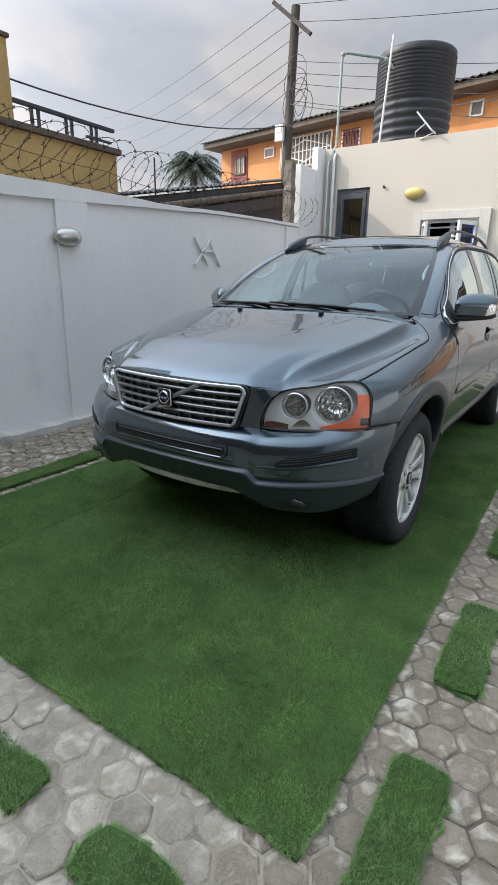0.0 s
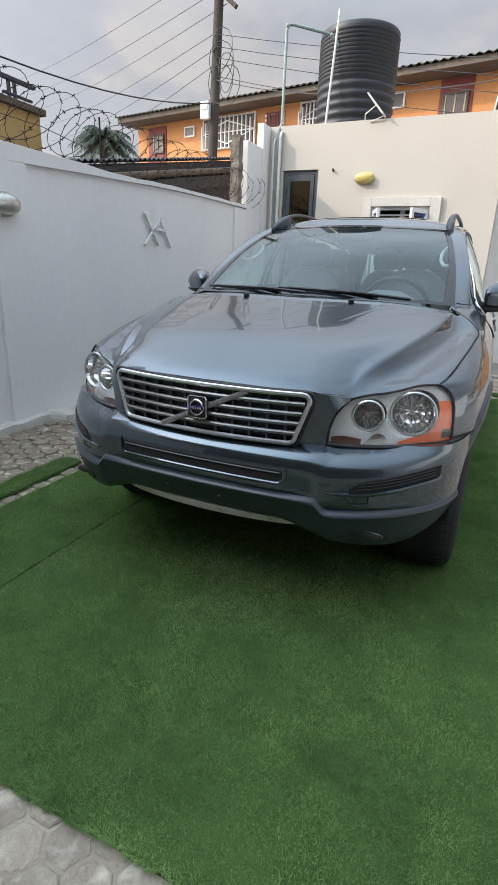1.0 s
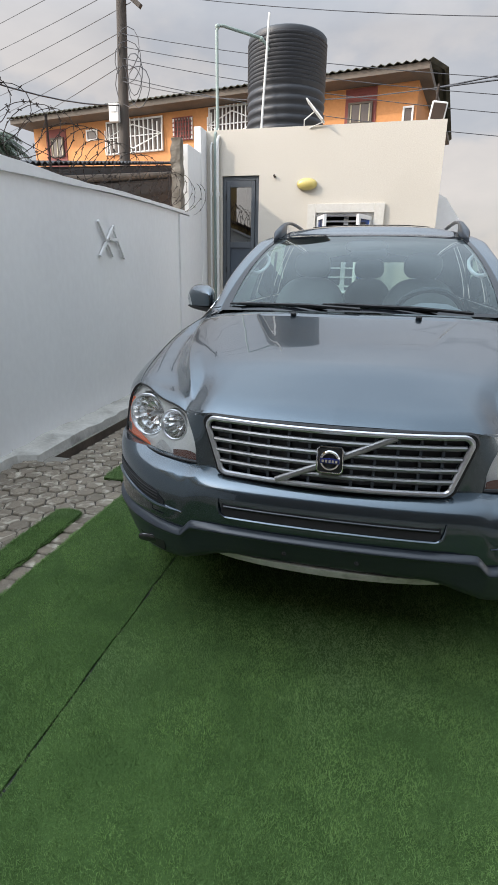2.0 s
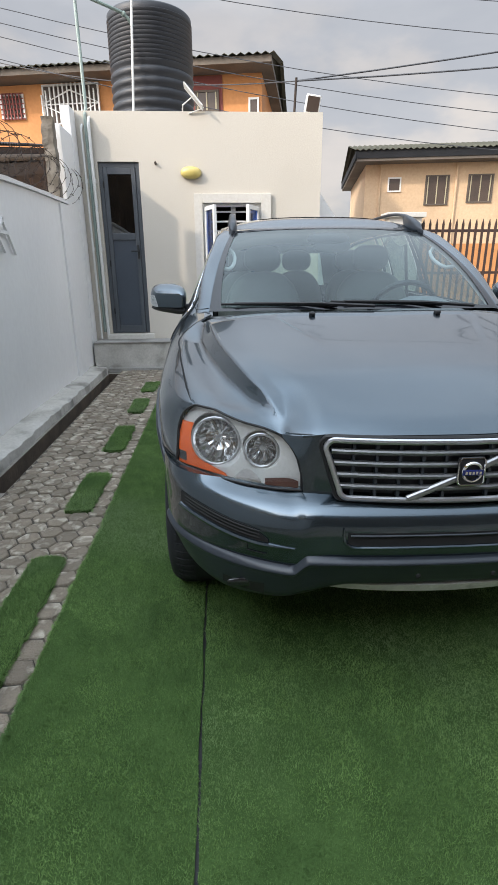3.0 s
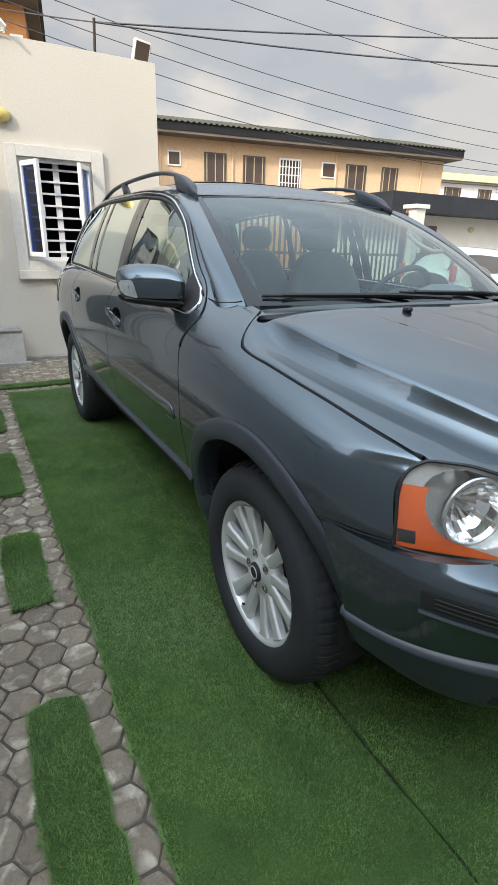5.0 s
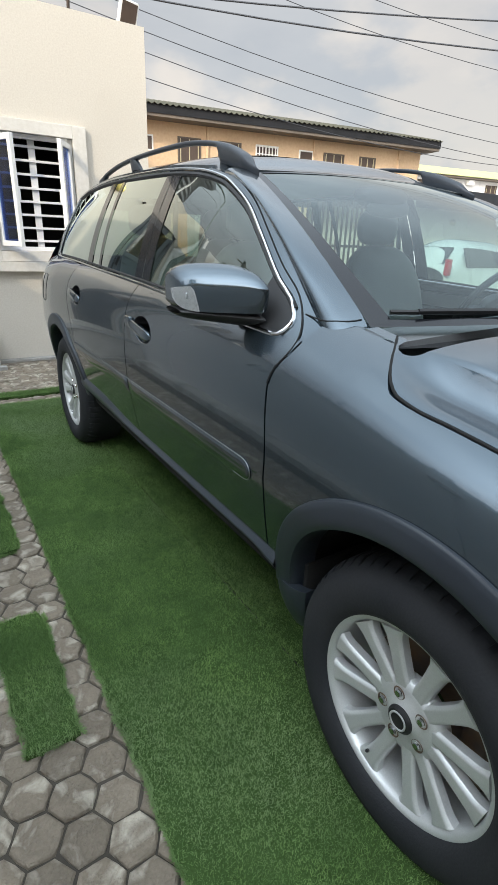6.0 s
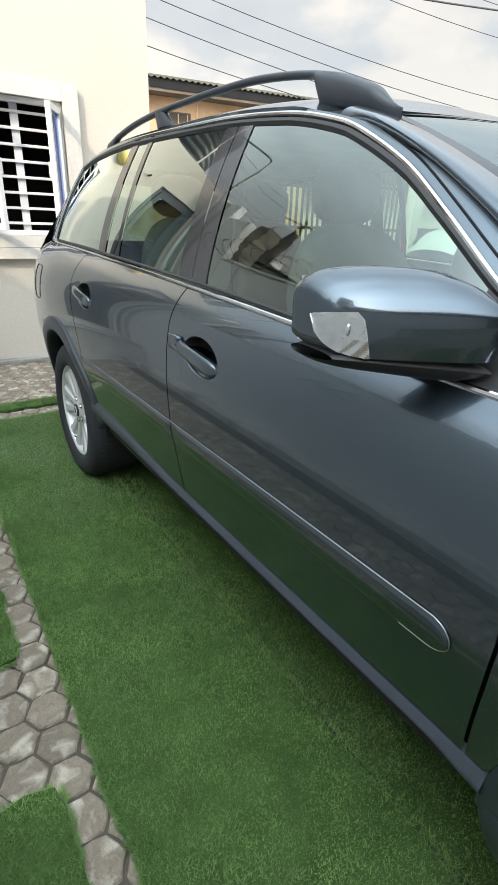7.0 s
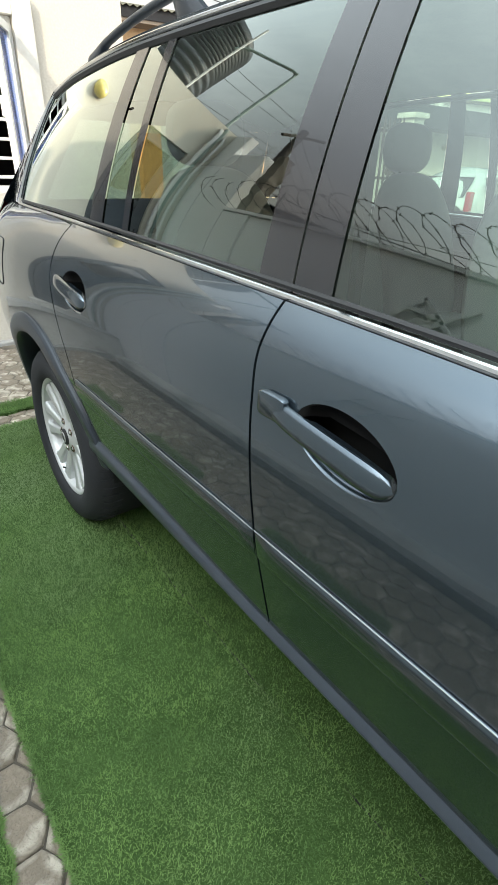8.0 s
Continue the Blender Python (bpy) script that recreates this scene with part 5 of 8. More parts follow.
def grille(car):
    # bright frame, horizontal bars, uprights, slanting bar and round emblem
    y_at = lambda x: NOSE(x) - 0.012
    g = part("grille", sheet(lambda u, v: Vector(((2 * u - 1) * (0.335 + 0.035 * v), NOSE((2 * u - 1) * 0.36) + 0.002, 0.738 + 0.150 * v)), 24, 6), M_BLACK, car, "black grille with silver bars in a bright frame")
    zlo, zhi = 0.728, 0.898
    half = lambda z: 0.345 + 0.040 * (z - zlo) / (zhi - zlo)
    loop, r = [], 0.025
    for cx, cz, a0 in ((half(zhi) - r, zhi - r, 0), (-(half(zhi) - r), zhi - r, 90), (-(half(zlo) - r), zlo + r, 180), (half(zlo) - r, zlo + r, 270)):
        for k in range(7):
            a = radians(a0 + 15 * k)
            x, z = cx + r * math.cos(a), cz + r * math.sin(a)
            loop.append((x, z))
    dense = []
    for i, (x, z) in enumerate(loop):
        nx, nz = loop[(i + 1) % len(loop)]
        n = max(1, int(math.hypot(nx - x, nz - z) / 0.04))
        dense += [(x + (nx - x) * k / n, z + (nz - z) * k / n) for k in range(n)]
    part("grille_frame", bar([Vector((x, y_at(x) - 0.004, z)) for x, z in dense], 0.0085, 8, True), M_SATIN, g, "bright satin frame", smooth=True)
    part("frame_gap", bar([Vector((x * 1.035, y_at(x) + 0.006, 0.813 + (z - 0.813) * 1.10)) for x, z in dense], 0.007, 6, True), M_BLACK, g)
    for k in range(4):
        z = zlo + (zhi - zlo) * (k + 1) / 5
        w = half(z) - 0.006

        def slat(u, v):
            x = (2 * u - 1) * w
            a = v * math.tau
            return Vector((x, y_at(x) + 0.004 + 0.014 * math.cos(a), z + 0.0092 * math.sin(a) - 0.004 * math.cos(a)))
        part("bar", sheet(slat, 20, 10), M_GRILLE, g, "grey-silver grille bar", smooth=True)
    for k in range(-5, 6):
        if k == 0:
            continue
        x = 0.062 * k
        part("upright", cube(x - 0.004, x + 0.004, y_at(x) - 0.002, y_at(x) + 0.012, zlo + 0.008, zhi - 0.008), M_CLAD, g)
    # the slanting bar runs from low on the car's right to high on its left
    a, b = Vector((-0.160, y_at(0.16) - 0.004, zlo + 0.004)), Vector((0.180, y_at(0.18) - 0.004, zhi - 0.004))
    d = (b - a).normalized()
    up = Vector((-d.z, 0, d.x))
    part("slanting_bar", sheet(lambda u, v: a.lerp(b, u) + Vector((0, -0.010 * (1 - (2 * u - 1) ** 2) - 0.010 * math.cos(v * math.tau), 0)) + up * 0.0105 * math.sin(v * math.tau), 10, 10), M_GRILLE, g, "satin slanting grille bar", smooth=True)
    bm = bmesh.new()
    box(bm, -0.036, 0.036, 0.006, 0.022, 0.780, 0.858, 0.008)
    e = part("emblem", bm, M_BLACK, g, "square black emblem with a silver ring", smooth=True)
    part("emblem_edge", bar([(0.036 * sx, 0.007, 0.819 + 0.039 * sz) for sx, sz in ((1, 0.8), (0.8, 1), (-0.8, 1), (-1, 0.8), (-1, -0.8), (-0.8, -1), (0.8, -1), (1, -0.8))], 0.0028, 6, True), M_CHROME, e, smooth=True)
    part("ring", bar([(0.025 * math.cos(a), 0.003, 0.819 + 0.026 * math.sin(a)) for a in [k * math.tau / 28 for k in range(28)]], 0.0045, 6, True), M_CHROME, e, smooth=True)
    part("name_band", cube(-0.028, 0.028, -0.003, 0.003, 0.8115, 0.8265, 0.001), M_BLUEENAMEL, e, "blue enamel band")
    for k in range(5):
        part("band_mark", cube(-0.022 + 0.0095 * k, -0.016 + 0.0095 * k, -0.0045, -0.0031, 0.815, 0.823), M_CHROME, e)


def bumper(car):
    # painted upper bumper
    bulge = spline([(0.545, 0.012), (0.56, 0.004), (0.60, 0.002), (0.645, 0.0), (0.675, 0.006), (0.698, 0.022), (0.712, 0.045), (0.722, 0.075), (0.735, 0.11)])

    def upper(u, v):
        s = 2 * u - 1
        a = 1 - (1 - abs(s)) ** 1.1
        x0 = PLAN_X(a)
        zb = 0.552 - 0.040 * smooth01(0.425, 0.480, x0)
        zt = 0.735 - 0.009 * smooth01(0.40, 0.50, x0)
        z = zb + (zt - zb) * v
        q = a * plan_end(z)
        ease = 1 - 0.85 * smooth01(0.60, 0.86, PLAN_X(q))
        return Vector((math.copysign(PLAN_X(q), s), PLAN_Y(q) + bulge(0.545 + 0.19 * v) * ease, z))
    b = part("front_bumper", sheet(upper, 96, 26, 0.055, lambda p: Vector((-math.copysign(0.75 * smooth01(0.4, 0.85, abs(p.x)), p.x), 0.8, 0.0))), M_PAINT, car, "blue-grey bumper over dark grey lower cladding", smooth=True, sharp=60)

    # dark lower cladding, stepped up in the middle
    low = spline([(0.0, 0.062), (0.15, 0.040), (0.40, 0.022), (0.65, 0.006), (0.80, -0.004), (0.865, -0.011), (0.885, -0.010), (0.985, 0.006), (1.0, 0.014)])
    hem = spline([(0.0, 0.440), (0.30, 0.438), (0.37, 0.428), (0.43, 0.402), (0.50, 0.376), (0.60, 0.365), (0.72, 0.361), (0.80, 0.366), (0.86, 0.384), (0.897, 0.40)])

    def lower(u, v):
        s = 2 * u - 1
        a = 1 - (1 - abs(s)) ** 1.1
        x0 = PLAN_X(a * 0.86)
        ztop = 0.563 - 0.044 * smooth01(0.428, 0.482, x0)
        zlow = hem(x0)
        z = zlow + (ztop - zlow) * v
        q = a * plan_end(max(z, 0.43))
        x = PLAN_X(q)
        side = smooth01(0.55, 0.85, x)
        o = low(v)
        # on the flank the inset turns sideways
        return Vector((math.copysign(x - side * (o + 0.004) * 0.8 + 0.003, s), PLAN_Y(q) + o * (1 - 0.8 * side) - 0.004, z))
    part("lower_cladding", sheet(lower, 120, 40, 0.02, lambda p: Vector((0, 1, 0))), M_CLAD, b, "dark grey plastic lower bumper", smooth=True, sharp=60)
    # satin skid lip
    part("skid_lip", sheet(lambda u, v: Vector(((2 * u - 1) * (0.392 - 0.04 * v), FACE(0.38 * abs(2 * u - 1)) + 0.046 + 0.022 * (2 * u - 1) ** 2 + 0.016 * v, 0.438 - 0.032 * v)), 24, 4, 0.03, lambda p: Vector((0, 1, 0))), M_SKID, b, "scuffed pale skid lip", smooth=True)
    part("under_tray", sheet(lambda u, v: Vector(((2 * u - 1) * 0.80, 0.20 + 0.42 * v + 0.18 * (2 * u - 1) ** 2, 0.385 - 0.09 * v)), 16, 4), M_DARK, b)
    # middle intake with bright lower line
    part("intake", sheet(lambda u, v: Vector(((2 * u - 1) * 0.325, FACE(abs(2 * u - 1) * 0.325) - 0.003 + 0.004 * v, 0.600 + 0.052 * v)), 24, 4, 0.006, lambda p: Vector((0, 1, 0))), M_DARK, b, "black lower intake slot")
    part("intake_bar", bar([Vector((0.318 * (k / 12 - 1), FACE(abs(0.318 * (k / 12 - 1))) - 0.004, 0.634)) for k in range(25)], 0.0030, 6), M_CLAD, b, smooth=True)
    line = [Vector((x, FACE(abs(x)) - 0.004, z)) for x, z in [(-0.338, 0.655), (-0.337, 0.630), (-0.332, 0.610), (-0.320, 0.600)] + [(0.31 * (k / 12 - 1), 0.597) for k in range(25)] + [(0.320, 0.600), (0.332, 0.610), (0.337, 0.630), (0.338, 0.655)]]
    part("intake_trim", bar(line, 0.0062, 8, taper=lambda t: 0.35 + 0.65 * smooth01(0, 0.06, min(t, 1 - t))), M_PAINT, b, "rounded lip round the intake", smooth=True)
    for k in (-0.12, 0.10):
        part("plate_hole", blob(bmesh.new(), (k, FACE(abs(k)) - 0.006, 0.505), (0.008, 0.004, 0.008), 10, 6), M_DARK, b)
    for s in (-1, 1):
        slot = lambda x, dz, o: Vector((s * x, FACE(x) - o, 0.588 + 0.035 * smooth01(0.55, 0.86, x) + dz))
        part("corner_vent", sheet(lambda u, v: slot(0.545 + 0.265 * u, (0.010 + 0.030 * min(1, 6 * u)) * v * 1.0, 0.003), 20, 3, 0.004, lambda p: Vector((0, 1, 0))), M_DARK, b, "black corner vent slot")
        for k in (0.011, 0.022, 0.033):
            part("vent_bar", bar([slot(0.57 + 0.225 * i / 12, k, 0.004) for i in range(13)], 0.002, 5), M_BLACK, b)
        part("vent_ledge", bar([slot(0.47 + 0.340 * i / 20, -0.009, 0.000) for i in range(21)], 0.0095, 8, taper=lambda t: 0.3 + 0.7 * smooth01(0, 0.35, t)), M_PAINT, b, smooth=True)
        fog = part("fog_recess", sheet(lambda u, v: Vector((s * (0.555 + 0.125 * u), FACE(0.555 + 0.125 * u) + 0.022 - 0.012 * v, 0.395 + 0.052 * v)), 8, 4, 0.004, lambda p: Vector((0, 1, 0))), M_BLACK, b, "dark fog lamp recess")
        part("fog_lamp", blob(bmesh.new(), (s * 0.622, FACE(0.622) + 0.008, 0.424), (0.046, 0.007, 0.015), 18, 8, 3.0), M_GLOSSBLACK, fog, smooth=True)
        part("tow_cover", bar([Vector((s * x, FACE(x) - 0.0005, z)) for x, z in ((0.55, 0.548), (0.605, 0.548), (0.605, 0.572))], 0.0016, 5), M_DARK, b)


def wheel(car, s, hub):
    face = 0.872
    w = part("wheel", lathe(bmesh.new(), [(0.150, -0.20), (0.205, -0.20), (0.215, -0.03), (0.215, -0.004)], (s * face, hub, HUB_Z), "x", 48, s), M_STEELDARK, car, "silver twelve-spoke alloy wheel", smooth=True)
    # tyre with shoulder blocks
    r = HUB_Z
    prof = [(0.236, 0.004), (0.242, 0.018), (0.262, 0.030), (0.300, 0.032), (0.330, 0.024), (0.347, 0.008), (r - 0.012, -0.012), (r - 0.004, -0.030), (r, -0.06), (r, -0.18), (r - 0.006, -0.21), (0.335, -0.232), (0.26, -0.24), (0.236, -0.21)]
    t = part("tyre", lathe(bmesh.new(), prof, (s * face, hub, HUB_Z), "x", 72, s), M_RUBBER, w, "black worn tyre", smooth=True, sharp=50)
    bm = bmesh.new()
    for k in range(58):
        a = k * math.tau / 58
        c, sn = math.cos(a), math.sin(a)
        tv = Vector((0, -sn, c))
        q = []
        for rr, xx in ((r - 0.020, 0.006), (r - 0.008, -0.009), (r + 0.001, -0.032), (r + 0.003, -0.075)):
            p = Vector((s * (face + xx), hub + rr * c, HUB_Z + rr * sn))
            q.append((p - tv * 0.0125, p + tv * 0.0125))
        v = [(bm.verts.new(a2), bm.verts.new(b2)) for a2, b2 in q]
        v2 = [(bm.verts.new(a2 - Vector((s * 0.006, c * 0.008, sn * 0.008))), bm.verts.new(b2 - Vector((s * 0.006, c * 0.008, sn * 0.008)))) for a2, b2 in q]
        for i in range(3):
            bm.faces.new((v[i][0], v[i][1], v[i + 1][1], v[i + 1][0]))
            bm.faces.new((v[i][0], v[i + 1][0], v2[i + 1][0], v2[i][0]))
            bm.faces.new((v[i][1], v2[i][1], v2[i + 1][1], v[i + 1][1]))
    tb = part("tread_block", bm, M_RUBBER, t)
    tb["kind"] = "stuff"
    # rim: bright lip, barrel
    part("rim", lathe(bmesh.new(), [(0.205, -0.045), (0.208, -0.012), (0.212, 0.004), (0.219, 0.012), (0.226, 0.012), (0.230, 0.004), (0.228, -0.01)], (s * face, hub, HUB_Z), "x", 64, s), M_ALLOY, w, "bright silver rim lip", smooth=True, sharp=60)
    part("barrel", lathe(bmesh.new(), [(0.205, -0.04), (0.196, -0.10), (0.19, -0.19)], (s * face, hub, HUB_Z), "x", 48, s), M_ALLOY, w, smooth=True)
    part("brake_disc", lathe(bmesh.new(), [(0.06, -0.085), (0.155, -0.085), (0.157, -0.095), (0.157, -0.12), (0.05, -0.12)], (s * face, hub, HUB_Z), "x", 40, s), M_STEELDARK, w, smooth=True)
    part("calliper", cube(min(s * (face - 0.135), s * (face - 0.065)), max(s * (face - 0.135), s * (face - 0.065)), hub - 0.165 if hub < 2 else hub + 0.095, hub - 0.095 if hub < 2 else hub + 0.165, HUB_Z - 0.08, HUB_Z + 0.08, 0.015), M_STEELDARK, w, "rusty brake calliper")
    # spokes in six close pairs, flat on top with bevelled flanks
    for k in range(12):
        pair, side = divmod(k, 2)

        def spoke(u, v):
            rr = 0.055 + 0.152 * u
            a0 = pair * math.tau / 6 + (1 if side else -1) * radians(13.5 - 1.2 * u)
            half = 0.0210 - 0.0005 * u + 0.011 * smooth01(0.86, 1.0, u) - 0.0030 * math.sin(math.pi * min(1.0, u * 1.2))
            q = 2 * v - 1
            lat = half * q
            edge = smooth01(0.74, 1.0, abs(q))
            out = -0.011 + 0.016 * u ** 1.2 - 0.008 * edge
            c, sn = math.cos(a0), math.sin(a0)
            return Vector((s * (face + out), hub + rr * c - lat * sn, HUB_Z + rr * sn + lat * c))
        part("spoke", sheet(spoke, 12, 12, 0.020, lambda p: Vector((-s, 0, 0))), M_ALLOY, w, smooth=True, sharp=40)
    hubp = part("hub", lathe(bmesh.new(), [(0.0, 0.000), (0.034, 0.000), (0.038, -0.004), (0.066, -0.008), (0.084, -0.012), (0.092, -0.024), (0.092, -0.05)], (s * face, hub, HUB_Z), "x", 40, s), M_ALLOY, w, smooth=True, sharp=50)
    part("centre_cap", lathe(bmesh.new(), [(0.0, 0.010), (0.026, 0.009), (0.031, 0.004), (0.032, -0.002)], (s * face, hub, HUB_Z), "x", 28, s), M_BLACK, hubp, "black centre cap", smooth=True)
    part("cap_ring", bar([(s * (face + 0.010), hub + 0.020 * math.cos(a), HUB_Z + 0.020 * math.sin(a)) for a in [k * math.tau / 24 for k in range(24)]], 0.0025, 5, True), M_ALLOY, hubp)
    for k in range(5):
        a = k * math.tau / 5 - 0.03
        p = Vector((s * (face - 0.006), hub + 0.056 * math.cos(a), HUB_Z + 0.056 * math.sin(a)))
        part("nut_well", lathe(bmesh.new(), [(0.0155, 0.0), (0.0135, 0.002), (0.012, -0.004), (0.0, -0.006)], p, "x", 14, s), M_STEELDARK, hubp)
        part("wheel_nut", lathe(bmesh.new(), [(0.0, 0.006), (0.007, 0.006), (0.0095, 0.0), (0.0095, -0.006)], p, "x", 6, s), M_CHROME, hubp)
    part("valve", bar([(s * (face - 0.004), hub + 0.185 * math.cos(-1.2), HUB_Z + 0.185 * math.sin(-1.2)), (s * (face + 0.012), hub + 0.172 * math.cos(-1.2), HUB_Z + 0.172 * math.sin(-1.2))], 0.004, 6), M_BLACK, w)
    # the rim fills the tyre's bead
    for ob in [w] + [c for c in list(w.children) + list(hubp.children) if c is not t and c.name != t.name]:
        for v in ob.data.vertices:
            v.co.y = hub + (v.co.y - hub) * 1.065
            v.co.z = HUB_Z + (v.co.z - HUB_Z) * 1.065
    if hub < 2:
        # the front wheels sit a little forward and low in their arches
        for ob in [w] + list(w.children) + list(hubp.children) + list(t.children):
            for v in ob.data.vertices:
                v.co.y -= 0.020
                v.co.z -= 0.018


def interior(car):
    part("cabin_floor", cube(-0.78, 0.78, 1.25, 4.5, 0.405, 0.44), M_DASH, car)
    part("headliner", sheet(lambda u, v: Vector(((2 * u - 1) * (XR(2.15 + 2.2 * v) - 0.03), 2.15 + 2.2 * v, ZR(2.15 + 2.2 * v) - 0.02 + (ROOF_TOP(2.15 + 2.2 * v) - ZR(2.15 + 2.2 * v) - 0.02) * (1 - (2 * u - 1) ** 2))), 12, 12), M_LINING, car, "pale roof lining", smooth=True)

    def dash(u, v):
        x = (2 * u - 1) * 0.74
        a = v * math.pi * 0.75
        y = 1.22 + 0.42 * v ** 0.8
        z = 1.145 - 0.02 * (2 * u - 1) ** 2 + 0.0 - 0.22 * v ** 3
        return Vector((x, y, z + (0.085 * math.exp(-((x - 0.37) / 0.16) ** 4) * math.sin(math.pi * v) ** 0.8)))
    part("dashboard", sheet(dash, 24, 12, 0.3, lambda p: Vector((0, 0, -1))), M_DASH, car, "grey moulded dashboard", smooth=True)

    def seat(x, y, wide=0.26):
        st = part("seat", blob(bmesh.new(), (x, y, 0.72), (wide, 0.27, 0.11), 24, 12, 3.2), M_LEATHER, car, "grey leather seat", smooth=True)

        def back(u, v):
            a, ph = u * math.tau, -math.pi / 2 + math.pi * v
            e = 0.62
            f = lambda q: math.copysign(abs(q) ** e, q)
            zz = f(math.sin(ph))
            w = wide * (1 - 0.18 * max(0, zz) ** 2)
            return Vector((x + w * f(math.cos(ph)) * f(math.cos(a)), y + 0.27 + 0.07 * f(math.cos(ph)) * f(math.sin(a)) + 0.09 * zz, 1.02 + 0.31 * zz))
        part("backrest", sheet(back, 24, 16), M_LEATHER, st, smooth=True)
        part("headrest", blob(bmesh.new(), (x, y + 0.385, 1.41), (0.125, 0.045, 0.085), 18, 12, 2.8), M_LEATHER, st, smooth=True)
        for q in (-0.05, 0.05):
            part("headrest_post", bar([(x + q, y + 0.36, 1.28), (x + q, y + 0.385, 1.38)], 0.006, 6), M_CHROME, st)
    for x in (-0.37, 0.37):
        seat(x, 2.03)
    for x in (-0.46, 0.0, 0.46):
        seat(x, 2.98, 0.22)
    c = Vector((0.37, 1.715, 1.108))
    q = Vector((0, 0.86, 0.50)).normalized().to_track_quat("Z", "Y").to_matrix()
    sw = part("steering_wheel", bar([c + q @ Vector((0.185 * math.cos(a), 0.185 * math.sin(a), 0)) for a in [k * math.tau / 32 for k in range(32)]], 0.015, 8, True), M_BLACK, car, "dark grey steering wheel", smooth=True)
    bm = blob(bmesh.new(), (0, 0, 0), (0.075, 0.065, 0.03), 16, 8, 2.6)
    bmesh.ops.transform(bm, matrix=Matrix.Translation(c) @ q.to_4x4(), verts=bm.verts)
    part("hub_pad", bm, M_BLACK, sw, smooth=True)
    for a in (0, math.pi, -math.pi / 2):
        part("spoke", bar([c + q @ Vector((0.05 * math.cos(a), 0.05 * math.sin(a), 0)), c + q @ Vector((0.18 * math.cos(a), 0.18 * math.sin(a), 0))], 0.014, 6), M_BLACK, sw)
    part("column", bar([c, (0.37, 1.45, 0.98)], 0.03, 8), M_BLACK, sw)
    part("rear_view_mirror", blob(bmesh.new(), (0.02, 2.02, 1.47), (0.115, 0.025, 0.036), 18, 8, 2.8), M_BLACK, car, "dark interior mirror", smooth=True)
    part("sensor_pod", blob(bmesh.new(), (0.0, 2.045, 1.510), (0.13, 0.06, 0.040), 18, 8, 2.6), M_BLACK, car, "dark sensor pod at the screen's head", smooth=True)
    for s in (-1, 1):
        # pale pillar lining with a grab handle
        def lining(u, v):
            p = windscreen_at(s * 0.985, 0.04 + 0.94 * u)
            q = glass_at(s, 1.45 + 0.70 * u, 0.97, -0.03)
            return (p + Vector((-0.012 * s, 0.012, -0.014))).lerp(q, v) + Vector((-0.020 * s * math.sin(math.pi * v), 0, -0.006))
        lin = part("pillar_lining", sheet(lining, 20, 6), M_LINING, car, "pale plastic screen pillar lining", smooth=True)
        grip = [lining(0.42 + 0.30 * k / 10, 0.45) + Vector((-s * 0.045 * math.sin(math.pi * k / 10) ** 0.4, 0, -0.028 * math.sin(math.pi * k / 10) ** 0.4)) for k in range(11)]
        part("grab_handle", bar(grip, 0.010, 8), M_LINING, lin, smooth=True)
        part("door_lining", sheet(lambda u, v: Vector((s * (side_x(1.45 + 2.0 * u, 0.6 + 0.5 * v) - 0.075 - 0.03 * v), 1.45 + 2.0 * u, 0.5 + 0.6 * v)), 12, 6), M_LEATHER, car, smooth=True)
        part("seat_belt", bar([(s * 0.66, 2.56, 1.50), (s * 0.70, 2.52, 1.0), (s * 0.62, 2.40, 0.7)], 0.012, 4), M_BLACK, car)
    part("load_cover", cube(-0.62, 0.62, 3.35, 4.45, 0.95, 0.99), M_DASH, car)


build_car()

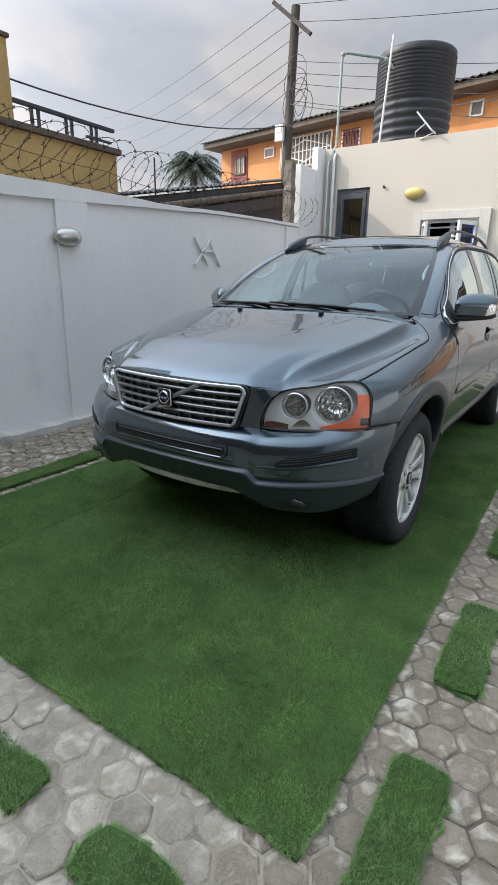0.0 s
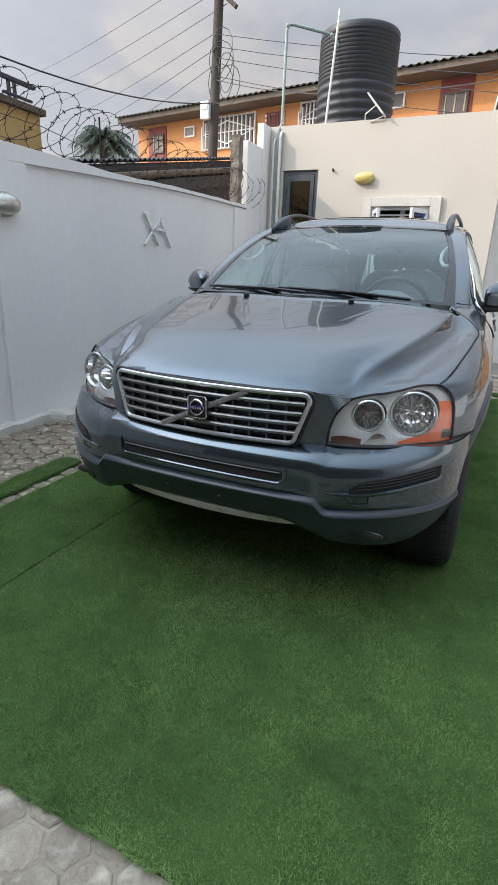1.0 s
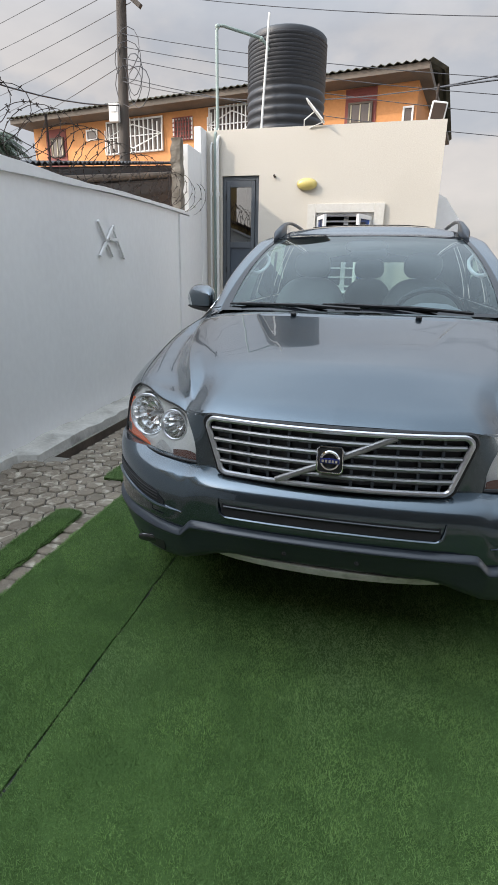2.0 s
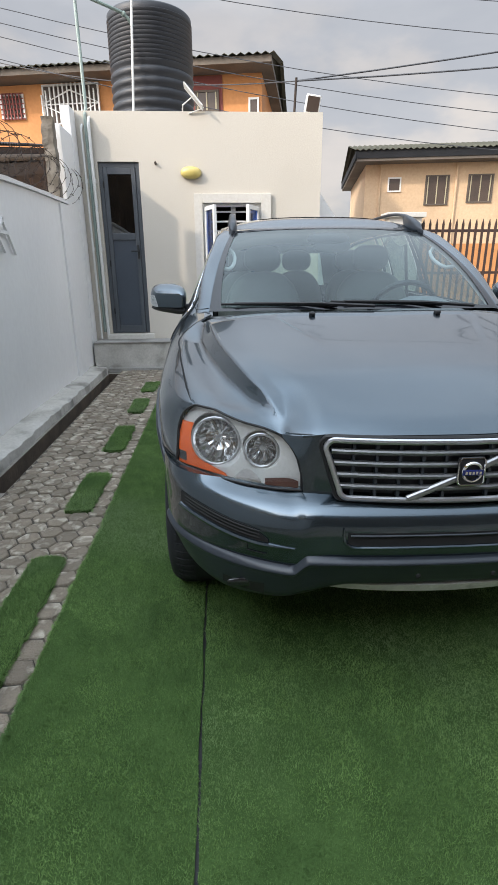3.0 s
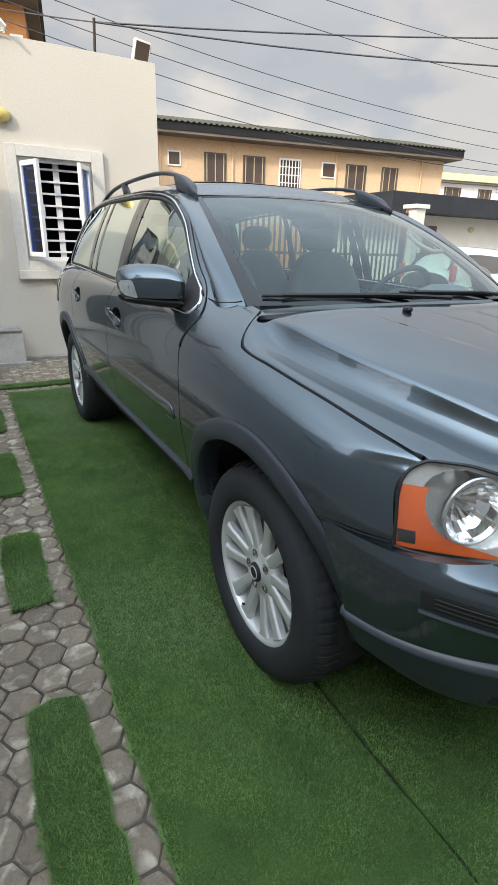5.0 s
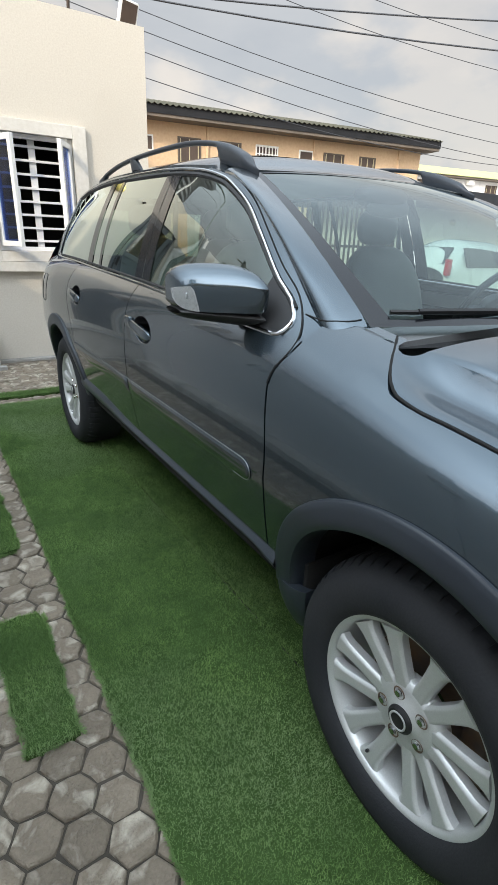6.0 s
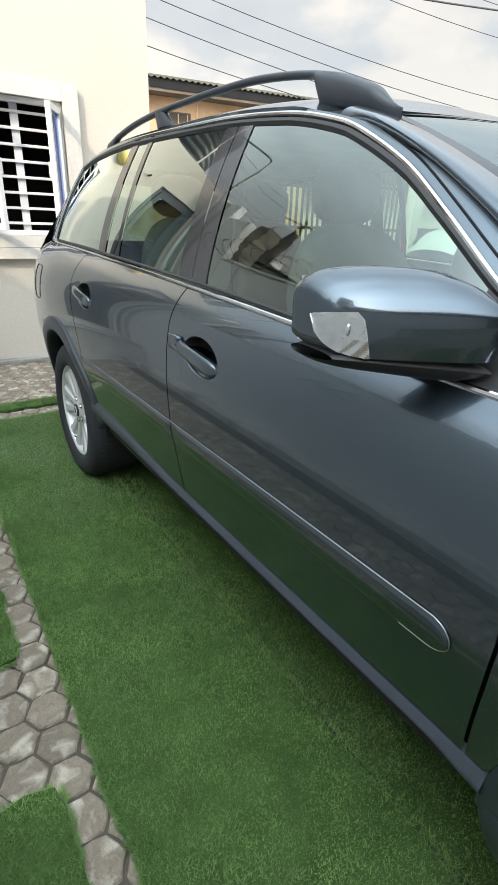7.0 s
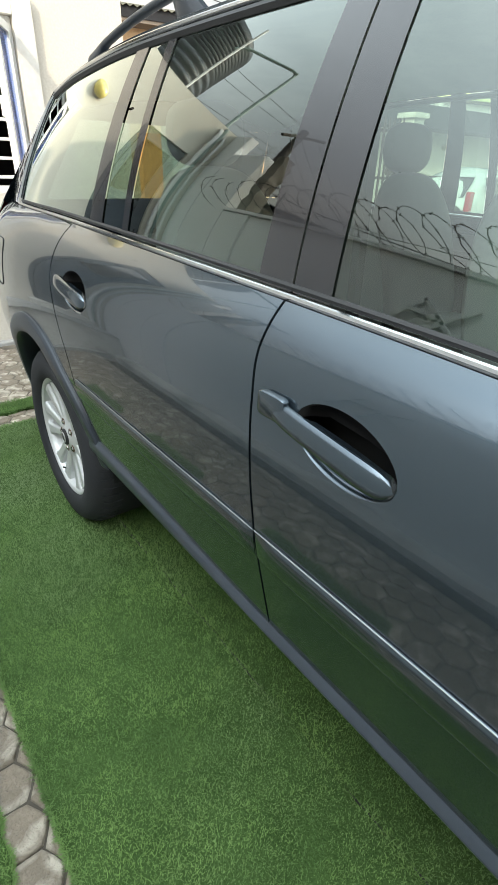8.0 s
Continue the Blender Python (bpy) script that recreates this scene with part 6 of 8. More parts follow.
# ---- things on the outbuilding ----
def door():
    x0, x1, z0, z1 = DOOR
    y = HOUSE_Y + 0.03
    d = thing("door_1", ((x0 + x1) / 2, y, z0), "narrow grey aluminium door with a glazed upper half, closed", "door", kind="structure")
    bm = bmesh.new()
    box(bm, x0 + 0.004, x0 + 0.055, y, y + 0.06, z0 + 0.004, z1 - 0.004, 0.004)
    box(bm, x1 - 0.055, x1 - 0.004, y, y + 0.06, z0 + 0.004, z1 - 0.004, 0.004)
    box(bm, x0 + 0.056, x1 - 0.056, y, y + 0.06, z1 - 0.06, z1 - 0.004, 0.004)
    part("door_frame", bm, M_ALU, d)
    a, b = x0 + 0.06, x1 - 0.06
    bm = bmesh.new()
    box(bm, a, a + 0.055, y - 0.012, y + 0.035, z0 + 0.01, z1 - 0.065, 0.004)
    box(bm, b - 0.055, b, y - 0.012, y + 0.035, z0 + 0.01, z1 - 0.065, 0.004)
    for zz, h in ((z0 + 0.01, 0.10), (1.75, 0.085), (z1 - 0.145, 0.08)):
        box(bm, a + 0.056, b - 0.056, y - 0.010, y + 0.033, zz, zz + h, 0.003)
    leaf = part("leaf", bm, M_ALU, d)
    part("panel", cube(a + 0.05, b - 0.05, y + 0.008, y + 0.02, z0 + 0.105, 1.752, 0.002), M_ALUDARK, d, "blue-grey lower door panel")
    part("pane", cube(a + 0.05, b - 0.05, y + 0.008, y + 0.014, 1.83, z1 - 0.14), M_HOUSEGLASS, d, "dark reflective glass pane")
    bm = bmesh.new()
    box(bm, b - 0.038, b - 0.012, y - 0.028, y - 0.010, 1.50, 1.68, 0.004)
    tube(bm, [(b - 0.025, y - 0.028, 1.60), (b - 0.025, y - 0.06, 1.60), (b - 0.12, y - 0.062, 1.60)], 0.008)
    part("handle", bm, M_BLACK, d, "black lever handle")
    for zz in (0.75, 1.4, 2.4):
        part("hinge", bar([(a - 0.004, y - 0.016, zz), (a - 0.004, y - 0.016, zz + 0.08)], 0.008), M_BLACK, d)


def window():
    x0, x1, z0, z1 = WINDOW
    y = HOUSE_Y + 0.04
    w = thing("window_1", ((x0 + x1) / 2, y, z0), "white casement window, both sashes swung open over a white burglar grille", "window", kind="structure")
    bm = bmesh.new()
    box(bm, x0 + 0.002, x0 + 0.04, y - 0.03, y + 0.03, z0 + 0.002, z1 - 0.002, 0.003)
    box(bm, x1 - 0.04, x1 - 0.002, y - 0.03, y + 0.03, z0 + 0.002, z1 - 0.002, 0.003)
    box(bm, x0 + 0.041, x1 - 0.041, y - 0.03, y + 0.03, z1 - 0.042, z1 - 0.002, 0.003)
    box(bm, x0 + 0.041, x1 - 0.041, y - 0.03, y + 0.03, z0 + 0.002, z0 + 0.042, 0.003)
    part("window_frame", bm, M_UPVC, w)
    n = 8
    for k in range(n):
        zz = z0 + 0.10 + (z1 - z0 - 0.2) * k / (n - 1)
        part("grille_bar", cube(x0 + 0.03, x1 - 0.03, y + 0.045, y + 0.065, zz - 0.011, zz + 0.011, 0.003), M_UPVC, w)
    for xx in (x0 + 0.075, (x0 + x1) / 2 + 0.02, x1 - 0.075):
        part("grille_post", cube(xx - 0.033, xx + 0.033, y + 0.067, y + 0.09, z0 + 0.01, z1 - 0.01, 0.003), M_UPVC, w)
    for s, hx, ang in ((1, x0 + 0.035, -68), (-1, x1 - 0.035, 62)):
        # sash turned outwards round its hinge
        wd = (x1 - x0) / 2 - 0.04
        m = Matrix.Translation((hx, y - 0.035, 0)) @ Matrix.Rotation(radians(ang), 4, "Z")

        def put(bm):
            bmesh.ops.transform(bm, matrix=m, verts=bm.verts)
            return bm
        a, b = (0.0, wd) if s > 0 else (-wd, 0.0)
        bm = bmesh.new()
        box(bm, a, a + 0.05, -0.02, 0.02, z0 + 0.05, z1 - 0.05, 0.004)
        box(bm, b - 0.05, b, -0.02, 0.02, z0 + 0.05, z1 - 0.05, 0.004)
        box(bm, a + 0.051, b - 0.051, -0.02, 0.02, z1 - 0.10, z1 - 0.05, 0.004)
        box(bm, a + 0.051, b - 0.051, -0.02, 0.02, z0 + 0.05, z0 + 0.10, 0.004)
        sash = part("sash", put(bm), M_UPVC, w)
        part("pane", put(cube(a + 0.045, b - 0.045, -0.003, 0.003, z0 + 0.095, z1 - 0.095)), M_BLUEGLASS, sash, "blue tinted glass pane")
        part("latch", put(cube((b - 0.04) if s > 0 else (a + 0.01), (b - 0.01) if s > 0 else (a + 0.04), 0.021, 0.04, 1.6, 1.72, 0.004)), M_UPVC, sash)


def oval_lamp(at, facing, lens, label):
    """A bulkhead lamp: a flat base, a domed oval cover with a seam."""
    lamp = thing("wall_lamp", at, label, "lamp")
    m = Matrix.Translation(at) @ Matrix.Rotation(radians(facing), 4, "Z")

    def put(bm):
        bmesh.ops.transform(bm, matrix=m, verts=bm.verts)
        return bm
    bm = bmesh.new()
    blob(bm, (0, 0.012, 0), (0.125, 0.022, 0.066), 28, 10, 2.6)
    part("base", put(bm), M_TAN, lamp, smooth=True)
    bm = bmesh.new()
    blob(bm, (0, 0.02, 0), (0.138, 0.072, 0.076), 32, 14, 2.2)
    part("cover", put(bm), lens, lamp, smooth=True)
    part("rim", put(bar([(0.139 * math.cos(a), 0.02, 0.077 * math.sin(a)) for a in [k * math.tau / 40 for k in range(40)]], 0.006, 6, True)), M_TAN, lamp, smooth=True)
    return lamp


def pipes():
    for k, (x, z0, z1, r) in enumerate(((-2.385, 0.40, 3.12, 0.014), (-2.285, 0.40, 3.20, 0.021))):
        p = thing("drain_pipe", (x, 6.41, z0), "white plastic pipe strapped to the outbuilding's corner", "pipe", "corner pipes")
        part("pipe", bar([(x, 6.41, z0), (x - 0.005, 6.41, z1 - 0.06), (x, 6.425, z1), (x, 6.455, z1 + 0.02)], r, 14), M_PIPE, p, smooth=True)
        for zz in (0.9, 1.6, 2.45):
            part("clip", bar([(x, 6.41, zz), (x, 6.41, zz + 0.05)], r + 0.006, 14), M_PIPE, p, smooth=True)
    p = thing("water_pipe", (-2.32, 6.52, 3.3), "grey-green plastic riser pipe feeding the roof tank", "pipe")
    part("riser", bar([(-2.335, 6.44, 0.5), (-2.335, 6.44, 3.25), (-2.335, 6.55, 3.36), (-2.36, 6.62, 4.54), (-2.345, 6.64, 4.60), (-2.29, 6.68, 4.61), (-1.86, 7.02, 4.57), (-1.78, 7.06, 4.52), (-1.70, 7.12, 4.40)], 0.021, 10), M_GREENPIPE, p, smooth=True)
    for q in ((-2.355, 6.63, 4.585), (-1.83, 7.04, 4.555)):
        part("elbow", blob(bmesh.new(), q, (0.034, 0.034, 0.034), 12, 8), M_GREENPIPE, p, smooth=True)
    q = thing("roof_pole", (-1.78, 6.9, 3.3), "thin pale plastic pole standing before the tank", "pole")
    part("shaft", bar([(-1.785, 6.86, 3.0), (-1.69, 6.9, 4.80)], 0.016, 10), M_PIPE, q, smooth=True)


def tank():
    c = (-1.56, 7.66)
    t = thing("water_tank", (c[0], c[1], 3.02), "black ribbed plastic water tank on the flat roof", "tank")
    prof = [(0.0, 3.022), (0.585, 3.022)]
    z = 3.05
    while z < 4.0:
        prof += [(0.592, z), (0.602, z + 0.02), (0.602, z + 0.055), (0.590, z + 0.075), (0.578, z + 0.085), (0.578, z + 0.105)]
        z += 0.125
    while z < 4.66:
        prof += [(0.598, z), (0.600, z + 0.030), (0.590, z + 0.038), (0.590, z + 0.046)]
        z += 0.052
    prof += [(0.592, 4.715), (0.575, 4.735), (0.30, 4.765), (0.0, 4.77)]
    bm = lathe(bmesh.new(), [(r, a) for r, a in prof], (c[0], c[1], 0), "z", 72)
    part("shell", bm, M_TANK, t, smooth=True, sharp=50)
    part("lid", lathe(bmesh.new(), [(0.0, 4.85), (0.17, 4.848), (0.185, 4.83), (0.185, 4.75)], (c[0] + 0.05, c[1], 0), "z", 32), M_TANK, t, smooth=True)


def roof_bits():
    s = thing("solar_light", (-0.98, 6.5, 3.3), "small solar panel on a white bracket at the parapet", "solar panel")
    m = Matrix.Translation((-0.93, 6.43, 3.46)) @ Matrix.Rotation(radians(48), 4, "Y")
    bm = cube(-0.17, 0.17, -0.11, 0.11, -0.010, 0.010, 0.003)
    bmesh.ops.transform(bm, matrix=m, verts=bm.verts)
    part("panel_frame", bm, M_PIPE, s)
    bm = cube(-0.16, 0.16, -0.10, 0.10, 0.0105, 0.014)
    bmesh.ops.transform(bm, matrix=m, verts=bm.verts)
    part("cells", bm, M_SOLAR, s, "dark blue solar cells")
    part("bracket", bar([(-1.08, 6.48, 3.29), (-1.07, 6.42, 3.36), (-0.93, 6.42, 3.46), (-0.80, 6.42, 3.33), (-1.0, 6.45, 3.27)], 0.009, 6), M_PIPE, s)
    f = thing("floodlight", (0.64, 6.62, 3.3), "square grey floodlight tilted up on the parapet", "floodlight")
    m = Matrix.Translation((0.645, 6.58, 3.42)) @ Matrix.Rotation(radians(14), 4, "X") @ Matrix.Rotation(radians(8), 4, "Y")
    bm = cube(-0.10, 0.10, -0.035, 0.035, -0.11, 0.11, 0.02)
    bmesh.ops.transform(bm, matrix=m, verts=bm.verts)
    part("housing", bm, M_PIPE, f, smooth=True)
    bm = cube(-0.08, 0.08, -0.041, -0.034, -0.09, 0.09, 0.002)
    bmesh.ops.transform(bm, matrix=m, verts=bm.verts)
    part("glass", bm, M_WINDARK, f, "grey front glass")
    part("foot", cube(0.62, 0.67, 6.56, 6.62, 3.298, 3.34), M_BLACK, f)
    n = thing("wall_bolt", (-1.47, 6.46, 2.69), "small rusty bolt stub in the front wall", "bolt")
    part("stub", bar([(-1.465, 6.458, 2.69), (-1.465, 6.42, 2.70)], 0.016, 8), M_RUST, n)


def wall_marks():
    # crossed wooden strips fixed to the white wall
    x = WALL_X + 0.012
    g = thing("wall_ornament", (x, 3.45, 1.62), "crossed white strips fixed to the boundary wall", "ornament")
    for a, b in (((3.21, 1.80), (3.46, 1.50)), ((3.50, 1.775), (3.21, 1.49)), ((3.48, 1.77), (3.70, 1.49)), ((3.37, 1.655), (3.57, 1.655))):
        d = Vector((0, b[0] - a[0], b[1] - a[1]))
        ln, ang = d.length, math.atan2(d.z, d.y)
        bm = cube(-0.010, 0.012, -ln / 2, ln / 2, -0.014, 0.014, 0.003)
        bmesh.ops.transform(bm, matrix=Matrix.Translation((x, (a[0] + b[0]) / 2, (a[1] + b[1]) / 2)) @ Matrix.Rotation(ang, 4, "X"), verts=bm.verts)
        part("strip", bm, M_WALL, g)


door()
window()
oval_lamp((-1.0, HOUSE_Y, 2.58), 180, M_AMBERLAMP, "yellowed oval bulkhead lamp on the cream wall")
oval_lamp((WALL_X + 0.017, 1.45, 1.665), -90, M_WHITELAMP, "pale oval bulkhead lamp on the white boundary wall")
pipes()
tank()
roof_bits()
wall_marks()


# ---- beyond the wall ----
def razor_wire():
    g = thing("razor_wire", (WALL_X - 0.06, 2.5, 2.05), "rusty coiled barbed wire along the top of the white wall", "barbed wire")
    rnd = random.Random(4)
    pts, k, y = [], 0, -2.0
    while y < 6.0:
        a = k * math.tau / 22
        loop = k // 22
        rr = 0.235 + 0.03 * math.sin(loop * 2.1)
        y = -2.0 + k * (0.185 / 22) + 0.02 * math.sin(loop * 1.7)
        pts.append((WALL_X - 0.09 + rr * 0.75 * math.cos(a), y + 0.20 * math.sin(a + 0.7), 2.345 - 0.02 * math.sin(min(1, max(0, (y - 1.5) / 3)) * math.pi) + rr * math.sin(a)))
        k += 1
    part("coil", bar(pts, 0.0030, 4), M_RUST, g)
    bm = bmesh.new()
    for i in range(0, len(pts) - 1, 2):
        p = Vector(pts[i])
        for _ in range(2):
            d = Vector((rnd.uniform(-1, 1), rnd.uniform(-1, 1), rnd.uniform(-1, 1))).normalized() * 0.017
            tube(bm, [p - d, p + d], 0.0036, 3)
    part("barb", bm, M_RUST, g)["kind"] = "stuff"
    part("strand", bar([(WALL_X - 0.08, -2.0 + 0.4 * i, 2.3 + 0.02 * math.sin(i * 2.0) - 0.07 * math.sin(min(1, max(0, (-3.5 + 0.4 * i) / 3)) * math.pi)) for i in range(21)], 0.003, 4), M_RUST, g)
    for y in (0.2, 2.7, 5.2):
        part("stake", bar([(WALL_X - 0.09, y, 1.95), (WALL_X - 0.09, y, 2.52)], 0.008, 6), M_RUST, g)


def corrugated(x0, x1, y0, y1, z_at, along="x", pitch=0.16, amp=0.025, th=0.012):
    """Corrugated roofing over a rectangle; z_at(x, y) gives the fall."""
    bm = bmesh.new()
    n = max(2, int(((x1 - x0) if along == "x" else (y1 - y0)) / pitch * 4))
    rows = []
    for i in range(n + 1):
        t = i / n
        off = amp * math.sin(i * math.pi / 2)
        if along == "x":
            x = x0 + (x1 - x0) * t
            rows.append([bm.verts.new((x, y0, z_at(x, y0) + off)), bm.verts.new((x, y1, z_at(x, y1) + off))])
        else:
            y = y0 + (y1 - y0) * t
            rows.append([bm.verts.new((x0, y, z_at(x0, y) + off)), bm.verts.new((x1, y, z_at(x1, y) + off))])
    faces = [bm.faces.new((a[0], b[0], b[1], a[1])) for a, b in zip(rows, rows[1:])]
    ext = bmesh.ops.extrude_face_region(bm, geom=faces)
    for v in ext["geom"]:
        if isinstance(v, bmesh.types.BMVert):
            v.co.z -= th
    return bm


def shed():
    s = thing("shed", (-5.0, 6.0, 0), "dark corrugated metal shed beyond the boundary wall", "shed")
    fall = lambda x, y: 2.40 + (y - 3.6) * 0.192 + (-(x + 4.0)) * 0.02
    part("roof", corrugated(-8.5, -3.75, 3.4, 11.2, fall, "y", 0.11, 0.014), M_SHED, s, smooth=True)
    bm = bmesh.new()
    for k, (dz, dx) in enumerate(((0.06, 0.0), (0.26, 0.10))):
        a = [(-3.80 + dx, 3.4, 2.34 - dz - 0.16), (-3.80 + dx, 11.2, fall(-4, 11.2) - dz - 0.20), (-3.80 + dx, 11.2, fall(-4, 11.2) - dz), (-3.80 + dx, 3.4, 2.34 - dz)]
        v = [bm.verts.new(p) for p in a] + [bm.verts.new((p[0] - 0.04, p[1], p[2])) for p in a]
        for q in ((0, 1, 2, 3), (7, 6, 5, 4), (0, 4, 5, 1), (2, 6, 7, 3), (1, 5, 6, 2), (0, 3, 7, 4)):
            bm.faces.new([v[i] for i in q])
    part("fascia", bm, M_SHED, s)
    part("gutter", bar([(-3.66, 3.9, 2.26), (-3.66, 11.0, 3.62)], 0.045, 10), M_OLDCONC, s, "grey gutter pipe", smooth=True)
    part("wall", cube(-8.4, -4.0, 3.5, 11.0, -0.03, 2.2), M_OLDCONC, s)
    part("cladding", wavy_block(-3.99, -3.90, 3.45, 11.1, -0.03, lambda y: fall(-3.9, y) - 0.05, 12), M_SHED, s, "dark metal side cladding")
    p = thing("concrete_post", (-2.55, 5.5, 2.146), "crumbling grey-brown concrete post standing on the wall's end", "post")
    bm = bmesh.new()
    rows = []
    for i in range(25):
        z = 2.146 + 0.84 * i / 24
        rows.append([bm.verts.new((-2.550 + cx * 0.062 + 0.022 * noise.noise(Vector((z * 9, cx, cy))), 5.50 + cy * 0.062 + 0.022 * noise.noise(Vector((z * 9, cy, cx + 5))), z)) for cx, cy in ((-1, -1), (0, -1.05), (1, -1), (1.05, 0), (1, 1), (0, 1.05), (-1, 1), (-1.05, 0))])
    for a, b in zip(rows, rows[1:]):
        for k in range(8):
            bm.faces.new((a[k], a[(k + 1) % 8], b[(k + 1) % 8], b[k]))
    bm.faces.new(rows[-1])
    bm.faces.new(rows[0][::-1])
    part("shaft", bm, M_POST, p)


def yellow_building():
    b = thing("ochre_building", (-8, 0, 0), "ochre painted neighbouring building with a railed terrace", "house")
    part("wall", cube(-11.0, -4.68, -9.0, 4.15, -0.03, 3.02), M_OCHRE, b)
    part("parapet_cap", cube(-11.02, -4.62, -9.02, 4.21, 3.023, 3.10, 0.01), M_OLDCONC, b, "mossy dark parapet cap")
    part("pier", cube(-5.25, -4.95, 2.35, 2.75, 3.103, 4.05, 0.01), M_OCHRE, b, "brown-ochre corner pier")
    part("pier_cap", cube(-5.28, -4.92, 2.32, 2.78, 4.053, 4.10, 0.01), M_OLDCONC, b)
    # unseen taller block and its roof, added to keep the sun off the yard
    part("upper_storey", cube(-11.0, -6.2, -9.0, 1.15, 3.103, 6.9), M_OCHRE, b)
    part("upper_roof", cube(-11.2, -5.9, -9.2, 1.35, 6.903, 7.0), M_ROOF, b)
    r = thing("terrace_railing", (-5.0, 3.4, 3.1), "dark painted steel tube railing on the terrace", "railing")
    part("top_rail", cube(-5.03, -4.97, 2.76, 4.42, 3.40, 3.45, 0.01), M_RAIL, r)
    part("mid_rail", cube(-5.02, -4.98, 3.9, 4.36, 3.24, 3.27, 0.006), M_RAIL, r)
    for y in (3.02, 3.12, 3.55, 3.64, 3.98, 4.07):
        part("baluster", cube(-5.018, -4.982, y, y + 0.036, 3.10, 3.40, 0.004), M_RAIL, r)


def far_house(p0, p1, eave, set_back, depth, overhang, name, label, wall_m, base=-0.03, rise=1.1, fascia=0.0, roof_m=None):
    """A two-storey house whose eave runs from p0 to p1; windows are added on its front."""
    p0, p1 = Vector((*p0, 0)), Vector((*p1, 0))
    d = (p1 - p0).normalized()
    nrm = Vector((-d.y, d.x, 0))
    ln = (p1 - p0).length
    m = Matrix(((d.x, nrm.x, 0, p0.x), (d.y, nrm.y, 0, p0.y), (0, 0, 1, 0), (0, 0, 0, 1)))
    h = thing(name, tuple(p0), label, "house")

    def put(bm):
        bmesh.ops.transform(bm, matrix=m, verts=bm.verts)
        return bm
    part("wall", put(cube(overhang, ln - overhang, set_back, depth, base, eave - 0.22 - fascia)), wall_m, h)
    part("soffit", put(cube(0.02, ln - 0.02, 0.03, depth + 0.4, eave - 0.218 - fascia, eave - 0.06 - fascia)), M_EAVE, h, "weathered brown soffit and fascia")
    if fascia:
        part("fascia", put(cube(0.0, ln, 0.0, 0.027, eave - 0.12 - fascia, eave - 0.05)), M_FASCIA, h, "dark grey fascia board")
        part("end_fascia", put(cube(-0.03, -0.003, 0.0, depth + 0.4, eave - 0.12 - fascia, eave - 0.05)), M_FASCIA, h)
    fall = lambda x, y: eave - 0.02 + rise * (1 - abs(y - (depth + 0.4) / 2) / ((depth + 0.4) / 2))
    for ya, yb in ((-0.06, (depth + 0.4) / 2), ((depth + 0.4) / 2, depth + 0.46)):
        part("roof", put(corrugated(-0.05, ln + 0.05, ya, yb, fall, "x", 0.22, 0.03)), roof_m or M_ROOF, h, "corrugated roofing sheet", smooth=True)
    return h, put, set_back


def framed_window(h, put, y, a, b, z0, z1, kind="slide"):
    """A window on a far house's front: frame, pane, bars."""
    bm = bmesh.new()
    t = 0.05
    box(bm, a, a + t, y - 0.05, y + 0.02, z0, z1)
    box(bm, b - t, b, y - 0.05, y + 0.02, z0, z1)
    box(bm, a + t, b - t, y - 0.05, y + 0.02, z1 - t, z1)
    box(bm, a + t, b - t, y - 0.05, y + 0.02, z0, z0 + t)
    bmesh.ops.remove_doubles(bm, verts=bm.verts, dist=1e-4)
    w = part("window", bm_put(put, bm), M_EAVE if kind == "slide" else M_UPVC, h)
    part("pane", put(cube(a + t, b - t, y - 0.02, y - 0.012, z0 + t, z1 - t)), M_WINDARK, w, "dusty brown glass")
    if kind == "slide":
        for k in (0.12, 0.50, 0.88):
            xx = a + (b - a) * k
            part("mullion", put(cube(xx - 0.018, xx + 0.018, y - 0.04, y + 0.01, z0 + t, z1 - t)), M_TAN, w)
    if kind in ("grille", "lattice"):
        bm = bmesh.new()
        for k in range(1, 7):
            xx = a + (b - a) * k / 7
            box(bm, xx - 0.018, xx + 0.018, y - 0.10, y - 0.07, z0, z1)
        for k in range(0, 6):
            zz = z0 + (z1 - z0) * k / 5
            box(bm, a, b, y - 0.07, y - 0.055, zz - 0.016, zz + 0.016)
        part("grille", put(bm), M_UPVC if kind == "grille" else M_REDPAINT, w, "white steel burglar grille" if kind == "grille" else "red-brown lattice")
    if kind == "arch":
        bm = bmesh.new()
        n = 13
        for k in range(n + 1):
            t01 = k / n
            xx = a + (b - a) * t01
            hi = z1 - 0.28 * (abs(2 * t01 - 1) ** 3)
            box(bm, xx - 0.018, xx + 0.018, y - 0.12, y - 0.09, z0, hi)
        tube(bm, [(a, y - 0.105, (z0 + z1) / 2), ((a + b) / 2, y - 0.105, z1 - 0.18), (b, y - 0.105, (z0 + z1) / 2), ((a + b) / 2, y - 0.105, z0 + 0.15)], 0.025, 5, True)
        for zz in (z0 + 0.03, (z0 + z1) / 2):
            box(bm, a, b, y - 0.09, y - 0.075, zz - 0.016, zz + 0.016)
        part("grille", put(bm), M_UPVC, w, "white arched steel balcony grille")


def bm_put(put, bm):
    return put(bm)


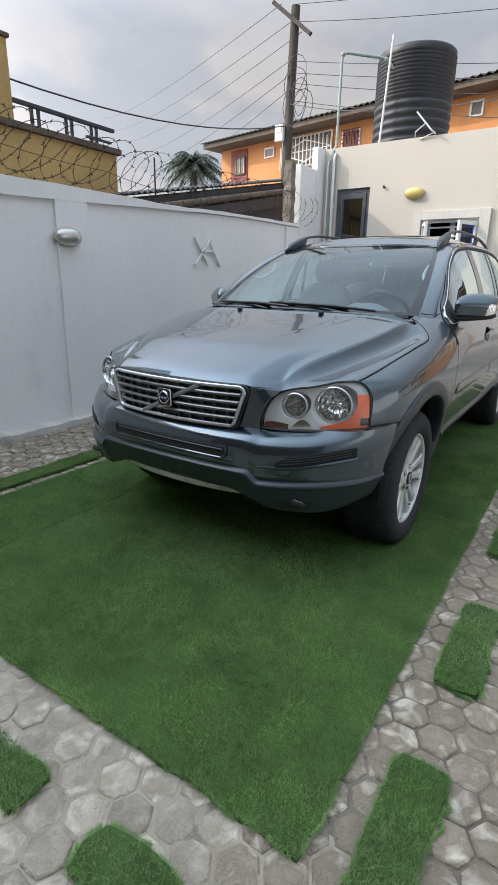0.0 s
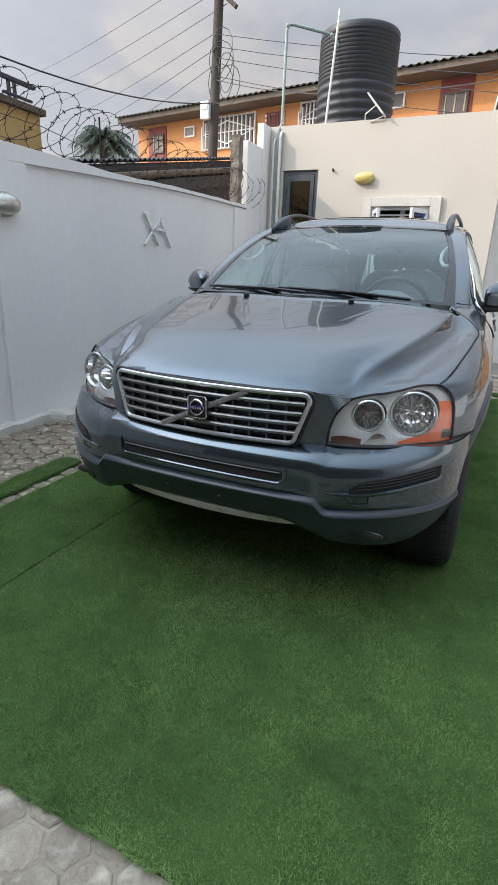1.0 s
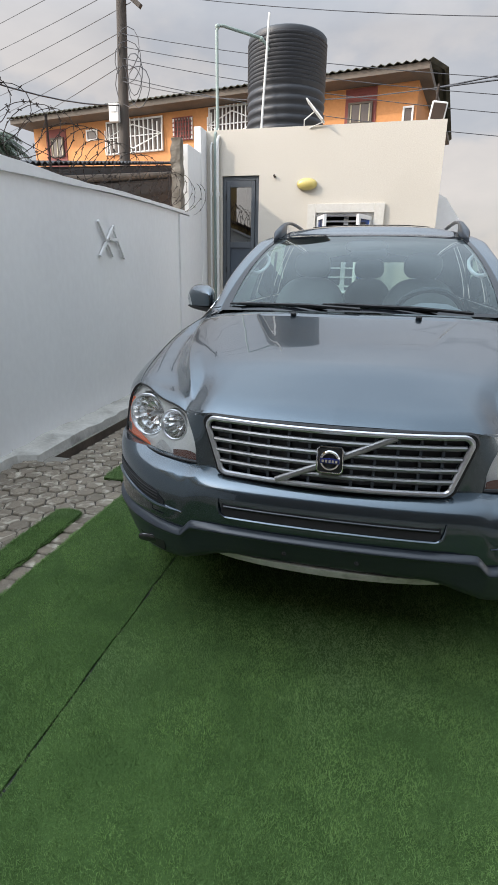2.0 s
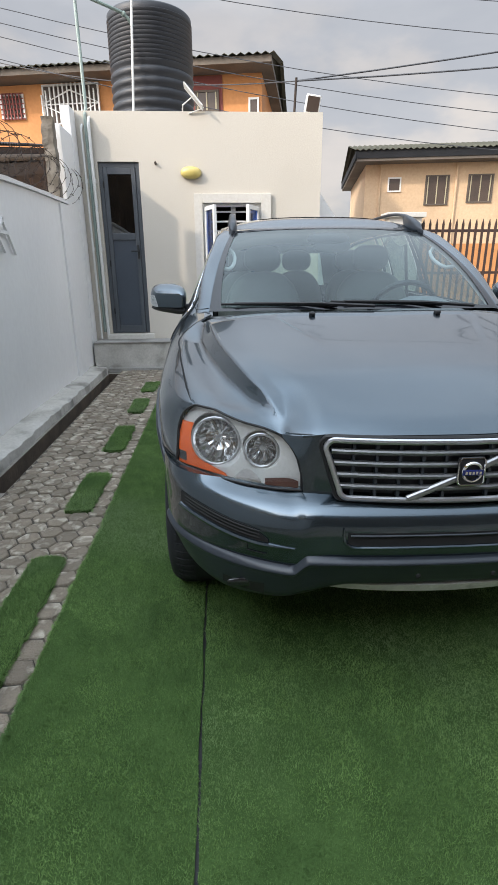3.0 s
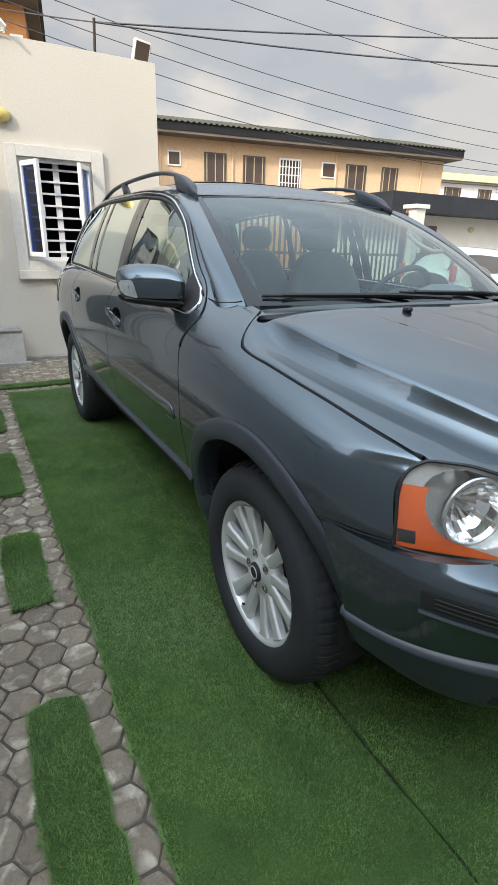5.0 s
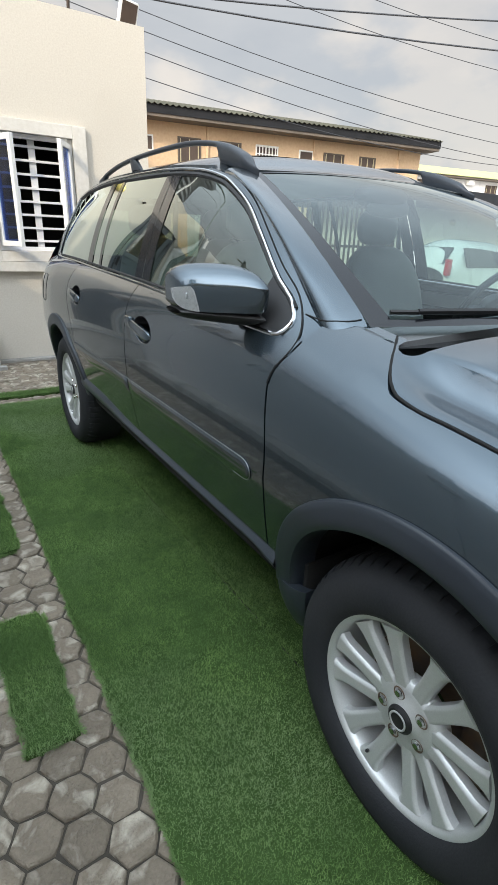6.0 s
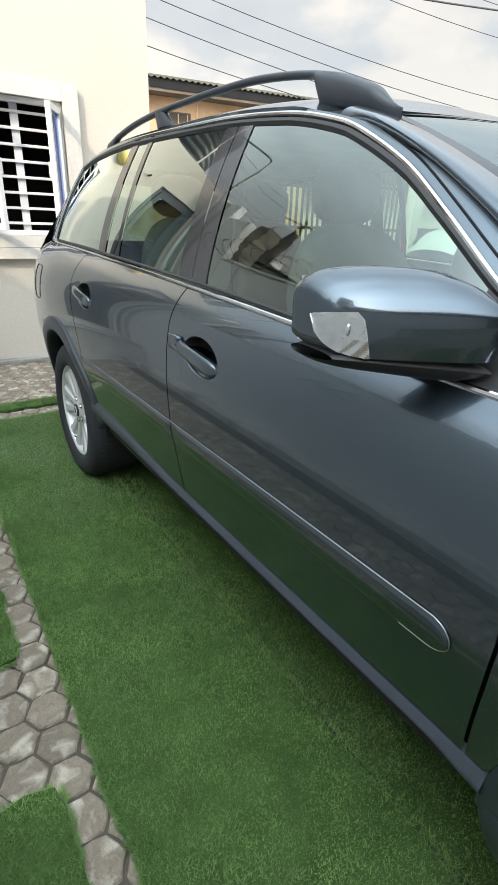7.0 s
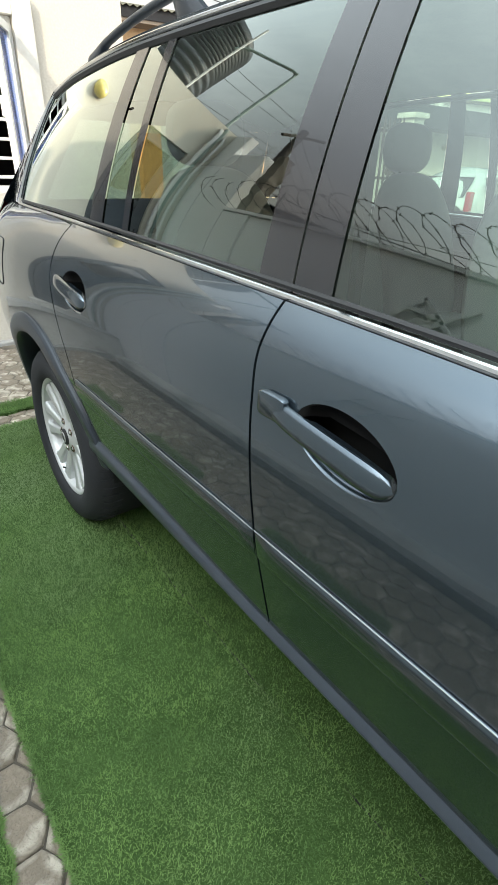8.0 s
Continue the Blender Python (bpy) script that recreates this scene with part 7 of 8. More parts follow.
def far_houses():
    h, put, sb = far_house((-13.6, 17.3), (0.9, 14.73), 6.8, 0.8, 8.0, 0.35, "orange_house", "two-storey orange painted house under a corrugated roof", M_ORANGE)
    y = sb
    part("red_panel", put(cube(0.95, 1.9, y - 0.03, y + 0.01, 5.2, 6.48)), M_REDPAINT, h, "red-brown painted panel")
    framed_window(h, put, y - 0.04, 1.2, 1.8, 5.55, 6.2)
    framed_window(h, put, y, 2.85, 3.35, 5.98, 6.34, "plain")
    framed_window(h, put, y, 3.75, 6.1, 5.45, 6.5, "arch")
    framed_window(h, put, y, 6.5, 7.25, 5.7, 6.36, "lattice")
    framed_window(h, put, y, 7.85, 9.6, 5.5, 6.55, "arch")
    framed_window(h, put, y, 10.95, 11.35, 6.0, 6.42, "plain")
    part("red_panel", put(cube(12.35, 13.25, y - 0.03, y + 0.01, 5.2, 6.56)), M_REDPAINT, h, "red-brown painted panel")
    framed_window(h, put, y - 0.04, 12.45, 13.15, 5.65, 6.2)
    framed_window(h, put, y, 14.0, 14.3, 5.5, 5.98, "plain")
    h, put, sb = far_house((4.72, 20.4), (19.2, 18.1), 5.65, 0.75, 7.5, 0.45, "peach_house", "two-storey peach painted house with a corrugated roof", M_PEACH, rise=0.9, fascia=0.20)
    y = sb
    for a, b, z0, z1, k in ((1.36, 1.89, 4.13, 4.66, "plain"), (2.85, 3.8, 3.62, 4.7, "slide"), (4.53, 5.53, 3.68, 4.7, "slide"), (6.18, 7.22, 3.2, 4.7, "grille"),
                            (8.24, 8.95, 4.1, 4.7, "plain"), (9.48, 10.56, 3.62, 4.7, "slide"), (11.4, 12.3, 3.62, 4.7, "slide")):
        framed_window(h, put, y, a * (0.985 - 0.0022 * a), b * (0.985 - 0.0022 * b), z0 + 0.10, z1 + 0.10, k)
    for x in (1.03, 3.97, 8.65, 13.0):
        part("downpipe", put(bar([(x, y - 0.05, 0), (x, y - 0.05, 5.2)], 0.05, 8)), M_PEACH, h)
    part("string_course", put(cube(0.46, 14.15, y - 0.04, y - 0.002, 2.75, 2.95)), M_PEACH, h)
    h, put, sb = far_house((31.0, 34.0), (48.0, 31.0), 6.95, 0.6, 9.0, 0.4, "green_roofed_house", "pale house with a yellow-green roof in the distance", M_WALL, rise=1.2, roof_m=M_GREENROOF)
    for a, b in ((4.2, 5.9), (7.7, 9.1), (11.9, 13.2)):
        framed_window(h, put, sb, a, b, 5.6, 6.45, "slide")
    a = thing("air_conditioner", (40.8, 32.7, 6.3), "small white air conditioner box on a far wall", "air conditioner")
    part("case", cube(40.5, 41.15, 32.45, 32.86, 6.30, 6.70, 0.02), M_UPVC, a)


def annex():
    # low building at the end of the yard, under a dark fascia
    a = thing("low_annex", (12.5, 12.4, 0), "low white annex under a dark flat fascia", "house")
    part("wall", cube(10.4, 19.0, 12.4, 16.0, -0.03, 2.4), M_WHITE, a)
    part("fascia", cube(9.4, 19.5, 11.7, 16.2, 2.403, 2.92, 0.01), M_SHED, a, "dark flat roof fascia")
    part("window", cube(11.1, 12.0, 12.36, 12.398, 1.3, 2.1), M_WINDARK, a)
    oval_lamp((13.6, 12.4, 2.05), 180, M_TAN, "small beige bulkhead lamp under the dark fascia")


def fence():
    # brown steel fence and its white pillars
    y = 9.1
    for x, w in ((2.55, 0.62), (7.62, 0.30)):
        p = thing("gate_pillar", (x, y, 0), "white rendered gate pillar with a flat cap", "pillar", "gate pillars")
        part("shaft", cube(x, x + w, y - 0.15, y + 0.15, -0.03, 2.24, 0.01), M_WHITE, p)
        part("cap", cube(x - 0.06, x + w + 0.06, y - 0.21, y + 0.21, 2.243, 2.33, 0.012), M_WHITE, p)
    f = thing("steel_fence", (5.3, y, 0), "dark brown painted steel palisade gate", "fence")
    x0, x1 = 3.22, 7.58
    for z in (0.35, 1.25, 2.02):
        part("rail", cube(x0, x1, y + 0.021, y + 0.06, z - 0.025, z + 0.025), M_FENCE, f)
    for x in (x0, (x0 + x1) / 2, x1 - 0.06):
        part("post", cube(x, x + 0.07, y + 0.062, y + 0.12, -0.03, 2.16, 0.005), M_FENCE, f)
    n = 34
    for k in range(n):
        x = x0 + 0.03 + (x1 - x0 - 0.1) * k / (n - 1)
        bm = bmesh.new()
        v = [bm.verts.new(q) for q in ((x, y, 0.08), (x + 0.045, y, 0.08), (x + 0.045, y, 2.13), (x + 0.0225, y, 2.23), (x, y, 2.13))]
        w = [bm.verts.new(u.co + Vector((0, 0.02, 0))) for u in v]
        bm.faces.new(v)
        bm.faces.new(w[::-1])
        for i in range(5):
            bm.faces.new((v[i], v[(i + 1) % 5], w[(i + 1) % 5], w[i]))
        part("pale", bm, M_FENCE, f)
    solo("street_wall", cube(4.6, 8.2, 14.0, 14.2, -0.03, 2.0), M_ORANGE, "low orange street wall beyond the gate", "wall", kind="structure")


def pole_and_wires():
    p = thing("utility_pole", (-6.72, 12.5, 0), "weathered wooden utility pole with a cross arm", "utility pole")
    part("shaft", bar([(-6.74, 12.5, -0.03), (-6.72, 12.5, 4.0), (-6.57, 12.5, 8.25)], 0.15, 12, taper=lambda t: 1.05 - 0.25 * t), M_WOOD, p, smooth=True)
    bm = cube(-0.75, 0.75, -0.05, 0.05, -0.05, 0.05, 0.008)
    bmesh.ops.transform(bm, matrix=Matrix.Translation((-6.6, 12.36, 7.95)) @ Matrix.Rotation(radians(39), 4, "Y"), verts=bm.verts)
    part("cross_arm", bm, M_WOOD, p)
    bm = cube(-6.96, -6.70, 12.24, 12.36, 5.08, 5.50, 0.02)
    box(bm, -6.92, -6.75, 12.225, 12.239, 5.3, 5.44)
    part("meter_box", bm, M_PIPE, p, "grey-white meter box")
    rnd = random.Random(8)
    for k in range(5):
        c = Vector((-6.35 + rnd.uniform(-0.1, 0.2), 12.35, 6.2 + rnd.uniform(-0.6, 0.5)))
        pts = []
        for i in range(13):
            a = i * math.tau / 12 + k
            pts.append(c + Vector((0.28 * math.cos(a) * (1 + 0.3 * math.sin(k)), 0.05 * math.sin(a * 2), 0.45 * math.sin(a))))
        part("loose_cable", bar(pts, 0.010, 4), M_WIRE, p)

    def wire(a, b, sag, r, n=14):
        a, b = Vector(a), Vector(b)
        w = thing("overhead_wire", tuple((a + b) / 2 - Vector((0, 0, sag))), "thin dark overhead wire", "wire", "overhead wires")
        part("strand", bar([a.lerp(b, i / n) - Vector((0, 0, sag * 4 * (i / n) * (1 - i / n))) for i in range(n + 1)], r * 0.68, 5), M_WIRE, w)
    top = [(-6.95, 12.4, 8.35), (-6.6, 12.4, 7.9), (-6.3, 12.4, 7.6), (-6.6, 12.35, 7.0), (-6.62, 12.35, 6.65), (-6.64, 12.35, 6.3)]
    # to the next pole on the street side, sagging, and away over the neighbours
    for za, zb, sag in ((7.88, 7.72, 1.97), (8.26, 8.28, 1.82), (7.00, 5.99, 1.92), (6.73, 5.33, 1.84), (6.49, 4.94, 1.91), (6.08, 5.77, 2.34)):
        wire((-6.6, 12.4, za), (30.0, 10.0, zb), sag, 0.012, 28)
    for k, a in enumerate(top):
        wire(a, (-51.0 + 1.6 * k, 45.0, 19.0 - 1.4 * k), 0.6, 0.014)
    wire((-6.7, 12.3, 5.45), (-6.5, 0.0, 4.4), 0.62, 0.022)
    # service drop on the outbuilding's roof mast
    m = thing("roof_mast", (0.8, 9.3, 3.02), "thin steel service mast on the roof edge", "mast")
    part("shaft", bar([(0.72, 9.3, 2.9), (0.80, 9.3, 4.55)], 0.022, 8), M_RUST, m)
    for b, s in (((20, 5.5, 7.1), 0.35), ((20, 4.0, 5.9), 0.5)):
        wire((0.80, 9.3, 4.5), b, s, 0.02)
    wire((0.80, 9.3, 4.5), (-6.6, 12.4, 6.0), 0.3, 0.014)


def palm():
    at = Vector((-20.6, 25.0, 0))
    p = thing("palm_tree", tuple(at), "coconut palm with a dense crown of drooping fronds beyond the roofs", "tree")
    part("trunk", bar([at + Vector((0.25 * math.sin(z * 0.3), 0, z)) for z in [k * 0.81 for k in range(11)]], 0.13, 10, taper=lambda t: 1.35 - 0.45 * t), M_WOOD, p, smooth=True)
    top = at + Vector((0.25 * math.sin(2.43), 0, 8.05))
    rnd = random.Random(3)
    bm = bmesh.new()
    for k in range(40):
        a = k * 2.399
        lift = -0.55 + 1.75 * (k / 39) + rnd.uniform(-0.1, 0.1)
        ln = rnd.uniform(1.5, 2.1) * (1.0 - 0.15 * max(0.0, lift))
        spine = []
        for i in range(10):
            t = i / 9
            out = ln * t * (1 - 0.35 * max(0.0, lift) * (1 - t))
            spine.append(top + Vector((math.cos(a) * out, math.sin(a) * out, 1.5 * lift * t - (0.9 + 0.5 * lift) * t * t)))
        tube(bm, spine, 0.022, 4, taper=lambda t: 1.1 - t * 0.8)
        side = Vector((-math.sin(a), math.cos(a), 0))
        for i in range(1, 10):
            for j in range(4):
                q = spine[i - 1].lerp(spine[i], 0.25 * j + 0.1)
                for s in (-1, 1):
                    lf = 0.62 * (1 - 0.8 * abs(i / 9 - 0.5)) * rnd.uniform(0.75, 1.1)
                    tip = q + side * s * lf * 0.65 + Vector((math.cos(a) * lf * 0.4, math.sin(a) * lf * 0.4, -lf * rnd.uniform(0.45, 0.95)))
                    u = (spine[i] - spine[i - 1]).normalized() * 0.04
                    bm.faces.new([bm.verts.new(q - u), bm.verts.new(q + u), bm.verts.new(tip)])
    part("crown", bm, M_LEAF, p)


def small_car():
    # the pale hatchback parked across the yard
    c = thing("parked_hatchback", (8.5, 8.0, 0), "white hatchback parked beside the gate", "car")
    y0, y1, x0 = 7.1, 8.7, 7.05
    prof = spline([(0, 0.95), (0.35, 1.32), (0.95, 1.47), (1.9, 1.44), (2.7, 1.02), (3.5, 0.88), (3.8, 0.6)])

    def body(u, v):
        s = u * 3.8
        a = (v - 0.5) * math.pi
        z = 0.32 + (prof(s) - 0.32) * max(0.0, math.cos(a)) ** 0.3
        w = 0.80 - 0.10 * max(0.0, (z - 0.9) / 0.55)
        e = 1 - 0.12 * (abs(u * 2 - 1) ** 6)
        return Vector((x0 + s, 7.9 + math.sin(a) * w * e, z))
    part("body", sheet(body, 40, 24, 0.02), M_WHITECAR, c, smooth=True)
    for s in (-1, 1):
        part("side_window", sheet(lambda u, v: Vector((x0 + 0.5 + 1.9 * u - 0.1 * v, 7.9 + s * (0.795 - 0.085 * v), 0.95 + 0.36 * v * (1 - 0.5 * u * u))), 10, 4, 0.01), M_GLOSSBLACK, c)
        part("tail_lamp", cube(x0 - 0.03, x0 + 0.09, 7.9 + s * 0.715 - 0.045, 7.9 + s * 0.715 + 0.045, 0.80, 1.10, 0.02), M_RED, c, "red tail lamp", smooth=True)
        for xx in (x0 + 0.65, x0 + 3.05):
            w = part("wheel", lathe(bmesh.new(), [(0.0, 0.1), (0.2, 0.1), (0.3, 0.1), (0.31, 0.0), (0.3, -0.1), (0.0, -0.1)], (xx, 7.9 + s * 0.70, 0.31), "y", 24), M_RUBBER, c, smooth=True)
            part("hub_cap", lathe(bmesh.new(), [(0.0, 0.012), (0.15, 0.01), (0.18, 0.0)], (xx, 7.9 + s * 0.805, 0.31), "y", 20, s), M_ALLOY, w)
    part("rear_window", sheet(lambda u, v: Vector((x0 + 0.10 + 0.24 * v, 7.9 + (u - 0.5) * 1.1, 1.0 + 0.30 * v)), 4, 4, 0.02), M_GLOSSBLACK, c)
    part("bumper", cube(x0 - 0.06, x0 + 0.1, 7.2, 8.6, 0.35, 0.62, 0.04), M_WHITECAR, c, smooth=True)


razor_wire()
shed()
yellow_building()
far_houses()
annex()
fence()
pole_and_wires()
palm()
small_car()

# ---- turf and pavers ----
TURF_W, TURF_E, TURF_S, TURF_N = -1.350, 1.19, -0.855, 4.80
SEAM = -0.757
HEX = 0.0665          # a paver's centre to corner
PATCHES_W = ((4.62, 5.12), (3.70, 4.24), (2.56, 3.21), (1.50, 2.09), (-0.45, 1.0))
PATCHES_E = ((-1.0, -0.43), (-0.09, 0.46), (0.97, 1.5), (2.0, 2.55), (3.1, 3.65))
PATCHES_S = ((0.22, 0.535), (0.755, 1.02), (-0.35, -0.05), (-0.95, -0.62))


def turf_rects():
    out = [(TURF_W, SEAM - 0.0040, TURF_S, TURF_N), (SEAM + 0.0040, TURF_E, TURF_S, TURF_N)]
    out += [(-1.603, -1.450, a, b) for a, b in PATCHES_W]
    out += [(1.30, 1.445, a, b) for a, b in PATCHES_E]
    out += [(a, b, -1.19, -1.055) for a, b in PATCHES_S]
    out += [(-1.46, 1.2, 4.97, 5.12)]
    return out


RECTS = turf_rects()


def on_turf(x, y, gap=0.0):
    return any(a - gap < x < b + gap and c - gap < y < d + gap for a, b, c, d in RECTS)


def edge_jig(s, k):
    return 0.011 * noise.noise(Vector((s * 9.0, k * 3.7, 0.5))) + 0.008 * noise.noise(Vector((s * 40.0, k * 1.3, 4.5)))


def round_corner(x, y, rect, r=0.024):
    """Pulls a point of a strip in to its rounded corners."""
    x0, x1, y0, y1 = rect
    cx, cy = min(max(x, x0 + r), x1 - r), min(max(y, y0 + r), y1 - r)
    d = math.hypot(x - cx, y - cy)
    return (x, y) if d <= r or cx == x or cy == y else (cx + (x - cx) * r / d, cy + (y - cy) * r / d)


def turf(k, rect, density):
    """A piece of artificial grass: backing with a ragged edge, and blades standing in it."""
    x0, x1, y0, y1 = rect
    big = k < 2
    bm = bmesh.new()
    nx, ny = max(2, int((x1 - x0) / 0.06)), max(2, int((y1 - y0) / 0.06))
    g = []
    for i in range(nx + 1):
        col = []
        for j in range(ny + 1):
            x, y = x0 + (x1 - x0) * i / nx, y0 + (y1 - y0) * j / ny
            if i in (0, nx):
                seam = (k == 0 and i == nx) or (k == 1 and i == 0)
                x += edge_jig(y, k + i) * (0.55 if seam else 1.0 if big else 1.6)
            if j in (0, ny):
                y += edge_jig(x, k + 20 + j) * (1.0 if big else 1.8)
            if not big:
                x, y = round_corner(x, y, rect)
            z = (0.0125 if big else 0.017) + 0.003 * noise.noise(Vector((x * 2.2, y * 2.2, 0.3)))
            col.append(bm.verts.new((x, y, z)))
        g.append(col)
    faces = [bm.faces.new((g[i][j], g[i + 1][j], g[i + 1][j + 1], g[i][j + 1])) for i in range(nx) for j in range(ny)]
    ext = bmesh.ops.extrude_face_region(bm, geom=faces)
    for v in ext["geom"]:
        if isinstance(v, bmesh.types.BMVert):
            v.co.z = -0.03
    t = thing("artificial_grass" if big else "grass_patch", ((x0 + x1) / 2, (y0 + y1) / 2, -0.03),
              "large green artificial grass carpet under the car" if big else "narrow strip of green artificial grass between the pavers", "artificial grass",
              "" if big else "grass strips")
    part("backing", bm, M_TURF, t, smooth=True)
    rs = np.random.RandomState(30 + k)
    n = int((x1 - x0) * (y1 - y0) * density)
    px, py = rs.uniform(x0 - 0.003, x1 + 0.003, n), rs.uniform(y0 - 0.003, y1 + 0.003, n)
    if big:
        # worn lanes: blades lie flatter in drifting patches
        wear = 0.5 + 0.5 * np.sin(px * 2.3 + np.sin(py * 1.7) * 1.4) * np.cos(py * 1.9 - px)
    else:
        wear = np.full(n, 0.5)
    if not big:
        # no blades past the rounded corners
        r = 0.024
        ox, oy = np.abs(px - (x0 + x1) / 2) - ((x1 - x0) / 2 - r), np.abs(py - (y0 + y1) / 2) - ((y1 - y0) / 2 - r)
        keep = ~((ox > 0) & (oy > 0) & (ox * ox + oy * oy > r * r))
        px, py, wear = px[keep], py[keep], wear[keep]
        n = len(px)
    if big:
        # the seam gapes in front of the car and closes beside it
        keep = np.abs(px - SEAM) > (0.0040 + 0.0036 * np.sin(py * 31 + 2 * np.sin(py * 13))) * np.where(py > 0.8, 0.1, 1.0)
        px, py, wear = px[keep], py[keep], wear[keep]
        n = len(px)
    tuft = np.sin(px * 61 + 2.1 * np.sin(py * 47)) * np.sin(py * 57 + 1.7 * np.sin(px * 39))
    clump = np.sin(px * 211 + 1.9 * np.sin(py * 173)) * np.sin(py * 197 + 2.3 * np.sin(px * 149))
    ln = rs.uniform(0.0070, 0.0130, n) * (1 + 0.22 * tuft + 0.38 * clump)
    rim = np.minimum(np.minimum(px - x0, x1 - px), np.minimum(py - y0, y1 - py))
    ln = ln * np.where((rim < 0.010) & ((np.abs(px - SEAM) > 0.03) | (py > 0.8)), 1.8, np.where(np.full(n, big), 1.0, 1.35))
    lean = rs.uniform(0.25, 0.95, n) + 0.25 * wear
    az = rs.uniform(0, math.tau, n)
    wd = rs.uniform(0.0005, 0.0010, n)
    dx, dy = np.cos(az), np.sin(az)
    hx, hy, hz = dx * np.sin(lean) * ln, dy * np.sin(lean) * ln, np.cos(lean) * ln
    turn = rs.uniform(0, math.tau, n)
    wx, wy = np.cos(turn) * wd, np.sin(turn) * wd
    z0 = np.full(n, 0.0115 if big else 0.016)
    a = np.stack([px - wx, py - wy, z0], 1)
    b = np.stack([px + wx, py + wy, z0], 1)
    c = np.stack([px + wx * 0.7 + hx * 0.55, py + wy * 0.7 + hy * 0.55, z0 + hz * 0.7], 1)
    d = np.stack([px - wx * 0.7 + hx * 0.55, py - wy * 0.7 + hy * 0.55, z0 + hz * 0.7], 1)
    e = np.stack([px + hx, py + hy, z0 + hz], 1)
    co = np.stack([a, b, c, d, e], 1).reshape(-1, 3)
    # frayed blades hanging out over the uneven edge
    er = random.Random(70 + k)
    fray = []
    for ax, lo, hi, fixed, out, j in ((1, y0, y1, x0, -1, k), (1, y0, y1, x1, 1, k + nx), (0, x0, x1, y0, -1, k + 20), (0, x0, x1, y1, 1, k + 20 + ny)):
        seam = (k == 0 and fixed == x1) or (k == 1 and fixed == x0)
        if seam:
            continue
        for _ in range(int((hi - lo) * 2600)):
            q = er.uniform(lo + 0.012, hi - 0.012)
            base = fixed + edge_jig(q, j) * ((1.0 if big else 1.6) if ax else (1.0 if big else 1.8)) - out * er.uniform(0.0, 0.007)
            p = Vector((base, q, er.uniform(0.002, 0.013))) if ax else Vector((q, base, er.uniform(0.002, 0.013)))
            turn = er.uniform(-1.1, 1.1)
            side = Vector((out * math.cos(turn), math.sin(turn), 0)) if ax else Vector((math.sin(turn), out * math.cos(turn), 0))
            ln1 = er.uniform(0.007, 0.019)
            up = er.uniform(-0.35, 0.9)
            tip = p + (side * math.cos(up) + Vector((0, 0, math.sin(up)))) * ln1
            tip.z = max(tip.z, 0.0015)
            w = Vector((-side.y, side.x, 0)) * er.uniform(0.0006, 0.0011)
            mid = p.lerp(tip, 0.55) + Vector((0, 0, 0.0015))
            fray += [p - w, p + w, mid + w * 0.7, mid - w * 0.7, tip]
    if fray:
        co = np.concatenate([co, np.array(fray)], 0)
        n = len(co) // 5
    base = np.arange(n) * 5
    loops = np.concatenate([np.stack([base, base + 1, base + 2, base + 3], 1), np.stack([base + 3, base + 2, base + 4], 1)], 1).reshape(-1)
    me = bpy.data.meshes.new("grass_fibre")
    me.vertices.add(n * 5)
    me.vertices.foreach_set("co", co.astype(np.float32).reshape(-1))
    me.loops.add(n * 7)
    me.loops.foreach_set("vertex_index", loops.astype(np.int32))
    starts = (np.arange(n) * 7)[:, None] + np.array([0, 4])
    me.polygons.add(n * 2)
    me.polygons.foreach_set("loop_start", starts.astype(np.int32).reshape(-1))
    me.update(calc_edges=True)
    me.materials.append(M_BLADE)
    ob = new("grass_fibre", me)
    ob.parent = t
    ob.matrix_parent_inverse = WORLD_OF[t.name].inverted()
    ob["kind"] = "stuff"


for k, rect in enumerate(RECTS):
    turf(k, rect, 78000)


solo("seam_tape", cube(SEAM - 0.03, SEAM + 0.03, TURF_S + 0.03, TURF_N - 0.03, -0.004, 0.0045), M_BLACK, "black joining tape under the seam of the grass carpet", "tape")


def paver_mesh(bm, cx, cy, rnd, at=(0, 0)):
    """One hexagonal paver with worn, uneven edges."""
    r = HEX * rnd.uniform(0.945, 0.978)
    tilt = (rnd.uniform(-0.03, 0.03), rnd.uniform(-0.03, 0.03))
    top = rnd.uniform(-0.004, 0.004)
    rings = []
    jig = [(rnd.uniform(0.94, 1.015), rnd.uniform(-0.05, 0.05)) for _ in range(12)]
    for s, z in ((1.0, -0.03), (1.0, top - 0.009), (0.965, top - 0.0035), (0.88, top)):
        ring = []
        for k in range(12):
            a = k * math.tau / 12
            rad = r * s * (1.0 if k % 2 == 0 else 0.866 * 1.012) * jig[k][0]
            x, y = rad * math.cos(a + jig[k][1]), rad * math.sin(a + jig[k][1])
            ring.append(bm.verts.new((cx - at[0] + x, cy - at[1] + y, z + (tilt[0] * x + tilt[1] * y if z > -0.02 else 0))))
        rings.append(ring)
    for a, b in zip(rings, rings[1:]):
        for k in range(12):
            bm.faces.new((a[k], a[(k + 1) % 12], b[(k + 1) % 12], b[k]))
    bm.faces.new(rings[-1])


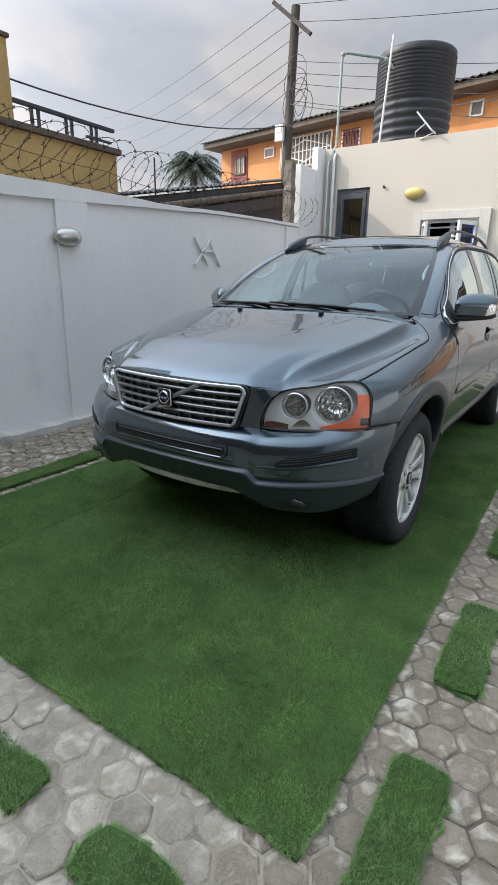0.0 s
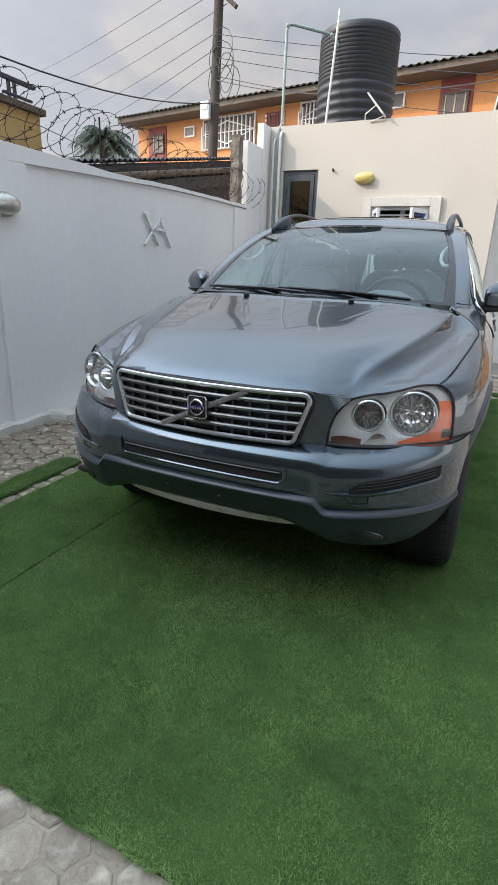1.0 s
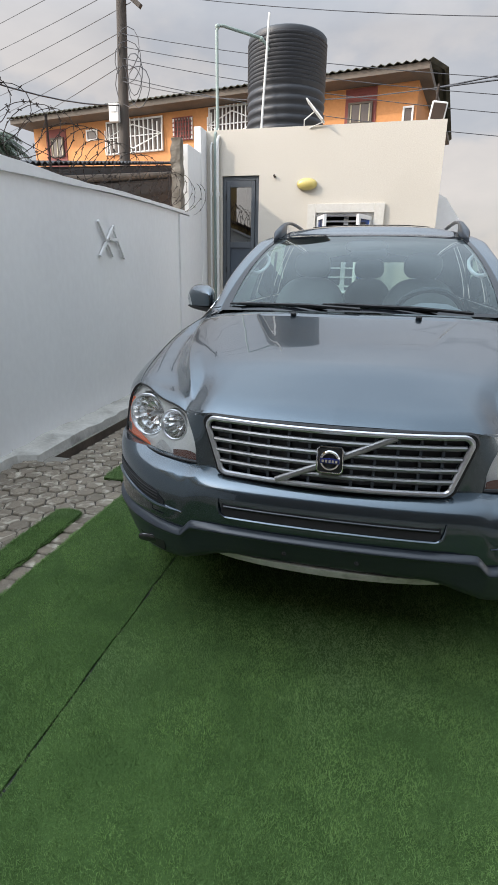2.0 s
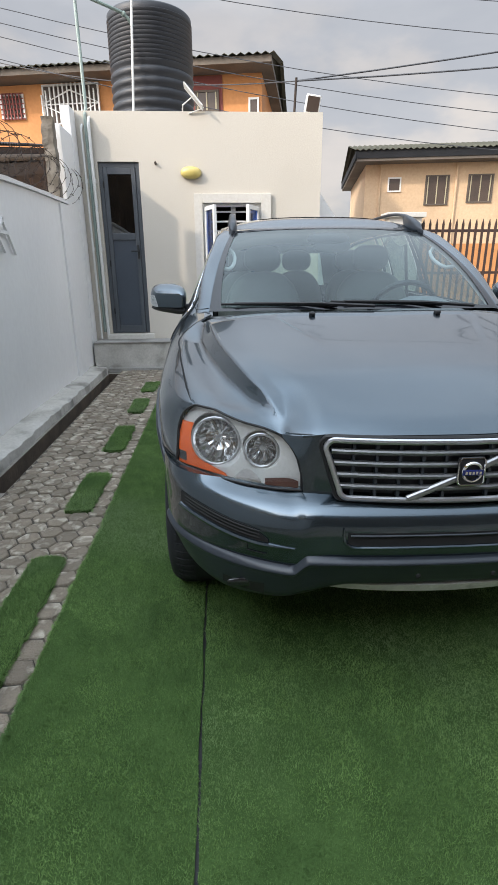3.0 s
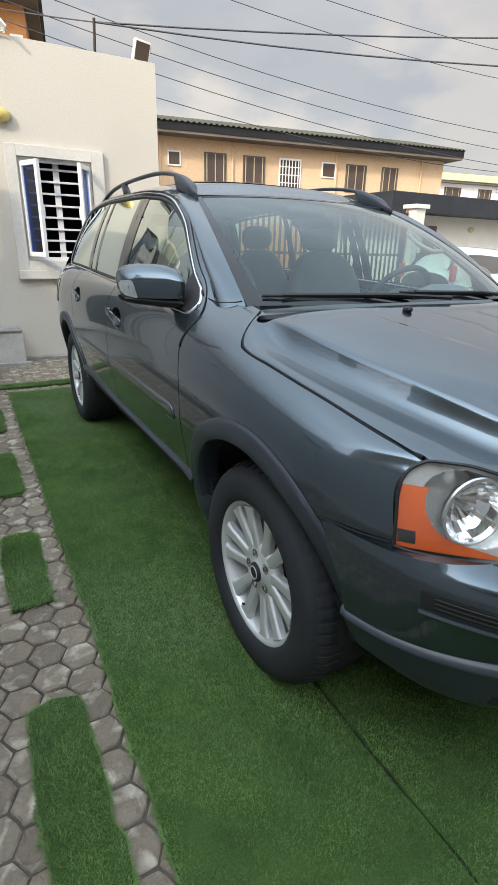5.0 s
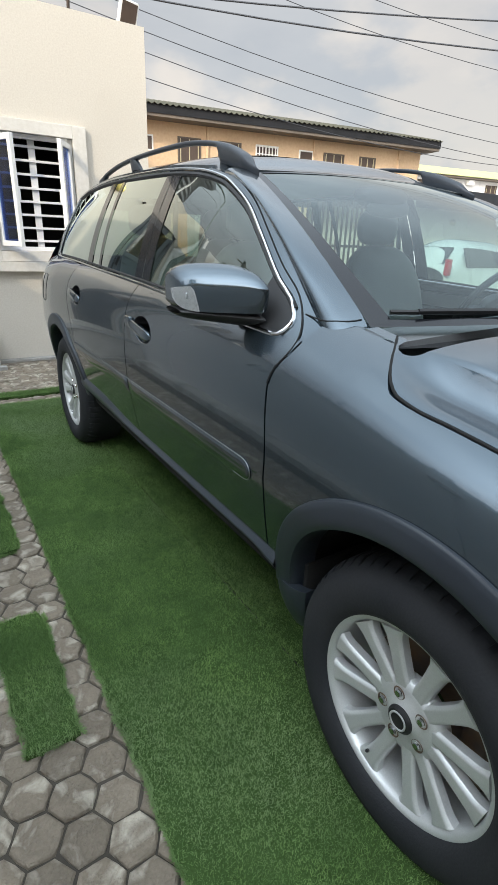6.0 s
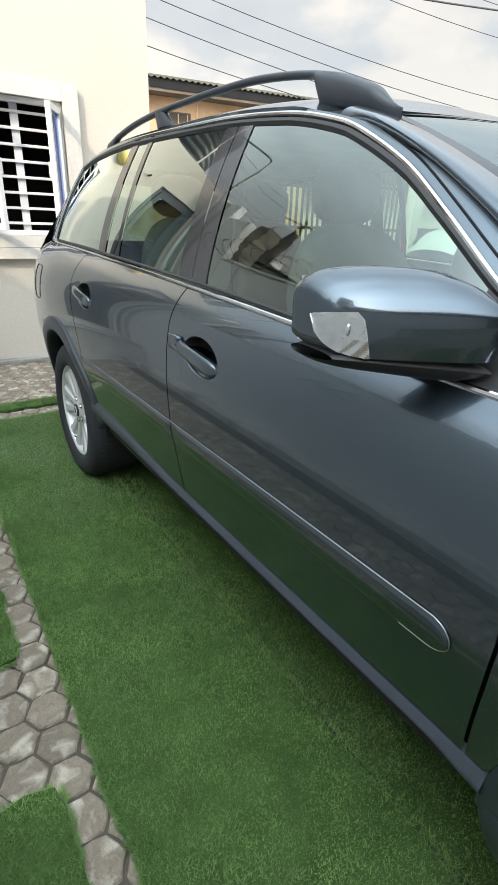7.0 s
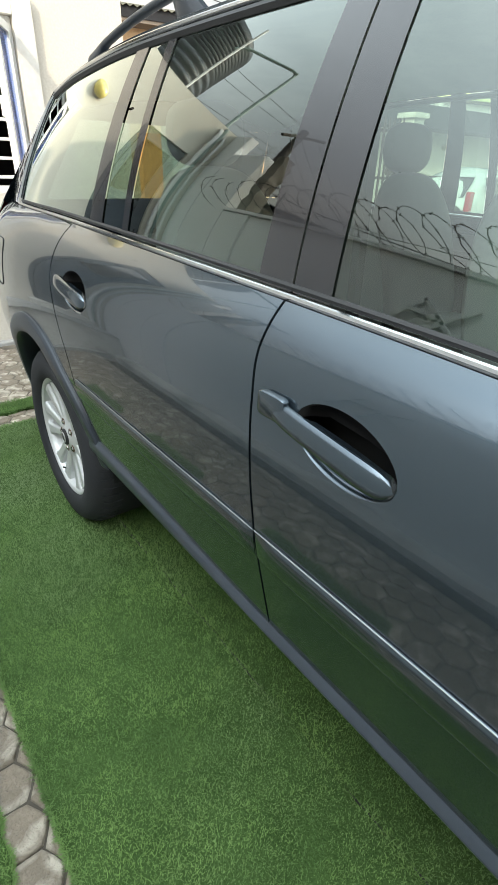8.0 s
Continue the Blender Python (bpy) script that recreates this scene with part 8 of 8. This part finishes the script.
def pavers():
    solo("paving_bed", cube(-2.075, -1.352, -0.75, 6.36, -0.029, -0.0085), M_JOINT, "dark earth bed between the pavers", "ground", kind="structure")
    solo("cement_bed", cube(-1.350, 2.6, -0.75, 6.36, -0.029, -0.0055), M_DUST, "brown cement dust between the pavers", "ground", kind="structure")
    solo("cement_bed", cube(-2.075, 2.6, -3.2, -0.752, -0.029, -0.0050), M_SMEAR, "pale cement dust between the pavers", "ground", kind="structure")
    pv = thing("pavement", (0, 0, -0.014), "worn grey hexagonal concrete pavers", "pavement", kind="structure")
    rnd = random.Random(11)
    spots = []
    cw, rh = HEX * 1.5, HEX * math.sqrt(3)
    for i in range(-24, 42):
        for j in range(-30, 60):
            x, y = -1.4145 + i * cw, 0.03 + j * rh + (rh / 2 if i % 2 else 0)
            if not (-2.40 < x < 2.5 and -3.1 < y < 6.25) or on_turf(x, y, -0.058):
                continue
            if x < -2.04 and y > 1.75:
                continue
            spots.append((x, y))
    def near(p):
        x, y = p
        if x < -1.0:
            return abs(y - 1.4) + 0.3 * abs(x + 1.5)
        if x > 1.0:
            return 0.9 + abs(y + 0.4) + 0.6 * abs(x - 1.4)
        return 0.9 + abs(y + 1.05) + 0.3 * abs(x - 0.6)
    spots.sort(key=near)
    rest = bmesh.new()
    for x, y in spots[300:]:
        paver_mesh(rest, x, y, rnd)
    kinds, smeared = [], []
    for k in range(14):
        bm = bmesh.new()
        paver_mesh(bm, 0, 0, rnd)
        bmesh.ops.recalc_face_normals(bm, faces=bm.faces)
        me = bpy.data.meshes.new("paver")
        bm.to_mesh(me)
        bm.free()
        me.materials.append(M_PAVER)
        kinds.append(me)
        pale = me.copy()
        pale.materials[0] = M_PAVERPALE
        smeared.append(pale)
    for k, (x, y) in enumerate(spots[:300]):
        ob = new("paver", (smeared if y < -0.80 and x < 1.3 else kinds)[k % 14])
        ob.parent = pv
        ob.matrix_parent_inverse = WORLD_OF[pv.name].inverted()
        ob.location = (x, y, 0)
        ob.rotation_euler = (0, 0, radians(60 * (k * 7 % 6) + rnd.uniform(-2, 2)))
    r = part("pavers_beyond", rest, M_PAVER, pv)
    r.name = "paver_field"
    r["kind"] = "stuff"


pavers()
